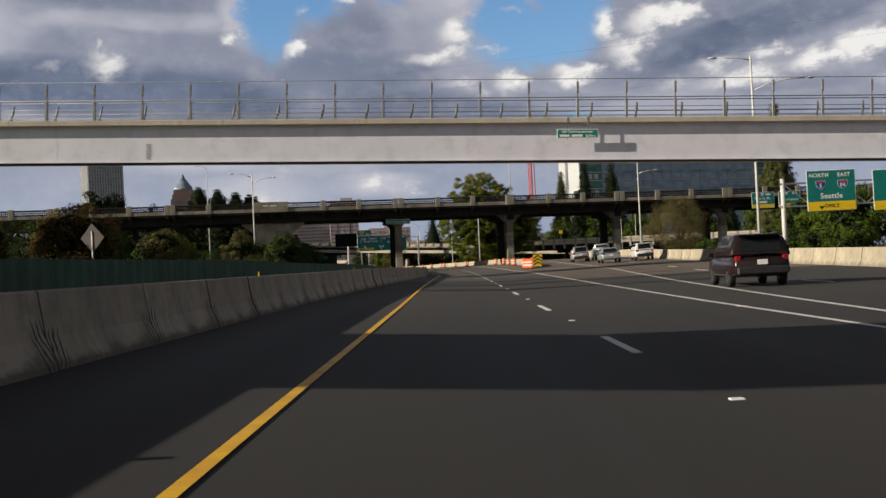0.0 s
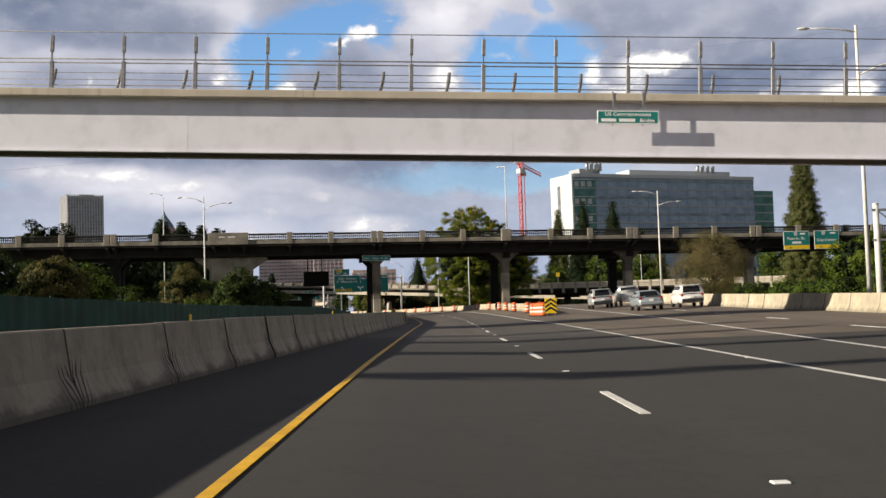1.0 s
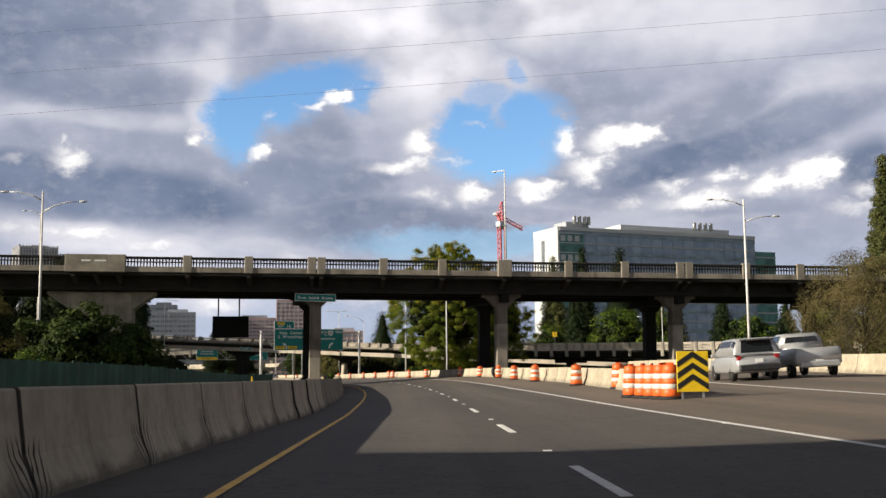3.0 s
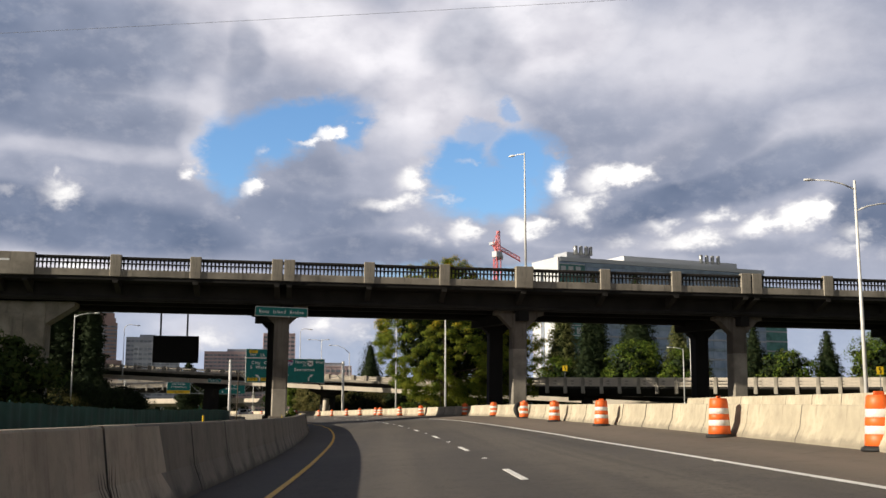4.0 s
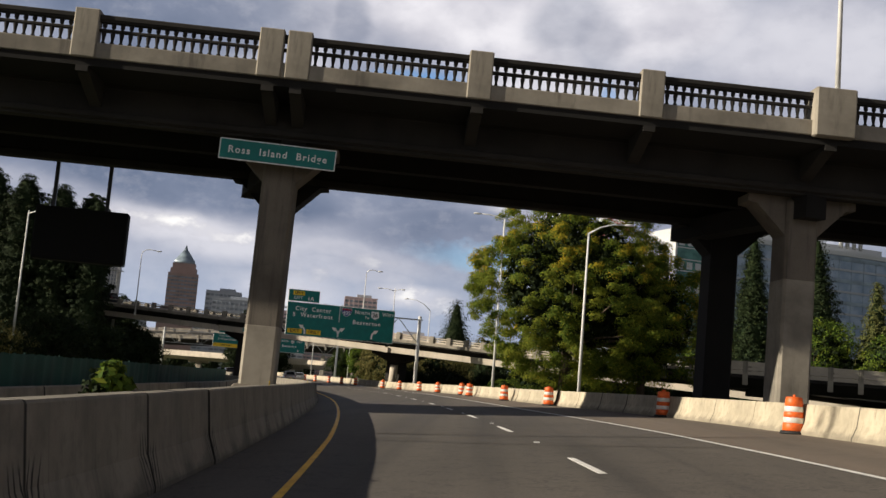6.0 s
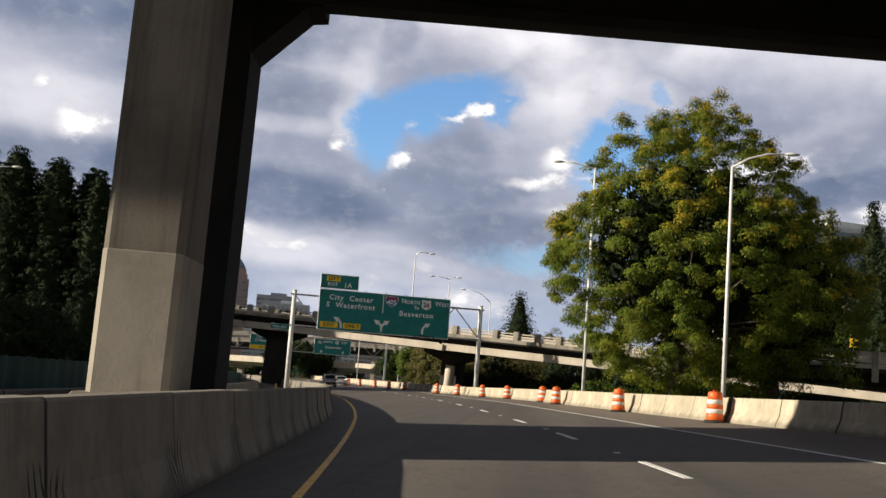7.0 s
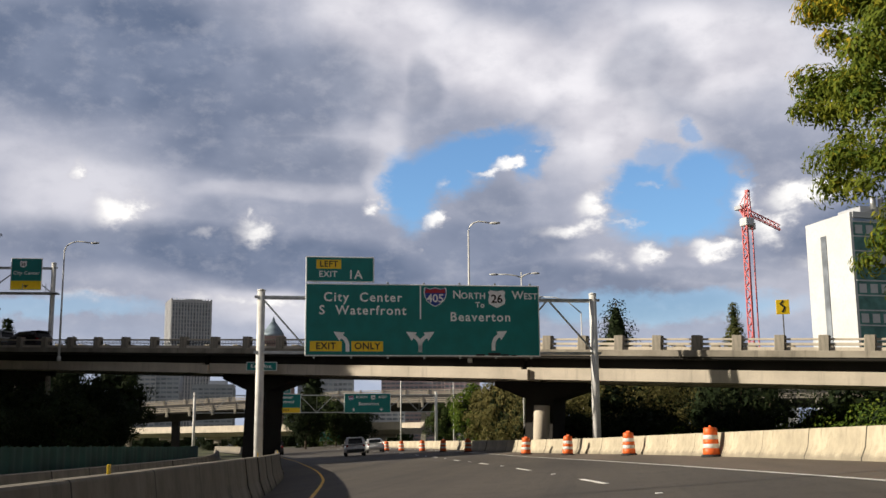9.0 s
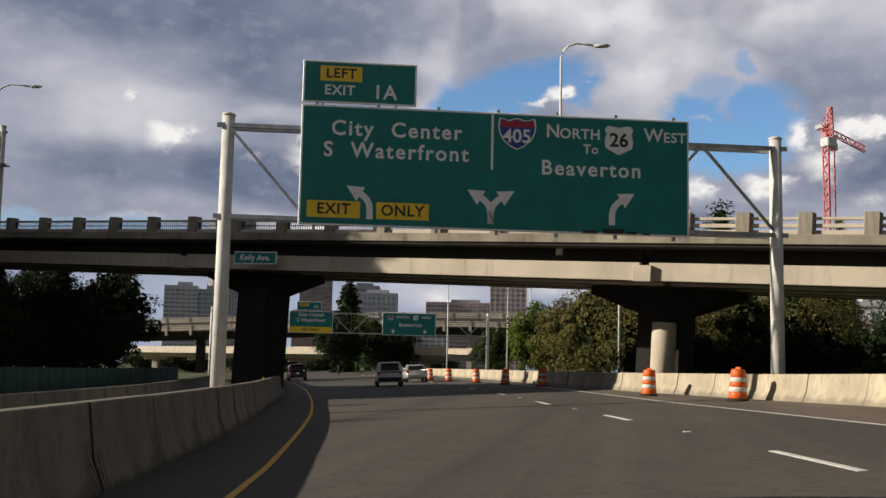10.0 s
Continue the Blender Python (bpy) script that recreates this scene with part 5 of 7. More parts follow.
def small_signs():
    # exit-side gantry near the footbridge
    m = pose(36.8, 96.9, 0, 0, 0, 0)
    gantry("sign_gantry", m, -4.6, 22, 7.6, (5.0, 7.2), "galvanised steel sign gantry beside the exit lanes")
    g = thing("guide_sign", m @ Matrix.Translation((0, .2, 6.38)), "green overhead guide sign with two route shields and a yellow strip", "road sign")
    panel(g, 0, 0, 4.7, 3.95)
    text_part(g, "NORTH", -1.15, 1.45, .52)
    text_part(g, "EAST", 1.25, 1.45, .52)
    shield(g, -1.0, .55, .9, .85, "5", "interstate")
    shield(g, 1.1, .55, .95, .85, "84", "interstate")
    text_part(g, "Seattle", 0, -.55, .72)
    plate(g, 0, -1.50, 4.55, .86, "sign_yellow", "ONLY", .50)
    s = ribbon([(-1.0, -1.2), (-1.0, -1.6)], .16)
    s.add([(-1.3, -.05, -1.5), (-.7, -.05, -1.5), (-1.0, -.05, -1.82)], [(0, 1, 2)])
    part("arrow", s, "sign_black", g)
    g = thing("guide_sign", m @ Matrix.Translation((6.6, .2, 6.2)), "green overhead guide sign with a yellow strip", "road sign")
    panel(g, 0, 0, 5.2, 3.9)
    plate(g, 0, -1.50, 5.05, .86, "sign_yellow", "", 0)
    # pair of signs hung on the old bridge
    m = pose(57.5, 185.6, 0, 0, 0, 5)
    for x, lines, w in ((-1.65, ("Ross Is. Br.", ""), 4.15), (3.2, ("City Center",), 4.0)):
        g = thing("guide_sign", m @ Matrix.Translation((x, .2, 9.74)), "green guide sign with a yellow strip hung on the old bridge", "road sign")
        panel(g, 0, 0, w, 2.85)
        shield(g, -.1 if len(lines) > 1 else -.5, 1.0, .55, .55, "26", "us")
        p = Mesh()
        p.box((1.0, -.034, 1.0), (.9, .012, .24))
        part("text_bar", p, "sign_white", g)
        text_part(g, lines[0], 0, .30 if len(lines) > 1 else -.05, .60)
        if len(lines) > 1:
            p = Mesh()
            p.box((0, -.034, -.35), (1.5, .012, .34))
            part("text_bar", p, "sign_white", g)
        plate(g, 0, -1.05, w - .1, .58, "sign_yellow", "", 0)
        s = ribbon([(-1.0, -.9), (-1.0, -1.1)], .12)
        s.add([(-1.2, -.045, -1.05), (-.8, -.045, -1.05), (-1.0, -.045, -1.28)], [(0, 1, 2)])
        part("arrow", s, "sign_black", g)
        for bx in (-1.3, 1.3):
            s = Mesh()
            s.box((bx, .55, .9), (.12, 1.0, .12))
            s.box((bx, .08, 0), (.10, .10, 2.8))
            part("bracket", s, "dark_metal", g)
    # gantry on the far street bridge approach
    m = pose(-60.3, 303.6, 0, 0, 0, 14)
    gantry("sign_gantry", m, -10, 4.3, 16.9, (14.2, 16.5), "steel sign gantry seen over the street bridge")
    for x, t in ((2.0, "City Center"), (-1.7, "")):
        g = thing("guide_sign", m @ Matrix.Translation((x, .2, 15.9)), "green guide sign with a yellow strip on a tall gantry", "road sign")
        panel(g, 0, 0, 2.7, 2.9)
        shield(g, -.3, .9, .6, .6, "26", "us")
        if t:
            text_part(g, t, 0, .10, .43)
        plate(g, 0, -.98, 2.6, .75, "sign_yellow", "", 0)
        s = ribbon([(0, -.8), (0, -1.05)], .12)
        s.add([(-.22, -.05, -.98), (.22, -.05, -.98), (0, -.05, -1.25)], [(0, 1, 2)])
        part("arrow", s, "sign_black", g)
    w = thing("gantry_walkway", m, "steel maintenance walkway along the tall gantry", "walkway")
    s = Mesh()
    s.box((-2.6, -.35, 14.1), (15.2, 1.1, .10))
    part("grating", s, "steel", w)
    for k in range(8):
        s = Mesh()
        s.beam((-10 + 2 * k, -.85, 14.1), (-10 + 2 * k, -.85, 14.9), .05)
        part("rail_post", s, "steel", w)
    # signs far ahead beyond the street bridge
    m = pose(-44.5, 384.5, 0, 0, 0, 14)
    gantry("sign_gantry", m, -26, 12, 8.6, (5.5, 8.2), "steel sign gantry far ahead over the lanes")
    g = thing("guide_sign", m @ Matrix.Translation((1.0, .2, 6.9)), "green overhead guide sign far ahead over the lanes", "road sign")
    panel(g, 0, 0, 7.4, 3.1)
    shield(g, -2.6, .8, .8, .75, "405", "interstate")
    text_part(g, "Beaverton", .2, -.1, .72)
    text_part(g, "NORTH", -.9, .95, .5)
    shield(g, .9, .9, .7, .7, "26", "us")
    text_part(g, "WEST", 2.4, .95, .5)
    for x in (-2.2, 2.2):
        s = ribbon([(x, -.7), (x, -1.0)], .16)
        s.add([(x - .28, -.036, -.9), (x + .28, -.036, -.9), (x, -.036, -1.3)], [(0, 1, 2)])
        part("arrow", s, "sign_white", g)
    g = thing("guide_sign", m @ Matrix.Translation((-12.5, .2, 6.9)), "green exit guide sign with a yellow arrow strip far ahead", "road sign")
    panel(g, 0, 0, 6.0, 3.0)
    text_part(g, "City Center", 0, 1.0, .66)
    text_part(g, "S Waterfront", 0, .25, .66)
    plate(g, 0, -1.05, 5.8, .8, "sign_yellow", "EXIT ONLY", .45)
    e = thing("exit_number_sign", m @ Matrix.Translation((-12.8, .2, 9.1)), "green exit number board far ahead", "road sign")
    panel(e, 0, 0, 3.4, 1.2)
    plate(e, -.7, .2, 1.2, .42, "sign_yellow", "LEFT", .38)
    text_part(e, "1A", .9, -.1, .6)
    # small roadside boards
    g = thing("guide_sign", pose(-56.4, 414, 2.2, 0, 0, 14), "small green exit board on posts beside the lanes", "road sign")
    panel(g, 0, 0, 4.0, 2.4)
    text_part(g, "EXIT", -.5, .45, .7)
    text_part(g, "1A", .6, -.5, .8)
    s = Mesh()
    for x in (-1.2, 1.2):
        s.box((x, .1, -1.6), (.14, .14, 4.6))
    part("post", s, "steel", g)
    for x, y, z in ((3.6, 286.4, 8.9), (58.3, 222.9, 5.4), (29.4, 282, 7.9)):
        g = thing("curve_warning_sign", pose(x, y, z, 0, 0, 0), "yellow curve warning sign on a post", "road sign")
        p = Mesh()
        p.box((0, 0, .4), (.85, .03, .95), ch=.02)
        part("panel", p, "sign_yellow", g)
        p = ribbon([(-.05, .05), (.12, .35), (-.15, .62), (.05, .8)], .13)
        part("arrow", p, "sign_black", g)
        p = Mesh()
        p.box((0, .05, -1.6), (.08, .06, 4.4))
        part("post", p, "steel", g)
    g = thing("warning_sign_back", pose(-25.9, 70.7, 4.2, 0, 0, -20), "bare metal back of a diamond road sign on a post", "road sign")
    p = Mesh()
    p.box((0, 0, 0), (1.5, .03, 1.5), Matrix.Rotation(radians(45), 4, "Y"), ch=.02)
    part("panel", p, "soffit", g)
    p = Mesh()
    p.box((0, -.06, -1.9), (.10, .08, 4.8))
    part("post", p, "steel", g)
    # dark message board under the bridge
    v = thing("message_board", pose(-19.35, 191.6, 6.4, 0, 0, 12), "switched-off black message board hung under the bridge", "message board")
    p = Mesh()
    p.box((0, 0, 0), (3.95, .9, 2.35), ch=.05)
    part("cabinet", p, "matte_black", v)
    p = Mesh()
    p.box((0, -.46, 0), (3.6, .03, 2.0))
    part("display", p, "matte_black", v)
    p = Mesh()
    for x in (-1.35, .95):
        p.box((x, .1, 2.3), (.16, .16, 2.8))
    part("hanger", p, "dark_metal", v)


def cobra(m, x, z, reach, rise=.5):
    """A curved arm with a lamp head, in the x-z plane."""
    s = 1 if reach > 0 else -1
    a = Mesh()
    a.tube([(x, 0, z), (x + reach * .3, 0, z + rise * .6), (x + reach * .65, 0, z + rise * .95), (x + reach, 0, z + rise)], [.06, .05, .045, .04], 8)
    h = Mesh()
    h.turned([(.02, 0), (.13, .10), (.17, .35), (.14, .62), (.03, .74)], 10)
    hm = Matrix.Translation((x + reach - s * .1, 0, z + rise)) @ Matrix.Rotation(radians(90 * s), 4, "Y") @ Matrix.Diagonal((.55, 1, 1, 1))
    h.v = [tuple(hm @ Vector(p)) for p in h.v]
    return a, h


def lamp_post(x, y, foot, top, arms, yaw=0, r=.11, hook=False, label="pale metal street lamp with a curved arm"):
    t = thing("street_lamp", pose(x, y, foot, 0, 0, yaw), label, "street lamp", "street lamps")
    hgt = top - foot
    p = Mesh()
    p.tube([(0, 0, -.3), (0, 0, hgt)], [r, r * .55], 12)
    p.turned([(r * 1.7, -.3), (r * 1.7, .05), (r, .12)], 12)
    part("pole", p, "pole", t)
    for z, reach, rise in arms:
        if hook:
            a = Mesh()
            pts = [(0, 0, hgt - .05)] + [(reach * .5 * (1 - math.cos(q)), 0, hgt + rise * math.sin(q)) for q in (.5, 1.0, 1.5, 2.0)] + [(reach, 0, hgt + rise * .75)]
            a.tube(pts, .05, 8)
            _, h = cobra(None, 0, hgt + rise * .75, reach, 0)
        else:
            a, h = cobra(None, 0, z - foot, reach, rise)
        part("arm", a, "pole", t)
        part("lamp_head", h, "pole", t)
    return t


def lamps():
    lamp_post(10.83, 182.72, 12.7, 22.45, [(22.3, -1.2, .1)], -50, .10, label="tall thin street lamp on the bridge parapet")
    lamp_post(29.6, 161.6, .5, 15.7, [(15.1, -2.7, .6), (13.7, 2.5, .5)], 0, .14, label="tall double-armed street lamp by the exit ramp")
    lamp_post(-31.0, 163.2, 0, 17.0, [(16.2, -3.0, .8), (15.2, 3.2, .9)], 0, .14, label="tall double-armed street lamp beyond the green screen")
    lamp_post(25.6, 82.7, -.4, 17.2, [(16.8, -2.9, .3), (14.2, 4.6, .9)], 0, .15, label="tall double-armed street lamp beside the exit lanes")
    lamp_post(5.9, 221.2, .4, 12.75, [(12.7, 2.6, .8)], 0, .12, label="street lamp behind the shoulder barrier in front of a tree")
    lamp_post(.14, 240.2, .4, 16.3, [(16.2, -2.2, .4)], 0, .12, label="street lamp half hidden in a tree")
    lamp_post(-16.6, 284.2, 6.2, 14.6, [(14.6, 1.5, .6)], 0, .09, True, "hooked street lamp on the street bridge")
    lamp_post(-49.2, 293, 7.5, 15.8, [(15.8, 2.2, .7)], 0, .09, True, "hooked street lamp on the street bridge")
    lamp_post(-14.2, 303, .0, 14.6, [(14.2, -2.0, .3), (14.2, .9, .3)], 0, .09, label="thin street lamp behind the street bridge")
    lamp_post(-9.4, 315.8, 0, 12.6, [(12.6, -3.6, 1.6)], 0, .09, label="thin street lamp behind the street bridge")
    lamp_post(-24.9, 363.6, -.3, 13.0, [(12.8, -2.0, .5)], 0, .11)
    lamp_post(-36.0, 372, -.3, 14.0, [(13.8, -2.0, .5)], 0, .11)
    lamp_post(-31.0, 395, -.3, 13.0, [(12.8, -2.0, .5)], 0, .11)
    lamp_post(-42, 238, 0, 13.5, [(13.2, 2.6, .5)], 0, .11)
    lamp_post(46, 262, 3, 12.2, [(12.2, 1.5, .7)], 0, .09, True, "hooked street lamp on the riverside ramp")
    lamp_post(39, 240, 2, 9.4, [(9.2, -1.6, .3)], 0, .08, label="thin street lamp on the riverside ramp")
    lamp_post(84, 200, 8, 27, [(26.5, 2.0, .5)], 0, .12)
    lamp_post(-52, 225, -.8, 24.5, [(24.2, -2.0, .6)], 0, .12)
    s = Mesh()
    s.tube([(0, 0, -.6), (.08, 0, 3.0)], [.034, .026], 8)
    s.beam((-.05, 0, 3.0), (.28, 0, 3.02), .04)
    solid("marker_pole", s, "bark", "thin weathered marker pole with a short bar behind the median", "pole", pose(-8.3, 153.2, 0))
    for z0 in (24.0, 27.35, 30.6):
        s = Mesh()
        s.tube([(-110 + 220 * i / 24, 155.0, z0 + .0735 * (-110 + 220 * i / 24) - 1.1 * (1 - ((i - 12) / 12) ** 2) + 1.1) for i in range(25)], .010, 5)
        solid("overhead_wire", s, "steel", "thin overhead power cable across the freeway", "cable", group="overhead wires")
    for x, top in ((-110, 23.4), (110, 39.6)):
        t = thing("utility_pole", pose(x, 155, -1.4), "tall weathered wooden pole carrying power cables", "utility pole", "utility poles")
        s = Mesh()
        s.tube([(0, 0, -.3), (0, 0, top + 1.4)], [.26, .16], 10)
        part("pole", s, "bark", t)
        for z in (24.0, 27.35, 30.6):
            s = Mesh()
            s.box((0, 0, z + .0735 * x + 2.35), (.14, 2.0, .16))
            part("cross_arm", s, "bark", t)


# ---- trees ----


def leaf_mesh(name, centres, spread, per, size, rng, droop=0.0, squash=1.0, inner=None, narrow=.32, frond=0.0):
    """Many small folded leaves on the outsides of clumps; they face away from their clump."""
    c = np.asarray(centres, float)
    mid = c.mean(axis=0) if inner is None else np.asarray(inner, float)
    out = c - mid
    out /= np.linalg.norm(out, axis=1)[:, None] + 1e-6
    sp = spread * (0.7 + 0.6 * rng.random(len(c)))
    c, out, sp = np.repeat(c, per, axis=0), np.repeat(out, per, axis=0), np.repeat(sp, per)
    n = len(c)
    d = rng.normal(size=(n, 3)) + out * .55 + np.array([0, 0, .25])
    d /= np.linalg.norm(d, axis=1)[:, None]
    r = sp * rng.random(n) ** (0.28 + .35 * frond)
    p = c + d * r[:, None] * np.array([1, 1, squash])
    p[:, 2] -= droop * r * .4
    nn = d + rng.normal(size=(n, 3)) * .45 + out * .3
    nn = nn * (1 - frond) + frond * (np.array([0, 0, .35]) + d * .9 + out * .3 + rng.normal(size=(n, 3)) * .45)
    nn /= np.linalg.norm(nn, axis=1)[:, None]
    u = np.cross(nn, rng.normal(size=(n, 3)))
    u = u * (1 - frond) + frond * (d * 1.1 + out * .3 + rng.normal(size=(n, 3)) * .5)
    u[:, 2] -= droop
    u -= nn * (u * nn).sum(axis=1)[:, None]
    u /= np.linalg.norm(u, axis=1)[:, None] + 1e-6
    w = np.cross(nn, u)
    s = size * (0.6 + 0.8 * rng.random(n))[:, None]
    v = np.empty((n, 4, 3))
    v[:, 0] = p - u * s * .5
    v[:, 1] = p + w * s * narrow + nn * s * .06
    v[:, 2] = p + u * s * .55
    v[:, 3] = p - w * s * narrow + nn * s * .06
    me = bpy.data.meshes.new(name)
    me.vertices.add(n * 4)
    me.vertices.foreach_set("co", v.ravel())
    me.loops.add(n * 4)
    me.loops.foreach_set("vertex_index", np.arange(n * 4))
    me.polygons.add(n)
    me.polygons.foreach_set("loop_start", np.arange(n) * 4)
    me.update(calc_edges=True)
    return me


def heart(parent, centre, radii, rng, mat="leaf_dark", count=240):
    """Dark filler leaves inside a crown; their colour stands in for shade."""
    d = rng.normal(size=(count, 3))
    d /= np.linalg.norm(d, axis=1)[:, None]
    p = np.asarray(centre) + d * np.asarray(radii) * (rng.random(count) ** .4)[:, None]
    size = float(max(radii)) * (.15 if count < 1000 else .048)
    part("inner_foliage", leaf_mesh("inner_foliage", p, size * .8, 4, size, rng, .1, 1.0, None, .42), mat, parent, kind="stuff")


def limbs(me, base, tips, r0, rng, mid=.45):
    for t in tips:
        a, b = Vector(base), Vector(t)
        m = a.lerp(b, mid) + Vector((rng.normal() * .3, rng.normal() * .3, .5))
        me.tube([a, m, b], [r0, r0 * .6, r0 * .15], 6)


def broad_tree(name, x, y, z, height, radius, mat, label, seed, clumps=90, per=60, leaf=.30, low=.18, lobes=7, trunk_r=.3, clump=.24, frond=0.0, spur=0.0, dense=True, tips=0):
    """A broad crown of uneven lobes on a forked trunk."""
    rng = np.random.default_rng(seed)
    t = thing(name, pose(x, y, z), label, "tree")
    centre = np.array([0, 0, height * (.5 + low * .4)])
    rad = np.array([radius, radius, height * (.5 - low * .4)])
    lobe = rng.normal(size=(lobes, 3))
    lobe /= np.linalg.norm(lobe, axis=1)[:, None]
    cs = []
    while len(cs) < clumps:
        d = rng.normal(size=3)
        d /= np.linalg.norm(d)
        bump = 0.72 + 0.34 * max(0.0, float((lobe @ d).max())) ** 4 - .10 * rng.random()
        k = bump * (.35 + .5 * rng.random() if rng.random() < .18 else 0.84 + .16 * rng.random())
        taper = 1.0 - .22 * max(0.0, d[2])
        if rng.random() < spur:
            k *= 1.03 + .14 * rng.random()
        p = centre + d * rad * k * np.array([taper, taper, 1])
        if p[2] > height * low * .5:
            cs.append(p)
    cs = np.array(cs)
    trunk = Mesh()
    fork = height * (.22 + low * .3)
    trunk.tube([(0, 0, -.4), (.05, 0, fork * .5), (0, .1, fork), (.2, -.1, height * .6)], [trunk_r * 1.25, trunk_r, trunk_r * .8, trunk_r * .25], 10)
    part("trunk", trunk, "bark", t)
    br = Mesh()
    limbs(br, (0, .1, fork), [tuple(c * .93) for c in cs[:: max(1, len(cs) // 26)]], trunk_r * .42, rng)
    part("branching", br, "bark", t)
    crown = leaf_mesh("crown", cs, radius * clump, per, leaf, rng, .25 + .35 * frond, .8 - .25 * frond, centre * np.array([1, 1, .8]), .24 - .09 * frond, frond)
    part("crown", crown, mat, t, kind="stuff")
    if tips:
        far_out = np.linalg.norm((cs - centre) / rad, axis=1) + .25 * (cs[:, 2] > centre[2]) + .25 * rng.random(len(cs))
        top = cs[np.argsort(-far_out)[:tips]]
        top = top + (top - centre) * .03
        part("yellowing_spray", leaf_mesh("yellowing_spray", top, radius * clump * .8, per // 3, leaf, rng, .3, .7, centre, .18, frond), "leaf_tip", t, "yellowing leaves at the branch tips", kind="stuff")
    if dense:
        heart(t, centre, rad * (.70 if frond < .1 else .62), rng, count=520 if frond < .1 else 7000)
    return t


def conifer(name, x, y, z, height, radius, mat, label, seed, per=46, leaf=.34, taper=1.0):
    """A pointed evergreen with drooping tiers."""
    rng = np.random.default_rng(seed)
    t = thing(name, pose(x, y, z), label, "tree")
    trunk = Mesh()
    trunk.tube([(0, 0, -.4), (0, 0, height * .97)], [radius * .10 + .08, .03], 8)
    part("trunk", trunk, "bark", t)
    cs, br = [], Mesh()
    tiers = int(height * 1.5)
    for i in range(tiers):
        h = height * (.07 + .92 * i / tiers)
        r = radius * (1 - (h / height) ** taper) * (.80 + .35 * rng.random()) + .12
        n = max(3, int(r * 4.2))
        off = rng.random() * 6.3
        for k in range(n):
            a = off + 6.283 * k / n + rng.normal() * .2
            rr = r * (.75 + .35 * rng.random())
            tip = np.array([rr * math.cos(a), rr * math.sin(a), h - rr * .25])
            for f in ((.55, .95) if r > .9 else (.8,)):
                cs.append(tip * np.array([f, f, 1]) + np.array([0, 0, (1 - f) * rr * .3]))
            if i % 3 == 0:
                br.tube([(0, 0, h), tuple(tip)], [.04, .012], 4)
    part("branching", br, "bark", t)
    crown = leaf_mesh("crown", np.array(cs), max(.55, radius * .2), max(20, int(per * .7)), leaf * .9, rng, .5, .7, (0, 0, height * .35), .2, .4)
    part("crown", crown, mat, t, kind="stuff")
    # dark solid added inside the crown, with inner shade as its colour
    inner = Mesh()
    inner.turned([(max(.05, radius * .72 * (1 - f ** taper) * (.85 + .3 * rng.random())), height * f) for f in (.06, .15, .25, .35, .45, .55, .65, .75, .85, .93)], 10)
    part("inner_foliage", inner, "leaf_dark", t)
    return t


def shrub(x, y, z, w, h, mat, seed, label, name="shrub"):
    rng = np.random.default_rng(seed)
    t = thing(name, pose(x, y, z), label, "shrub")
    cs = []
    for _ in range(int(14 + w * h * 1.6)):
        d = rng.normal(size=3)
        d /= np.linalg.norm(d)
        k = .55 + .45 * rng.random()
        cs.append([d[0] * w * .5 * k, d[1] * w * .5 * k, h * (.48 + .46 * d[2] * k)])
    st = Mesh()
    limbs(st, (0, 0, -.2), [tuple(c) for c in cs[::4]], .06, rng)
    part("stem", st, "bark", t)
    part("crown", leaf_mesh("crown", np.array(cs), max(min(.45, w * .28), w * .15), 110, .125 + .008 * h, rng, .1, .8, None, .25, .3), mat, t, kind="stuff")
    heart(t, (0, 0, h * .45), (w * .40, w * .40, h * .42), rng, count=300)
    return t


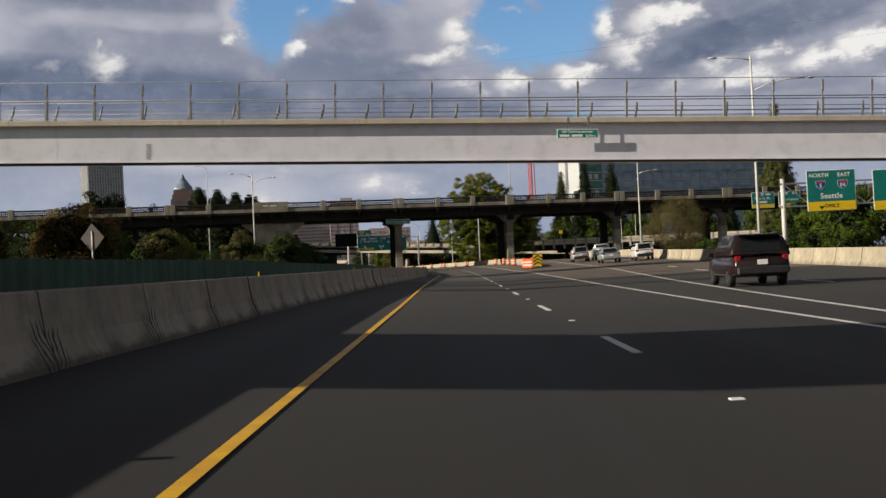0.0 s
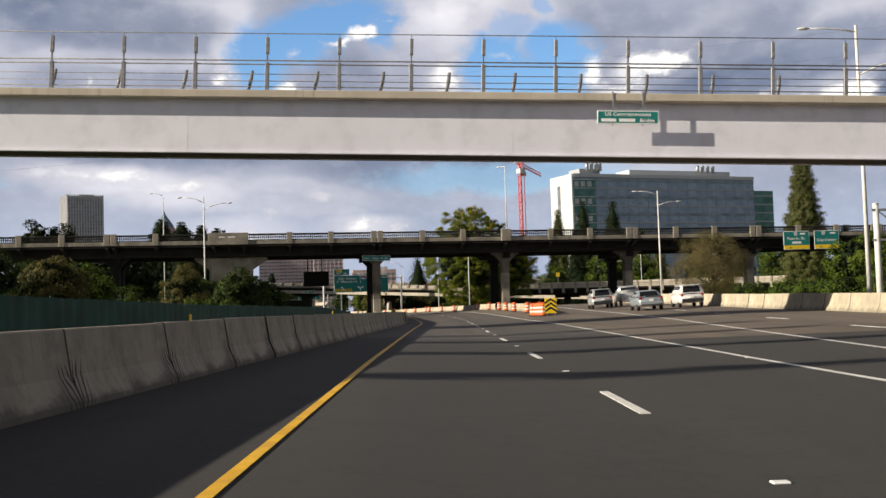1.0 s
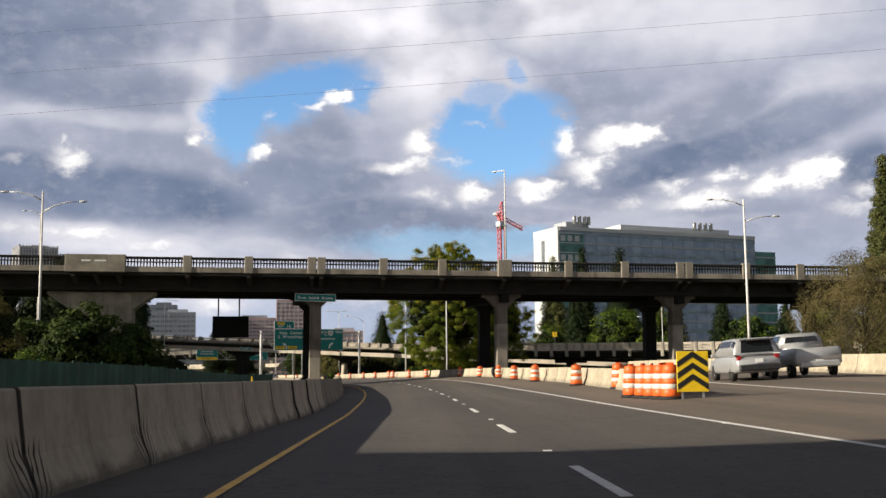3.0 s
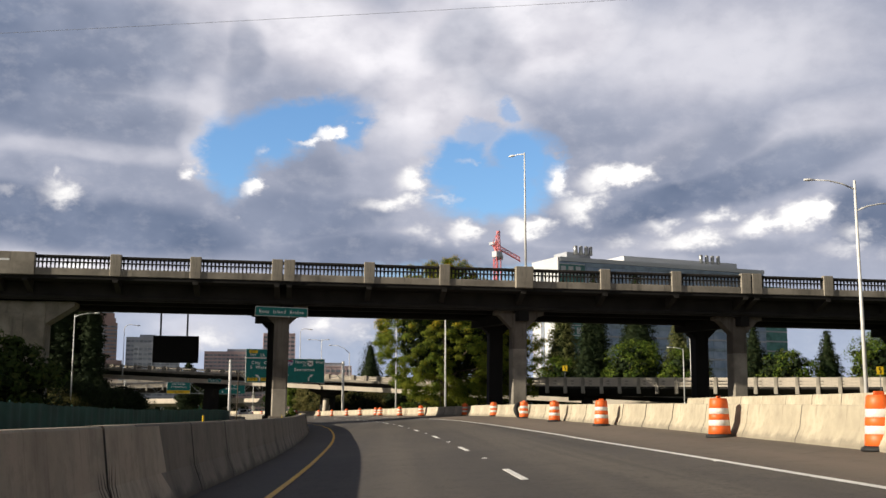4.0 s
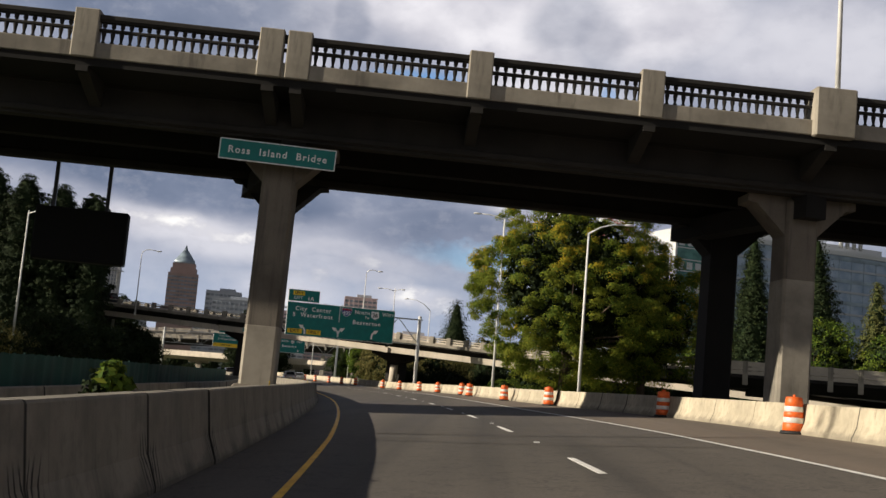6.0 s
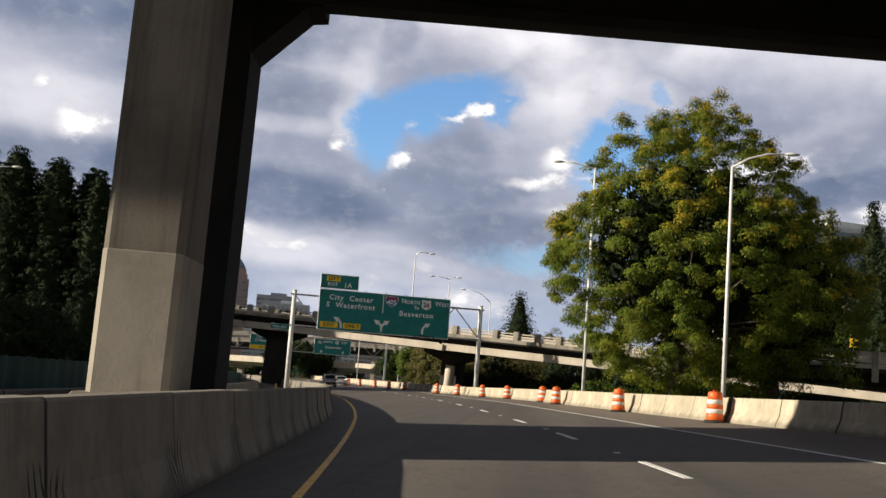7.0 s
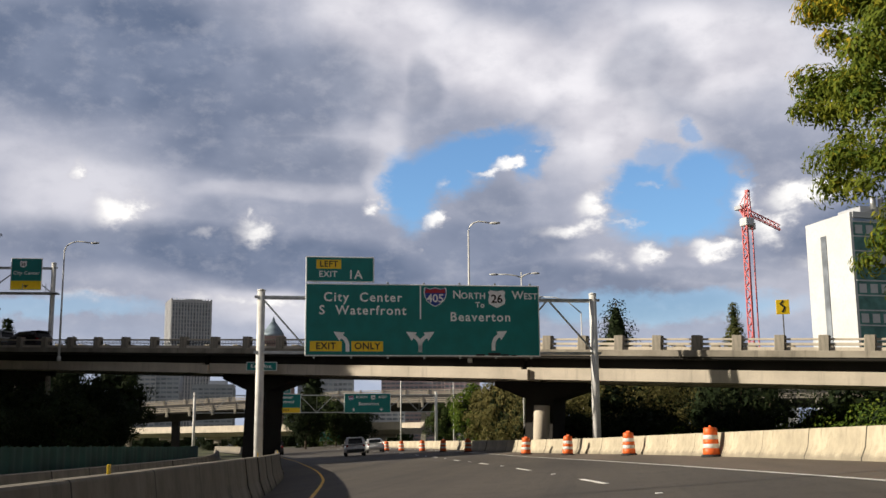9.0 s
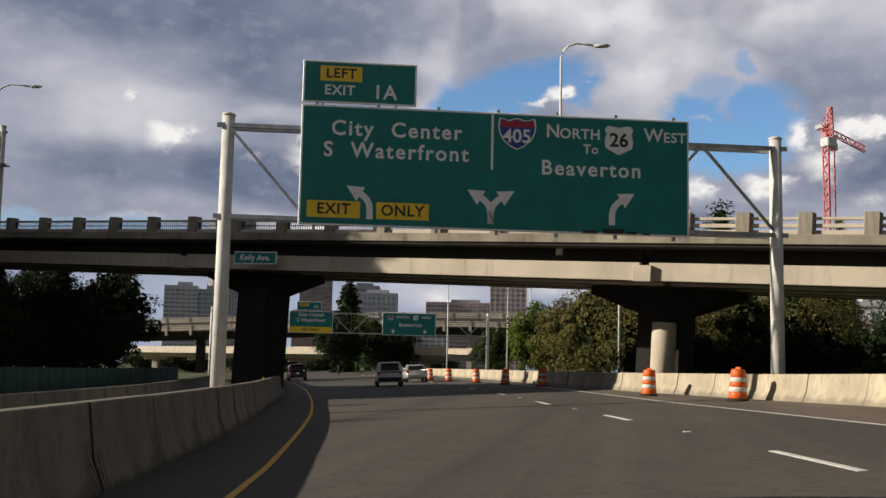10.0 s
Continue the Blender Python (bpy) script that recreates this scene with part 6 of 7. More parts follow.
def planting():
    # the great locust beside the shoulder
    broad_tree("locust_tree", 6.6, 243.8, 0, 22.0, 9.7, "leaf_big", "broad green tree with yellowing leaf tips behind the barrier", 11, 820, 330, .19, .05, 34, .5, .088, .65, .18, True, 190)
    broad_tree("locust_tree", 14.5, 250, 0, 17.5, 7.5, "leaf_big", "green tree with yellowing leaves beside the ramp", 12, 240, 190, .25, .06, 14, .4, .14, .6, .14, True, 40)
    # far side of the freeway
    conifer("sequoia_tree", 70.0, 223.0, -.5, 33.0, 4.7, "needle_brown", "tall pointed olive green conifer behind the bridge", 21, 190, .34, 1.35)
    conifer("sequoia_tree", 79.0, 226.0, -.5, 15.5, 4.0, "needle", "shorter dark conifer beside a taller one", 22, 90, .38, 1.3)
    for i, (x, y, h, r) in enumerate(((46.5, 301, 28, 6.0), (32.3, 303, 26.5, 4.6), (40.2, 312, 29.5, 4.8), (22.5, 300, 20, 3.8), (35, 290, 20, 4), (52, 292, 20, 4.2), (64, 286, 17, 4.2), (15, 393, 23, 4.0), (10, 396, 15, 3.5), (58, 300, 17, 4), (73, 275, 15, 4))):
        conifer("fir_tree", x, y, 0, h, r, "needle_brown" if i % 2 else "needle", "dark green fir beyond the riverside ramp", 30 + i, 70, .40, 1.25)
    conifer("cedar_tree", -5.6, 335.0, -.5, 17.0, 7.5, "needle", "wide-branched cedar behind the street bridge", 48, 34, .42, .8)
    for i, (x, y, h, r, mt) in enumerate(((42, 285, 14, 6, "leaf_green"), (50, 282, 12.5, 5.5, "leaf_green"), (66, 276, 13, 6, "leaf_green"), (80, 270, 15, 7, "leaf_green"), (95, 262, 15, 7, "leaf_mid"), (30, 292, 11, 5, "leaf_green"), (104, 240, 17, 8, "leaf_olive"))):
        broad_tree("roadside_tree", x, y, 0, h, r, mt, "leafy green tree beyond the riverside ramp", 60 + i, 90, 80, .34, .1, 6, .25)
    broad_tree("bare_looking_tree", 31.5, 142.5, .3, 9.0, 4.2, "tan_twig", "olive-brown thin-leaved tree by the exit ramp", 71, 240, 260, .095, .1, 8, .16, .25, 0.0, .16, False)
    for i, (x, y, w, h) in enumerate(((34.5, 95, 4, 2.6), (35, 103, 4, 3.2), (35, 112, 4.5, 2.8), (36, 122, 5, 2.4), (37, 132, 5, 2.8), (38, 152, 5, 3), (37, 165, 5, 3.4), (34, 84, 4, 2.6), (35, 74, 4, 3.0), (42, 178, 5, 4))):
        shrub(x, y, .2, w, h, "leaf_green", 80 + i, "bright green shrub behind the ramp barrier")
    for i, (x, y, h, r, mt) in enumerate(((52, 150, 9, 5, "leaf_green"), (46, 118, 8, 4.5, "leaf_green"), (70, 205, 7, 5.5, "leaf_mid"), (78, 196, 7, 5, "leaf_green"), (90, 180, 12, 6, "leaf_green"))):
        broad_tree("roadside_tree", x, y, 0, h, r, mt, "dark leafy tree behind the exit ramp", 100 + i, 70, 130, .28, .08, 6, .22)
    # the median's far side
    for i, (x, y, h, r, mt) in enumerate(((-30.5, 80, 7.8, 4.2, "leaf_autumn"), (-34.5, 92, 8.5, 4.5, "leaf_autumn"), (-28.5, 98, 6.5, 3.2, "leaf_olive"), (-37, 70, 8.5, 4.5, "leaf_autumn"), (-41, 105, 8.8, 5, "leaf_mid"), (-33, 118, 7.5, 3.6, "leaf_green"), (-30.8, 151, 7.8, 3.0, "leaf_olive"), (-45, 128, 9, 5, "leaf_mid"), (-50, 150, 9, 5, "leaf_mid"), (-60, 140, 10, 6, "leaf_mid"), (-52, 112, 9.5, 5, "leaf_autumn"))):
        broad_tree("roadside_tree", x, y, -.3, h, r, mt, "autumn-tinted leafy tree beyond the green screen", 120 + i, 80, 130, .19, .08, 7, .18)
    for i, (x, y, w, h, mt) in enumerate(((-27.5, 116, 4.2, 4.2, "leaf_green"), (-24.5, 128, 3.6, 3.2, "leaf_green"), (-23, 139, 3.4, 3.0, "leaf_green"), (-26, 106, 4, 3, "leaf_green"), (-25, 64, 4, 3.2, "leaf_dark"), (-23, 52, 4, 3, "leaf_dark"))):
        shrub(x, y, -.2, w, h, mt, 150 + i, "bright green shrub behind the green screen")
    for i, (x, y, h, r) in enumerate(((-25.8, 157.5, 7.0, 4.0), (-22.6, 160, 5.4, 3.0), (-29.5, 159, 6.2, 3.6))):
        broad_tree("pine_bush", x, y, -.2, h, r, "leaf_mid", "dark green shaggy pine beside the bridge pier", 160 + i, 80, 80, .36, .05, 8, .14)
    for i, (x, y, h, r) in enumerate(((-52.2, 283, 22.6, 2.3), (-54.4, 286, 23.4, 2.9), (-57.6, 284, 24.0, 3.3), (-62.5, 284, 25, 3.6), (-68, 286, 26, 4))):
        conifer("cypress_tree", x, y, 0, h, r, "needle", "tall dark columnar evergreen beyond the median", 170 + i, 110, .34, 6.0)
    # unseen trees added to shade the street bridge and the bank
    for i, (x, y) in enumerate(((-62, 288), (-68, 292), (-75, 296), (-80, 284), (-80, 250), (-84, 265), (-78, 232))):
        broad_tree("roadside_tree", x, y, -1, 24.0, 6.5, "leaf_dark", "tall dark leafy tree added to shade the street bridge", 260 + i, 90, 80, .42, .06, 7, .35)
    for i, (x, y, h, r) in enumerate(((-71, 352, 14, 5.2), (-76, 346, 12, 5.5), (-78, 350, 14, 6.5), (-86, 347, 15, 7), (-95, 350, 15, 7))):
        broad_tree("roadside_tree", x, y, -1, h, r, "leaf_dark", "dark leafy tree in the shade behind the street bridge", 290 + i, 90, 90, .36, .06, 7, .3)
    for i, (x, y, h) in enumerate(((-84, 330, 17), (-80, 340, 15), (-92, 335, 18), (-74, 345, 13))):
        conifer("fir_tree", x, y, -1.2, h + 3, 3.4, "needle", "dark fir behind the street bridge", 185 + i, 40, .6)
    for i, (x, y, w, h, mt) in enumerate(((-48, 262, 9, 7, "leaf_dark"), (-47, 275, 8, 6, "leaf_dark"), (-57, 250, 9, 7, "leaf_dark"), (-44, 236, 8, 4, "leaf_olive"), (-52, 220, 9, 5, "leaf_dark"), (-38, 215, 6, 3.5, "leaf_olive"), (-51, 302, 6, 6.5, "leaf_dark"), (-56, 300, 9, 7, "leaf_dark"), (-62, 308, 10, 9, "leaf_dark"), (-54, 312, 6, 7, "leaf_dark"), (-44.5, 286, 5, 4.6, "leaf_dark"), (-47, 289, 7, 5.5, "leaf_dark"), (-66, 318, 10, 9, "leaf_dark"), (-71, 348, 8, 6.5, "leaf_dark"), (-78, 345, 9, 7, "leaf_dark"), (-87, 342, 9, 8, "leaf_dark"), (-96, 345, 9, 8, "leaf_dark"))):
        shrub(x, y, -.4, w, h, mt, 200 + i, "dark scrub on the bank beyond the median")
    shrub(-5.9, 157.6, -.1, .6, 1.35, "leaf_green", 214, "slim green weed growing beside the median barrier")
    # added scrub whose dark leaves stand in for shade below the ramps
    for i, (x, y, w, h) in enumerate(((-150, 530, 14, 6), (-139, 526, 13, 5), (-128, 524, 13, 6), (-117, 522, 12, 5), (-106, 520, 13, 6), (-95, 518, 12, 5), (-84, 516, 13, 6), (-73, 514, 12, 5), (-62, 512, 13, 6), (-104, 455, 6, 2.4), (-96, 462, 5, 2.0), (-88, 470, 5, 2.2))):
        shrub(x, y, -1.0, w, h, "leaf_dark", 320 + i, "dark scrub added for shade under the elevated ramps")
    # behind the street bridge
    for i, (x, y, w, h, mt) in enumerate(((2, 296, 9, 6.0, "leaf_dark"), (10, 292, 9, 6, "leaf_dark"), (-6, 300, 9, 6.5, "leaf_olive"), (-12, 306, 8, 6.5, "leaf_olive"), (18, 288, 10, 6, "leaf_dark"), (26, 282, 9, 6, "leaf_dark"), (6, 283, 7, 3.0, "leaf_green"), (12, 275, 5, 2.2, "leaf_green"), (-2, 288, 4, 2.0, "leaf_green"), (4, 262, 6, 3.0, "leaf_green"), (1.5, 252, 4, 2.4, "leaf_green"), (-11, 296, 7, 3.4, "leaf_dark"), (-5, 292, 7, 3.4, "leaf_dark"), (1, 290, 7, 3.4, "leaf_dark"), (7, 287, 7, 3.4, "leaf_dark"), (13, 283, 7, 3.4, "leaf_dark"))):
        shrub(x, y, -.2, w, h, mt, 220 + i, "dense dark green thicket under the street bridge")
    for i, (x, y, h, r, mt) in enumerate(((-15, 312, 8.0, 4.0, "leaf_olive"), (-18, 330, 8, 4.2, "leaf_olive"), (-57, 398, 9.5, 4.6, "leaf_dark"), (-54, 408, 10, 5.5, "leaf_mid"), (-49.5, 402, 8.5, 4.5, "leaf_dark"), (-22, 345, 8, 4, "leaf_green"), (0, 330, 11, 5, "leaf_olive"), (-36, 424, 8.5, 4.5, "leaf_mid"), (-28, 418, 9, 5, "leaf_olive"), (-20, 410, 9, 5, "leaf_mid"))):
        broad_tree("roadside_tree", x, y, -.4, h, r, mt, "leafy tree beside the lanes beyond the street bridge", 240 + i, 80, 110, .27, .06, 6, .18)
    # tall poplars beside the first stretch: their shadows cross the lanes
    for i, y in enumerate((26.5, 35.0, 43.5, 51.0)):
        conifer("poplar_tree", -42, y, -1.2, 23, 1.0, "leaf_green", "tall narrow poplar far off beside the freeway", 280 + i, 40, .5, 4.0)
    conifer("poplar_tree", -61.5, 420, -.5, 17, 2.6, "leaf_dark", "narrow dark poplar beyond the street bridge", 252, 70, .5, 3.5)


# ---- buildings and crane ----


def block(name, x, y, w, d, h, yaw, wall, label, floors, bays, sides=("front", "left", "right"), rib=False):
    """An office block: walls, recessed window bands and a roof with plant."""
    b = thing(name, pose(x, y, -2, 0, 0, yaw), label, "building")
    s = Mesh()
    s.box((0, 0, h / 2), (w, d, h))
    part("wall", s, wall, b)
    s = Mesh()
    s.box((0, 0, h + .5), (w + .6, d + .6, 1.0))
    part("roof", s, wall, b)
    s = Mesh()
    s.box((w * .1, 0, h + 2.2), (w * .45, d * .5, 3.4))
    part("roof_plant", s, "grey_clad", b)
    fh = (h - 3) / floors
    for side in sides:
        ln = w if side == "front" else d
        bw = ln / bays
        if rib:
            for j in range(bays):
                c = -ln / 2 + bw * (j + .5)
                g = Mesh()
                if side == "front":
                    g.box((c, -d / 2 - .06, h / 2 + .5), (bw * .56, .22, h - 4))
                else:
                    g.box(((-w / 2 - .06) if side == "left" else (w / 2 + .06), c, h / 2 + .5), (.22, bw * .56, h - 4))
                part("window_strip", g, "window", b)
            for j in range(bays + 1):
                g = Mesh()
                c = -ln / 2 + bw * j
                if side == "front":
                    g.box((c, -d / 2 - .5, h / 2 + 1), (bw * .36, 1.6, h + 3))
                else:
                    g.box(((-w / 2 - .5) if side == "left" else (w / 2 + .5), c, h / 2 + 1), (1.6, bw * .36, h + 3))
                part("fin", g, "white_fin", b)
        for i in range(floors):
            z = 2 + fh * (i + .5)
            g = Mesh()
            k = .985 if not rib else .99
            hz, dp = (fh * .48, .24) if not rib else (fh * .16, .40)
            if side == "front":
                g.box((0, -d / 2 - .06, z), (ln * k, dp, hz))
            else:
                g.box(((-w / 2 - .06) if side == "left" else (w / 2 + .06), 0, z), (dp, ln * k, hz))
            part("window_band" if not rib else "spandrel", g, "window" if not rib else "white_fin", b)
        if not rib:
            for j in range(bays + 1):
                c = -ln / 2 + bw * j
                g = Mesh()
                if side == "front":
                    g.box((c, -d / 2 - .12, h / 2), (bw * .16, .3, h - 2))
                else:
                    g.box(((-w / 2 - .12) if side == "left" else (w / 2 + .12), c, h / 2), (.3, bw * .16, h - 2))
                part("mullion", g, wall, b)
    return b


def glass_building():
    """Long glazed block on the waterfront with a pale end tower."""
    yaw = math.degrees(math.atan2(553 - 510, 167 - 63))
    b = thing("office_building", pose(63.5, 511, -2, 0, 0, yaw), "long blue-grey glazed office building with a pale end wall", "building")
    ln, dp, h = 102.0, 20.0, 61.0
    s = Mesh()
    s.box((ln / 2, dp / 2, h / 2), (ln, dp, h))
    part("body", s, "glass", b)
    s = Mesh()
    s.box((-.35, dp / 2, h / 2 + .8), (.9, dp + .4, h + 1.6))
    part("end_wall", s, "pale_panel", b, "pale panelled end wall")
    fl = 14
    for i in range(fl + 1):
        z = 4 + (h - 5) * i / fl
        s = Mesh()
        s.box((ln / 2 + 6, -.10, z), (ln - 12, .25, .75 if i % 2 else 1.25))
        part("floor_band", s, "grey_clad" if i % 2 else "blue_metal", b)
        s = Mesh()
        s.box((5.6, -.2, z), (11.6, .4, .35))
        part("floor_band", s, "pale_panel", b)
        if i % 2 and i < fl:
            for q in range(3):
                s = Mesh()
                s.box((1.6 + 3.4 * ((q * 2 + i) % 3), -.32, z + 1.9), (2.2, .12, 2.4))
                part("bright_pane", s, "pale_panel", b, "pale square pane on the glass corner")
    s = Mesh()
    s.box((-.85, dp * .60, h / 2 + 2), (.3, 2.4, h - 10))
    part("window_strip", s, "window", b, "dark upright strip of windows in the end wall")
    s = Mesh()
    s.box((5.8, -.12, h / 2), (11.6, .3, h - 2))
    part("glass_corner", s, "teal_glass", b, "green tinted glass corner")
    for k in range(17):
        s = Mesh()
        x = 12.5 + (ln - 13) * k / 16
        s.box((x, -.20, h / 2), (.07, .12, h - 3))
        part("mullion", s, "blue_metal", b)
    s = Mesh()
    s.box((ln / 2, dp / 2, h + .9), (ln, dp + 1, 1.6))
    part("roof_edge", s, "pale_panel", b)
    s = Mesh()
    s.box((62, dp / 2, h + 3.0), (58, dp * .6, 3.0))
    part("penthouse", s, "pale_panel", b)
    s = Mesh()
    s.box((12, dp / 2, h + 2.6), (11, dp * .5, 4.2))
    part("plant_room", s, "grey_clad", b)
    for x in (10, 12.5, 15, 17, 72, 75, 78, 81):
        s = Mesh()
        s.turned([(.8, 0), (.8, 3.4), (.5, 3.6)], 10, (x, dp / 2 - 6, h + 3.6))
        part("flue", s, "steel", b)
    s = Mesh()
    s.box((ln + 6, 10, (h - 5) / 2), (13, 18, h - 5))
    part("glass_annex", s, "teal_glass", b, "green glass annex")
    for i in range(13):
        s = Mesh()
        s.box((ln + 6, .9, 3 + 4.2 * i), (13.1, .3, .6))
        part("floor_band", s, "grey_clad", b)


def tower_crane():
    c = thing("tower_crane", pose(44.0, 563, -2, 0, 0, -58), "red lattice tower crane far behind the bridge", "crane")
    mast = Mesh()
    h = 69.5
    for sx in (-1, 1):
        for sy in (-1, 1):
            mast.beam((sx * 1.1, sy * 1.1, 0), (sx * 1.1, sy * 1.1, h), .34)
    for i in range(32):
        z0, z1 = h * i / 32, h * (i + 1) / 32
        s = 1 if i % 2 else -1
        mast.beam((-1.1 * s, -1.1, z0), (1.1 * s, -1.1, z1), .3)
        mast.beam((-1.1, -1.1 * s, z0), (-1.1, 1.1 * s, z1), .3)
        mast.beam((-1.1, -1.1, z0), (1.1, -1.1, z0), .18)
    part("mast", mast, "crane", c)
    cab = Mesh()
    cab.box((0, 0, h + 1.4), (3.4, 3.4, 2.6), ch=.2)
    cab.box((0, 2.0, h + .2), (1.6, 1.8, 2.2), ch=.2)
    part("cab", cab, "pale_panel", c)
    jib = Mesh()
    root_, tip = Vector((-1.0, -1.6, h + 5.2)), Vector((5.4, 8.6, h - 1.6))
    across = (tip - root_).cross(Vector((0, 0, 1))).normalized() * .8
    lift = Vector((0, 0, 1.7))
    for k in range(10):
        p, q = root_.lerp(tip, k / 10), root_.lerp(tip, (k + 1) / 10)
        for sgn in (-1, 1):
            jib.beam(p + across * sgn, q + across * sgn, .28)
            jib.beam(p + across * sgn, q + lift, .2)
        jib.beam(p + lift, q + lift, .3)
        jib.beam(p + lift, q + across, .2)
    part("jib", jib, "crane", c)
    j2 = Mesh()
    j2.beam((0, 0, h + 2.4), (-2.6, 0, h + 6.2), 1.2, .8)
    part("counter_jib", j2, "crane", c)
    w = Mesh()
    w.box((-2.4, 0, h + 6.6), (4.2, 2.2, 1.3), ch=.1)
    part("counterweight", w, "grey_clad", c)
    a = Mesh()
    for sy in (-.7, .7):
        a.beam((-.7, sy, h + 2.5), (.5, sy * .5, h + 11.4), .32)
        a.beam((1.5, sy, h + 2.5), (1.3, sy * .5, h + 11.4), .32)
        for k in range(5):
            a.beam((-.6 + k * .2, sy, h + 3 + k * 1.6), (1.4, sy * .8, h + 4.6 + k * 1.6), .2)
    a.box((.9, 0, h + 11.4), (1.5, 1.0, .7), ch=.1)
    a.beam((.5, 0, h + 11.2), (-3.6, 0, h + 7.0), .16)
    part("apex", a, "crane", c)


def city():
    glass_building()
    tower_crane()
    block("office_tower", -425, 1315, 40, 40, 149, 30, "white_fin", "tall pale office tower with vertical fins", 36, 13, rib=True)
    k = block("brick_tower", -294, 1188, 28, 28, 88, 14, "brick", "brown brick tower with a stepped blue-grey crown", 24, 9)
    s = Mesh()
    s.box((0, 0, 91), (25, 25, 6))
    s.box((0, 0, 96.5), (22, 22, 5))
    part("upper_storey", s, "brick", k)
    s = Mesh()
    s.turned([(14.0, 99), (13.6, 101.5), (8.0, 107.5), (7.6, 108.0), (2.6, 113), (.3, 118)], 4)
    s.v = [(p[0] * .707 - p[1] * .707, p[0] * .707 + p[1] * .707, p[2]) for p in s.v]
    part("crown_roof", s, "blue_metal", k, "blue-grey pointed metal crown")
    s = Mesh()
    s.box((0, 0, 26), (40, 38, 52))
    part("lower_block", s, "brick", k)
    block("office_building", -256, 1205, 33, 30, 75, 10, "grey_clad", "grey office building far in the city", 16, 8)
    block("office_building", -222, 1110, 40, 26, 62, 10, "grey_clad", "dark grey glazed city building", 13, 10)
    block("office_building", -112, 1130, 29, 28, 74, 8, "pink_clad", "pinkish city office tower", 18, 7)
    block("office_building", -168, 1228, 60, 30, 62, 8, "pink_clad", "wide pinkish city office building", 16, 14)
    block("office_building", -321, 950, 22, 20, 55, 20, "white_fin", "pale apartment tower behind the ramps", 18, 6)
    block("office_building", -303, 958, 17, 20, 53, 14, "grey_clad", "dark grey narrow city block", 16, 4)
    block("office_building", -270, 960, 28, 24, 42, 14, "grey_clad", "grey city block behind the ramps", 14, 7)
    block("office_building", -160, 1000, 40, 24, 30, 10, "white_fin", "low pale city building", 9, 9)
    block("office_building", -205, 980, 34, 24, 33, 10, "grey_clad", "low grey city building", 10, 8)
    block("office_building", -60, 1040, 40, 26, 40, 6, "pink_clad", "low pinkish city building", 8, 9)
    block("office_building", 34, 470, 7, 9, 17, 0, "pale_panel", "small white building among the trees", 3, 2)
    block("office_building", -520, 1200, 40, 30, 46, 16, "brick", "low brown city building", 9, 8)


# ---- vehicles ----


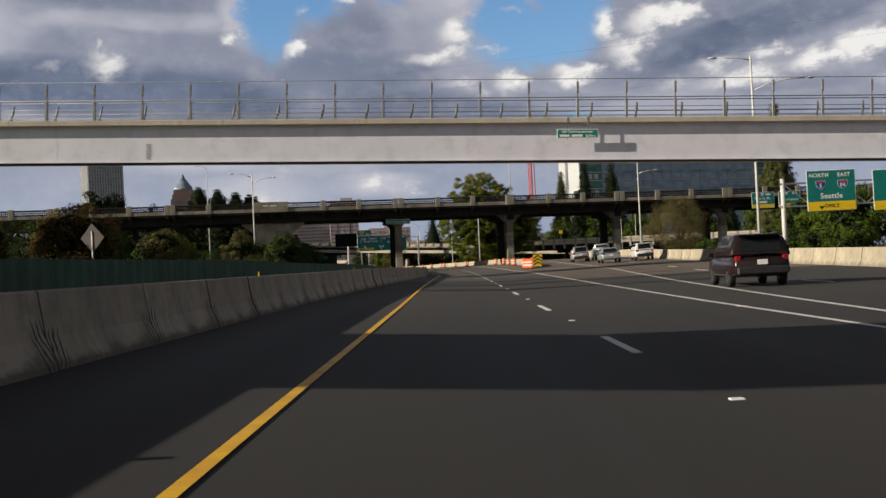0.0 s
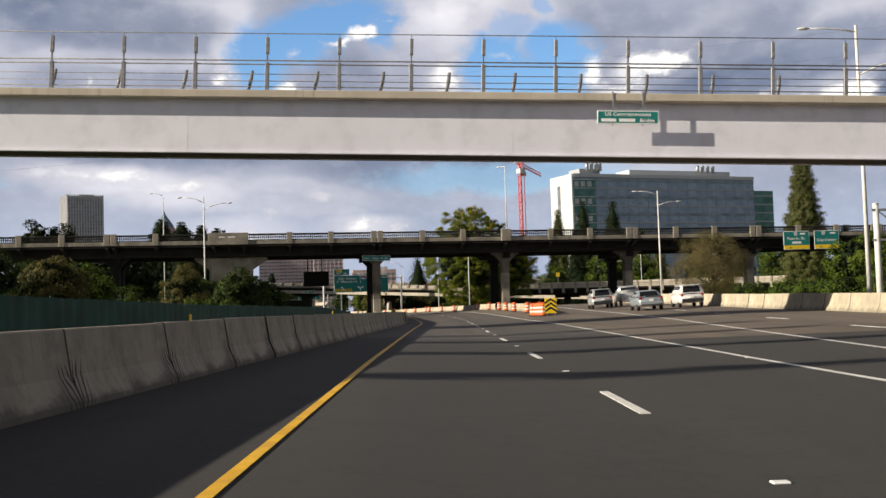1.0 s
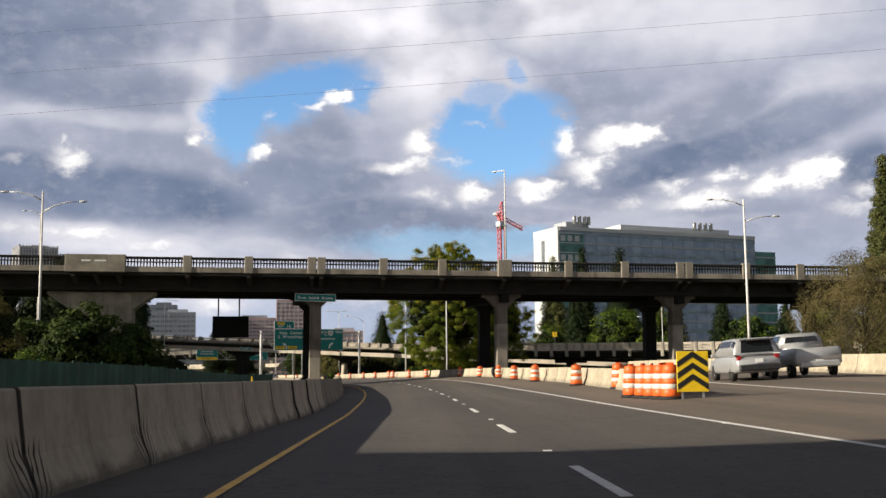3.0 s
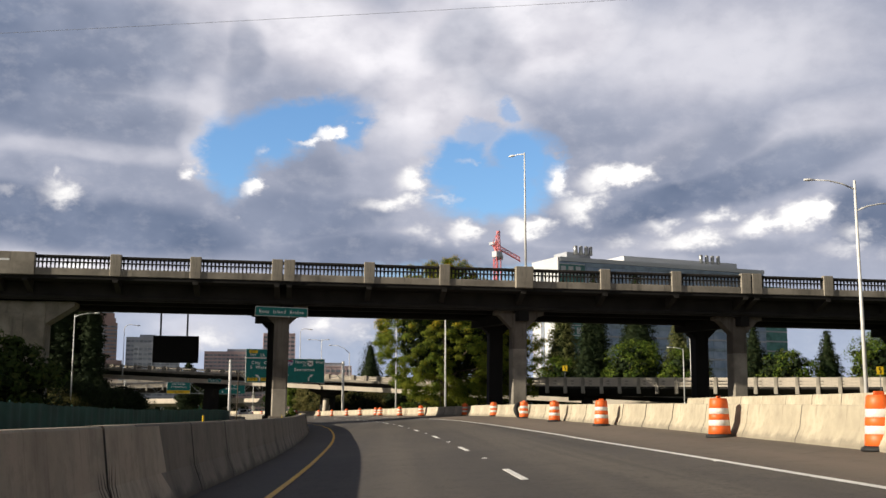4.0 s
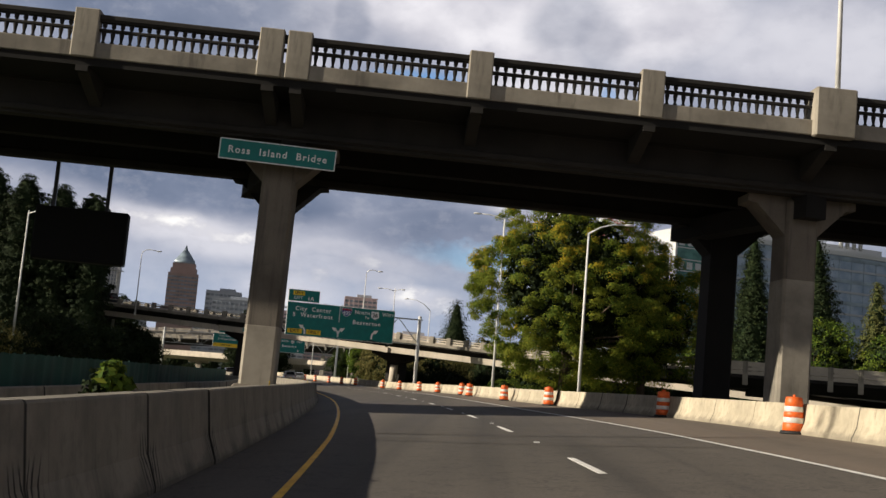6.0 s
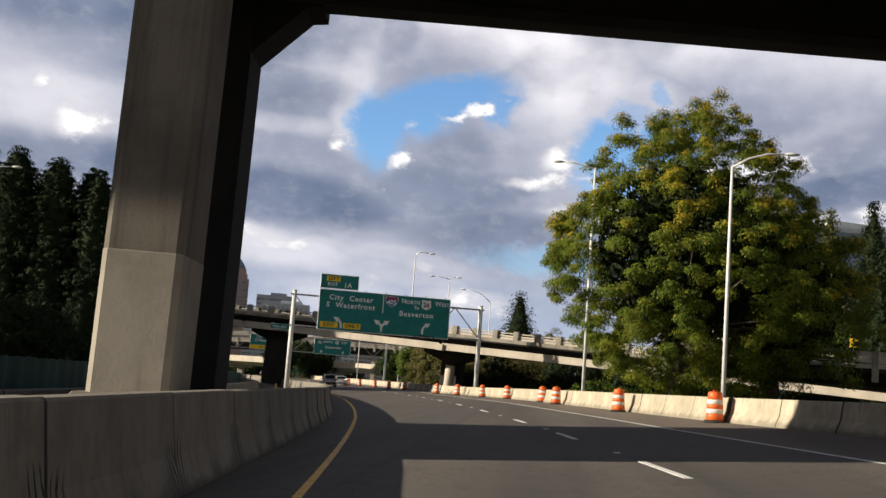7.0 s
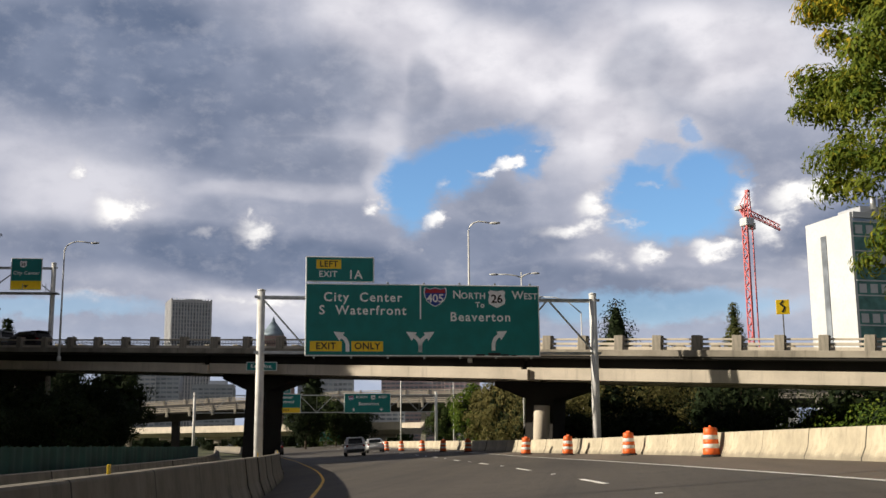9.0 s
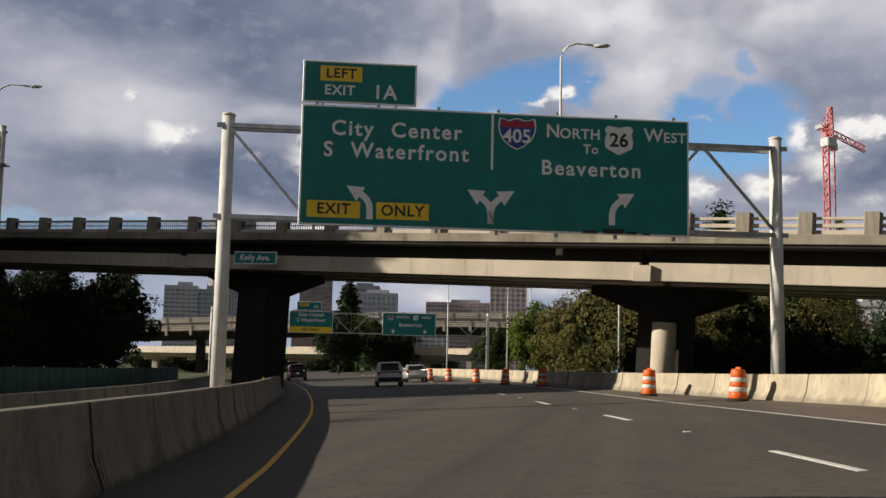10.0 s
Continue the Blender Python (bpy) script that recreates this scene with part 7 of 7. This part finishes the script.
def car(m, kind, paint, label, lights=True):
    """A car from rings along its length; +y is its nose."""
    t = thing("car", m, label, "car")
    spec = {"suv": (4.65, .93, 1.70, .98, .58), "sedan": (4.95, .92, 1.44, .92, .50), "pickup": (5.5, .96, 1.82, 1.08, .60)}
    ln, hw, roof, belt, rad = spec[kind]
    hl = ln / 2
    low = .30

    def ring(y, w, z0, z1, top_w):
        r = .10
        return [(-w + r, y, z0), (-w, y, z0 + r), (-w * 1.0, y, (z0 + z1) / 2), (-top_w, y, z1 - r * .6), (-top_w + r, y, z1),
                (top_w - r, y, z1), (top_w, y, z1 - r * .6), (w, y, (z0 + z1) / 2), (w, y, z0 + r), (w - r, y, z0)]

    def loft(rings):
        s, n = Mesh(), len(rings[0])
        vs = [p for r in rings for p in r]
        fs = [(i * n + k, i * n + (k + 1) % n, (i + 1) * n + (k + 1) % n, (i + 1) * n + k) for i in range(len(rings) - 1) for k in range(n)]
        fs += [tuple(range(n)), tuple((len(rings) - 1) * n + k for k in range(n))]
        return s.add(vs, fs, smooth=True)

    if kind == "suv":
        ys = [(-hl, .86, .42, .88), (-hl + .12, .95, .36, .98), (-hl + .7, 1.0, low, 1.0), (0, 1.0, low, 1.0), (hl - 1.2, 1.0, low, .98), (hl - .35, .95, .34, .90), (hl, .82, .42, .74)]
        cab = [(-hl + .10, .97, belt - .03, 1.02), (-hl + .30, .97, belt, roof - .10), (-hl + .75, .96, belt, roof), (.25, .96, belt, roof - .02), (.75, .95, belt, roof - .16), (1.55, .94, belt - .02, belt + .06)]
    elif kind == "sedan":
        ys = [(-hl, .86, .40, .86), (-hl + .12, .95, .34, .96), (-hl + .9, 1.0, low, 1.0), (0, 1.0, low, .98), (hl - 1.2, 1.0, low, .94), (hl - .35, .95, .32, .86), (hl, .80, .40, .70)]
        cab = [(-hl + .75, .95, belt, belt + .07), (-hl + 1.35, .94, belt, roof - .08), (-.35, .93, belt, roof), (.25, .93, belt, roof - .02), (1.35, .92, belt - .03, belt + .05)]
    else:
        ys = [(-hl, .92, .50, 1.06), (-hl + .10, 1.0, .46, 1.10), (-.3, 1.0, .42, 1.10), (hl - 1.2, 1.0, .42, 1.10), (hl - .3, .96, .44, 1.02), (hl, .88, .5, .9)]
        cab = [(-.75, .94, belt, roof - .06), (-.55, .94, belt, roof), (.35, .94, belt, roof), (.7, .93, belt, roof - .12), (1.35, .92, belt, belt + .06)]
    part("body", loft([ring(y, hw * w, z0, belt * zt if zt < 1.2 else zt, hw * w * .97) for y, w, z0, zt in ys]), paint, t)
    rings = [[Vector(p) for p in ring(y, hw * w, z0, z1, hw * (.80 if z1 > belt + .3 else .90))] for y, w, z0, z1 in cab]
    part("cabin", loft([[tuple(p) for p in r] for r in rings]), paint, t)

    def pane(nm, quad, shrink):
        mid = sum(quad, Vector()) / 4
        nrm = (quad[1] - quad[0]).cross(quad[3] - quad[0]).normalized()
        if nrm.dot(mid - Vector((0, -.2, belt))) < 0:
            nrm = -nrm
        inner = [mid + (p - mid) * shrink for p in quad]
        g = Mesh()
        g.add([p + nrm * .018 for p in inner] + [p - nrm * .05 for p in inner], [(0, 1, 2, 3), (7, 6, 5, 4), (0, 4, 5, 1), (1, 5, 6, 2), (2, 6, 7, 3), (3, 7, 4, 0)])
        part(nm, g, "car_glass", t, "dark tinted window")

    back = 1 if kind != "pickup" else 0
    if kind == "pickup":
        pane("rear_window", [rings[0][3], rings[0][6], rings[0][7], rings[0][2]], .80)
    else:
        low_edge = [rings[0][4], rings[0][5]] if kind == "sedan" else [rings[0][4].lerp(rings[1][4], .12), rings[0][5].lerp(rings[1][5], .12)]
        pane("rear_window", [low_edge[0], low_edge[1], rings[1][5], rings[1][4]], .90)
    pane("windscreen", [rings[-2][4], rings[-2][5], rings[-1][5], rings[-1][4]], .90)
    for i in range(back, len(rings) - 2):
        if (rings[i + 1][2] - rings[i][2]).length < .3:
            continue
        for p, q in ((2, 3), (7, 6)):
            pane("side_window", [rings[i][p], rings[i + 1][p], rings[i + 1][q], rings[i][q]], .86)
    if kind == "suv":
        s = Mesh()
        s.box((0, -hl + .20, roof - .05), (hw * 1.5, .36, .05), ch=.02)
        part("roof_spoiler", s, paint, t)
    s = Mesh()
    s.box((0, -hl - .02, .52), (hw * 1.72, .16, .26), ch=.05)
    part("bumper", s, "dark_metal" if kind == "suv" else paint, t)
    for sx in (-1, 1):
        s = Mesh()
        s.box((sx * hw * .80, -hl + .10, belt * .92), (.20, .18, .20), ch=.04)
        part("tail_lamp", s, "tail", t, "red tail lamp")
        s = Mesh()
        s.box((sx * (hw + .08), .95, belt + .08), (.16, .12, .14), ch=.03)
        part("mirror", s, paint, t)
        for y in (-hl + .95, hl - .95):
            w = thing("wheel", Matrix.Translation((sx * (hw - .11), y, rad * .58)), "", "")
            w.parent = t
            r = rad * .58
            k = Mesh()
            k.turned([(r * .62, -.11), (r * .96, -.10), (r, -.06), (r, .06), (r * .96, .10), (r * .62, .11)], 20)
            k.v = [(p[2], p[1], p[0]) for p in k.v]
            part("tyre", k, "rubber", w)
            k = Mesh()
            k.turned([(r * .63, -.095), (r * .5, -.115), (.06, -.10), (.06, .10), (r * .5, .115), (r * .63, .095)], 12)
            k.v = [(p[2], p[1], p[0]) for p in k.v]
            part("rim", k, "chrome", w)
    s = Mesh()
    s.box((0, -hl - .035, belt * .80 if kind != "pickup" else .62), (.32, .02, .16))
    part("number_plate", s, "sign_white", t, "blank pale number plate")
    return t


def paint_mat(name, c, rough=0.28, metal=0.3):
    return plain_mat(name, c, rough, metal, 0.04, 3.0)


def traffic():
    M["paint_white"] = paint_mat("white_car_paint", (0.72, 0.72, 0.72), .25, .0)
    M["paint_silver"] = paint_mat("silver_car_paint", (0.47, 0.48, 0.49), .3, .4)
    M["paint_grey"] = paint_mat("grey_blue_car_paint", (0.36, 0.41, 0.44), .3, .4)
    M["paint_dark"] = paint_mat("dark_maroon_car_paint", (0.030, 0.018, 0.018), .2, .3)

    def at(x, y, yaw=0):
        return pose(x, y, road_z(x, y), 0, math.degrees(math.atan(-steps(y, OUTER_BANK if x > line_x(y) else BANK))), yaw)

    car(at(-30.4, 313.5, 15), "suv", "paint_white", "white compact crossover driving ahead in the lane")
    car(at(-31.2, 327, 16), "sedan", "paint_silver", "silver car further ahead in the outer lane")
    car(at(-47, 345, 20), "suv", "paint_dark", "dark crossover far ahead in the lane")
    car(at(9.95, 29.5, -3), "suv", "paint_dark", "dark maroon crossover in the exit lane")
    car(at(15.15, 97.4, -2), "sedan", "paint_grey", "grey-blue saloon car in the exit lane")
    car(at(14.4, 114.8, -2), "suv", "paint_silver", "silver crossover in the exit lane")
    car(at(19.15, 101.9, -2), "suv", "paint_white", "white crossover in the far exit lane")
    car(at(17.05, 115.8, -2), "pickup", "paint_silver", "silver pickup truck in the exit lane")
    # cars on the street bridge
    def deck(a, off):
        p = Vector((-5.4, 278.8, 0)) + Vector((-.9212, .389, 0)) * a + Vector((.389, .9212, 0)) * off
        return pose(p.x, p.y, 6.8 + .053 * a - .93, 0, 0, 67)
    car(deck(62.3, 2.4), "suv", "paint_silver", "silver crossover on the street bridge")
    car(deck(57.6, 2.4), "suv", "paint_dark", "dark crossover on the street bridge")


# ---- putting it together ----
road()
shoulder()
markings()
barriers()
screen_fence()
drums()
footbridge()
overpass()
street_bridge()
viaduct("riverside_ramp", [(8 + 5 * k, 258 - 1.1 * k - .06 * k * k, 4.65 - .05 * k) for k in range(20)], 8.5, 0, "weathered concrete elevated ramp with post-and-rail parapets", "shade_tone", 18, 1.25, True)
viaduct("elevated_ramp", [(-248 + 10 * k, 444 + .002 * (k - 14) ** 2 * 10, min(2.4 + .40 * k, 9.9)) for k in range(32)], 11, 0, "curved banked concrete ramp beyond the street bridge", "shade_tone", 27, .95, True, .20, 2.3)
viaduct("elevated_ramp", [(-150 + 8 * k, 512 - 4.8 * k, 3.7) for k in range(14)], 10, 0, "low pale sunlit concrete ramp passing under another ramp", "deck", 16, 1.3)
viaduct("elevated_ramp", [(-90 + 10 * k, 560 - 1.0 * k, 13.0) for k in range(16)], 11, 0, "long concrete viaduct far ahead across the lanes", "ramp", 30, 1.0)
main_guide_sign()
small_signs()
lamps()
planting()
city()
traffic()
# the overpass that the drive begins under: it casts the first broad shadow
start = thing("start_overpass", pose(0, 0, 0, 0, 0, -4), "plain concrete overpass where the drive begins", "bridge")
s_ = Mesh()
s_.box((-25, -.6, 8.2), (150, 6.4, 1.3))
part("deck", s_, "ramp", start)
for sx in (-46, 34):
    s_ = Mesh()
    s_.box((sx, -.6, 3.4), (1.6, 4, 8.6), ch=.1)
    part("pier", s_, "ramp", start)
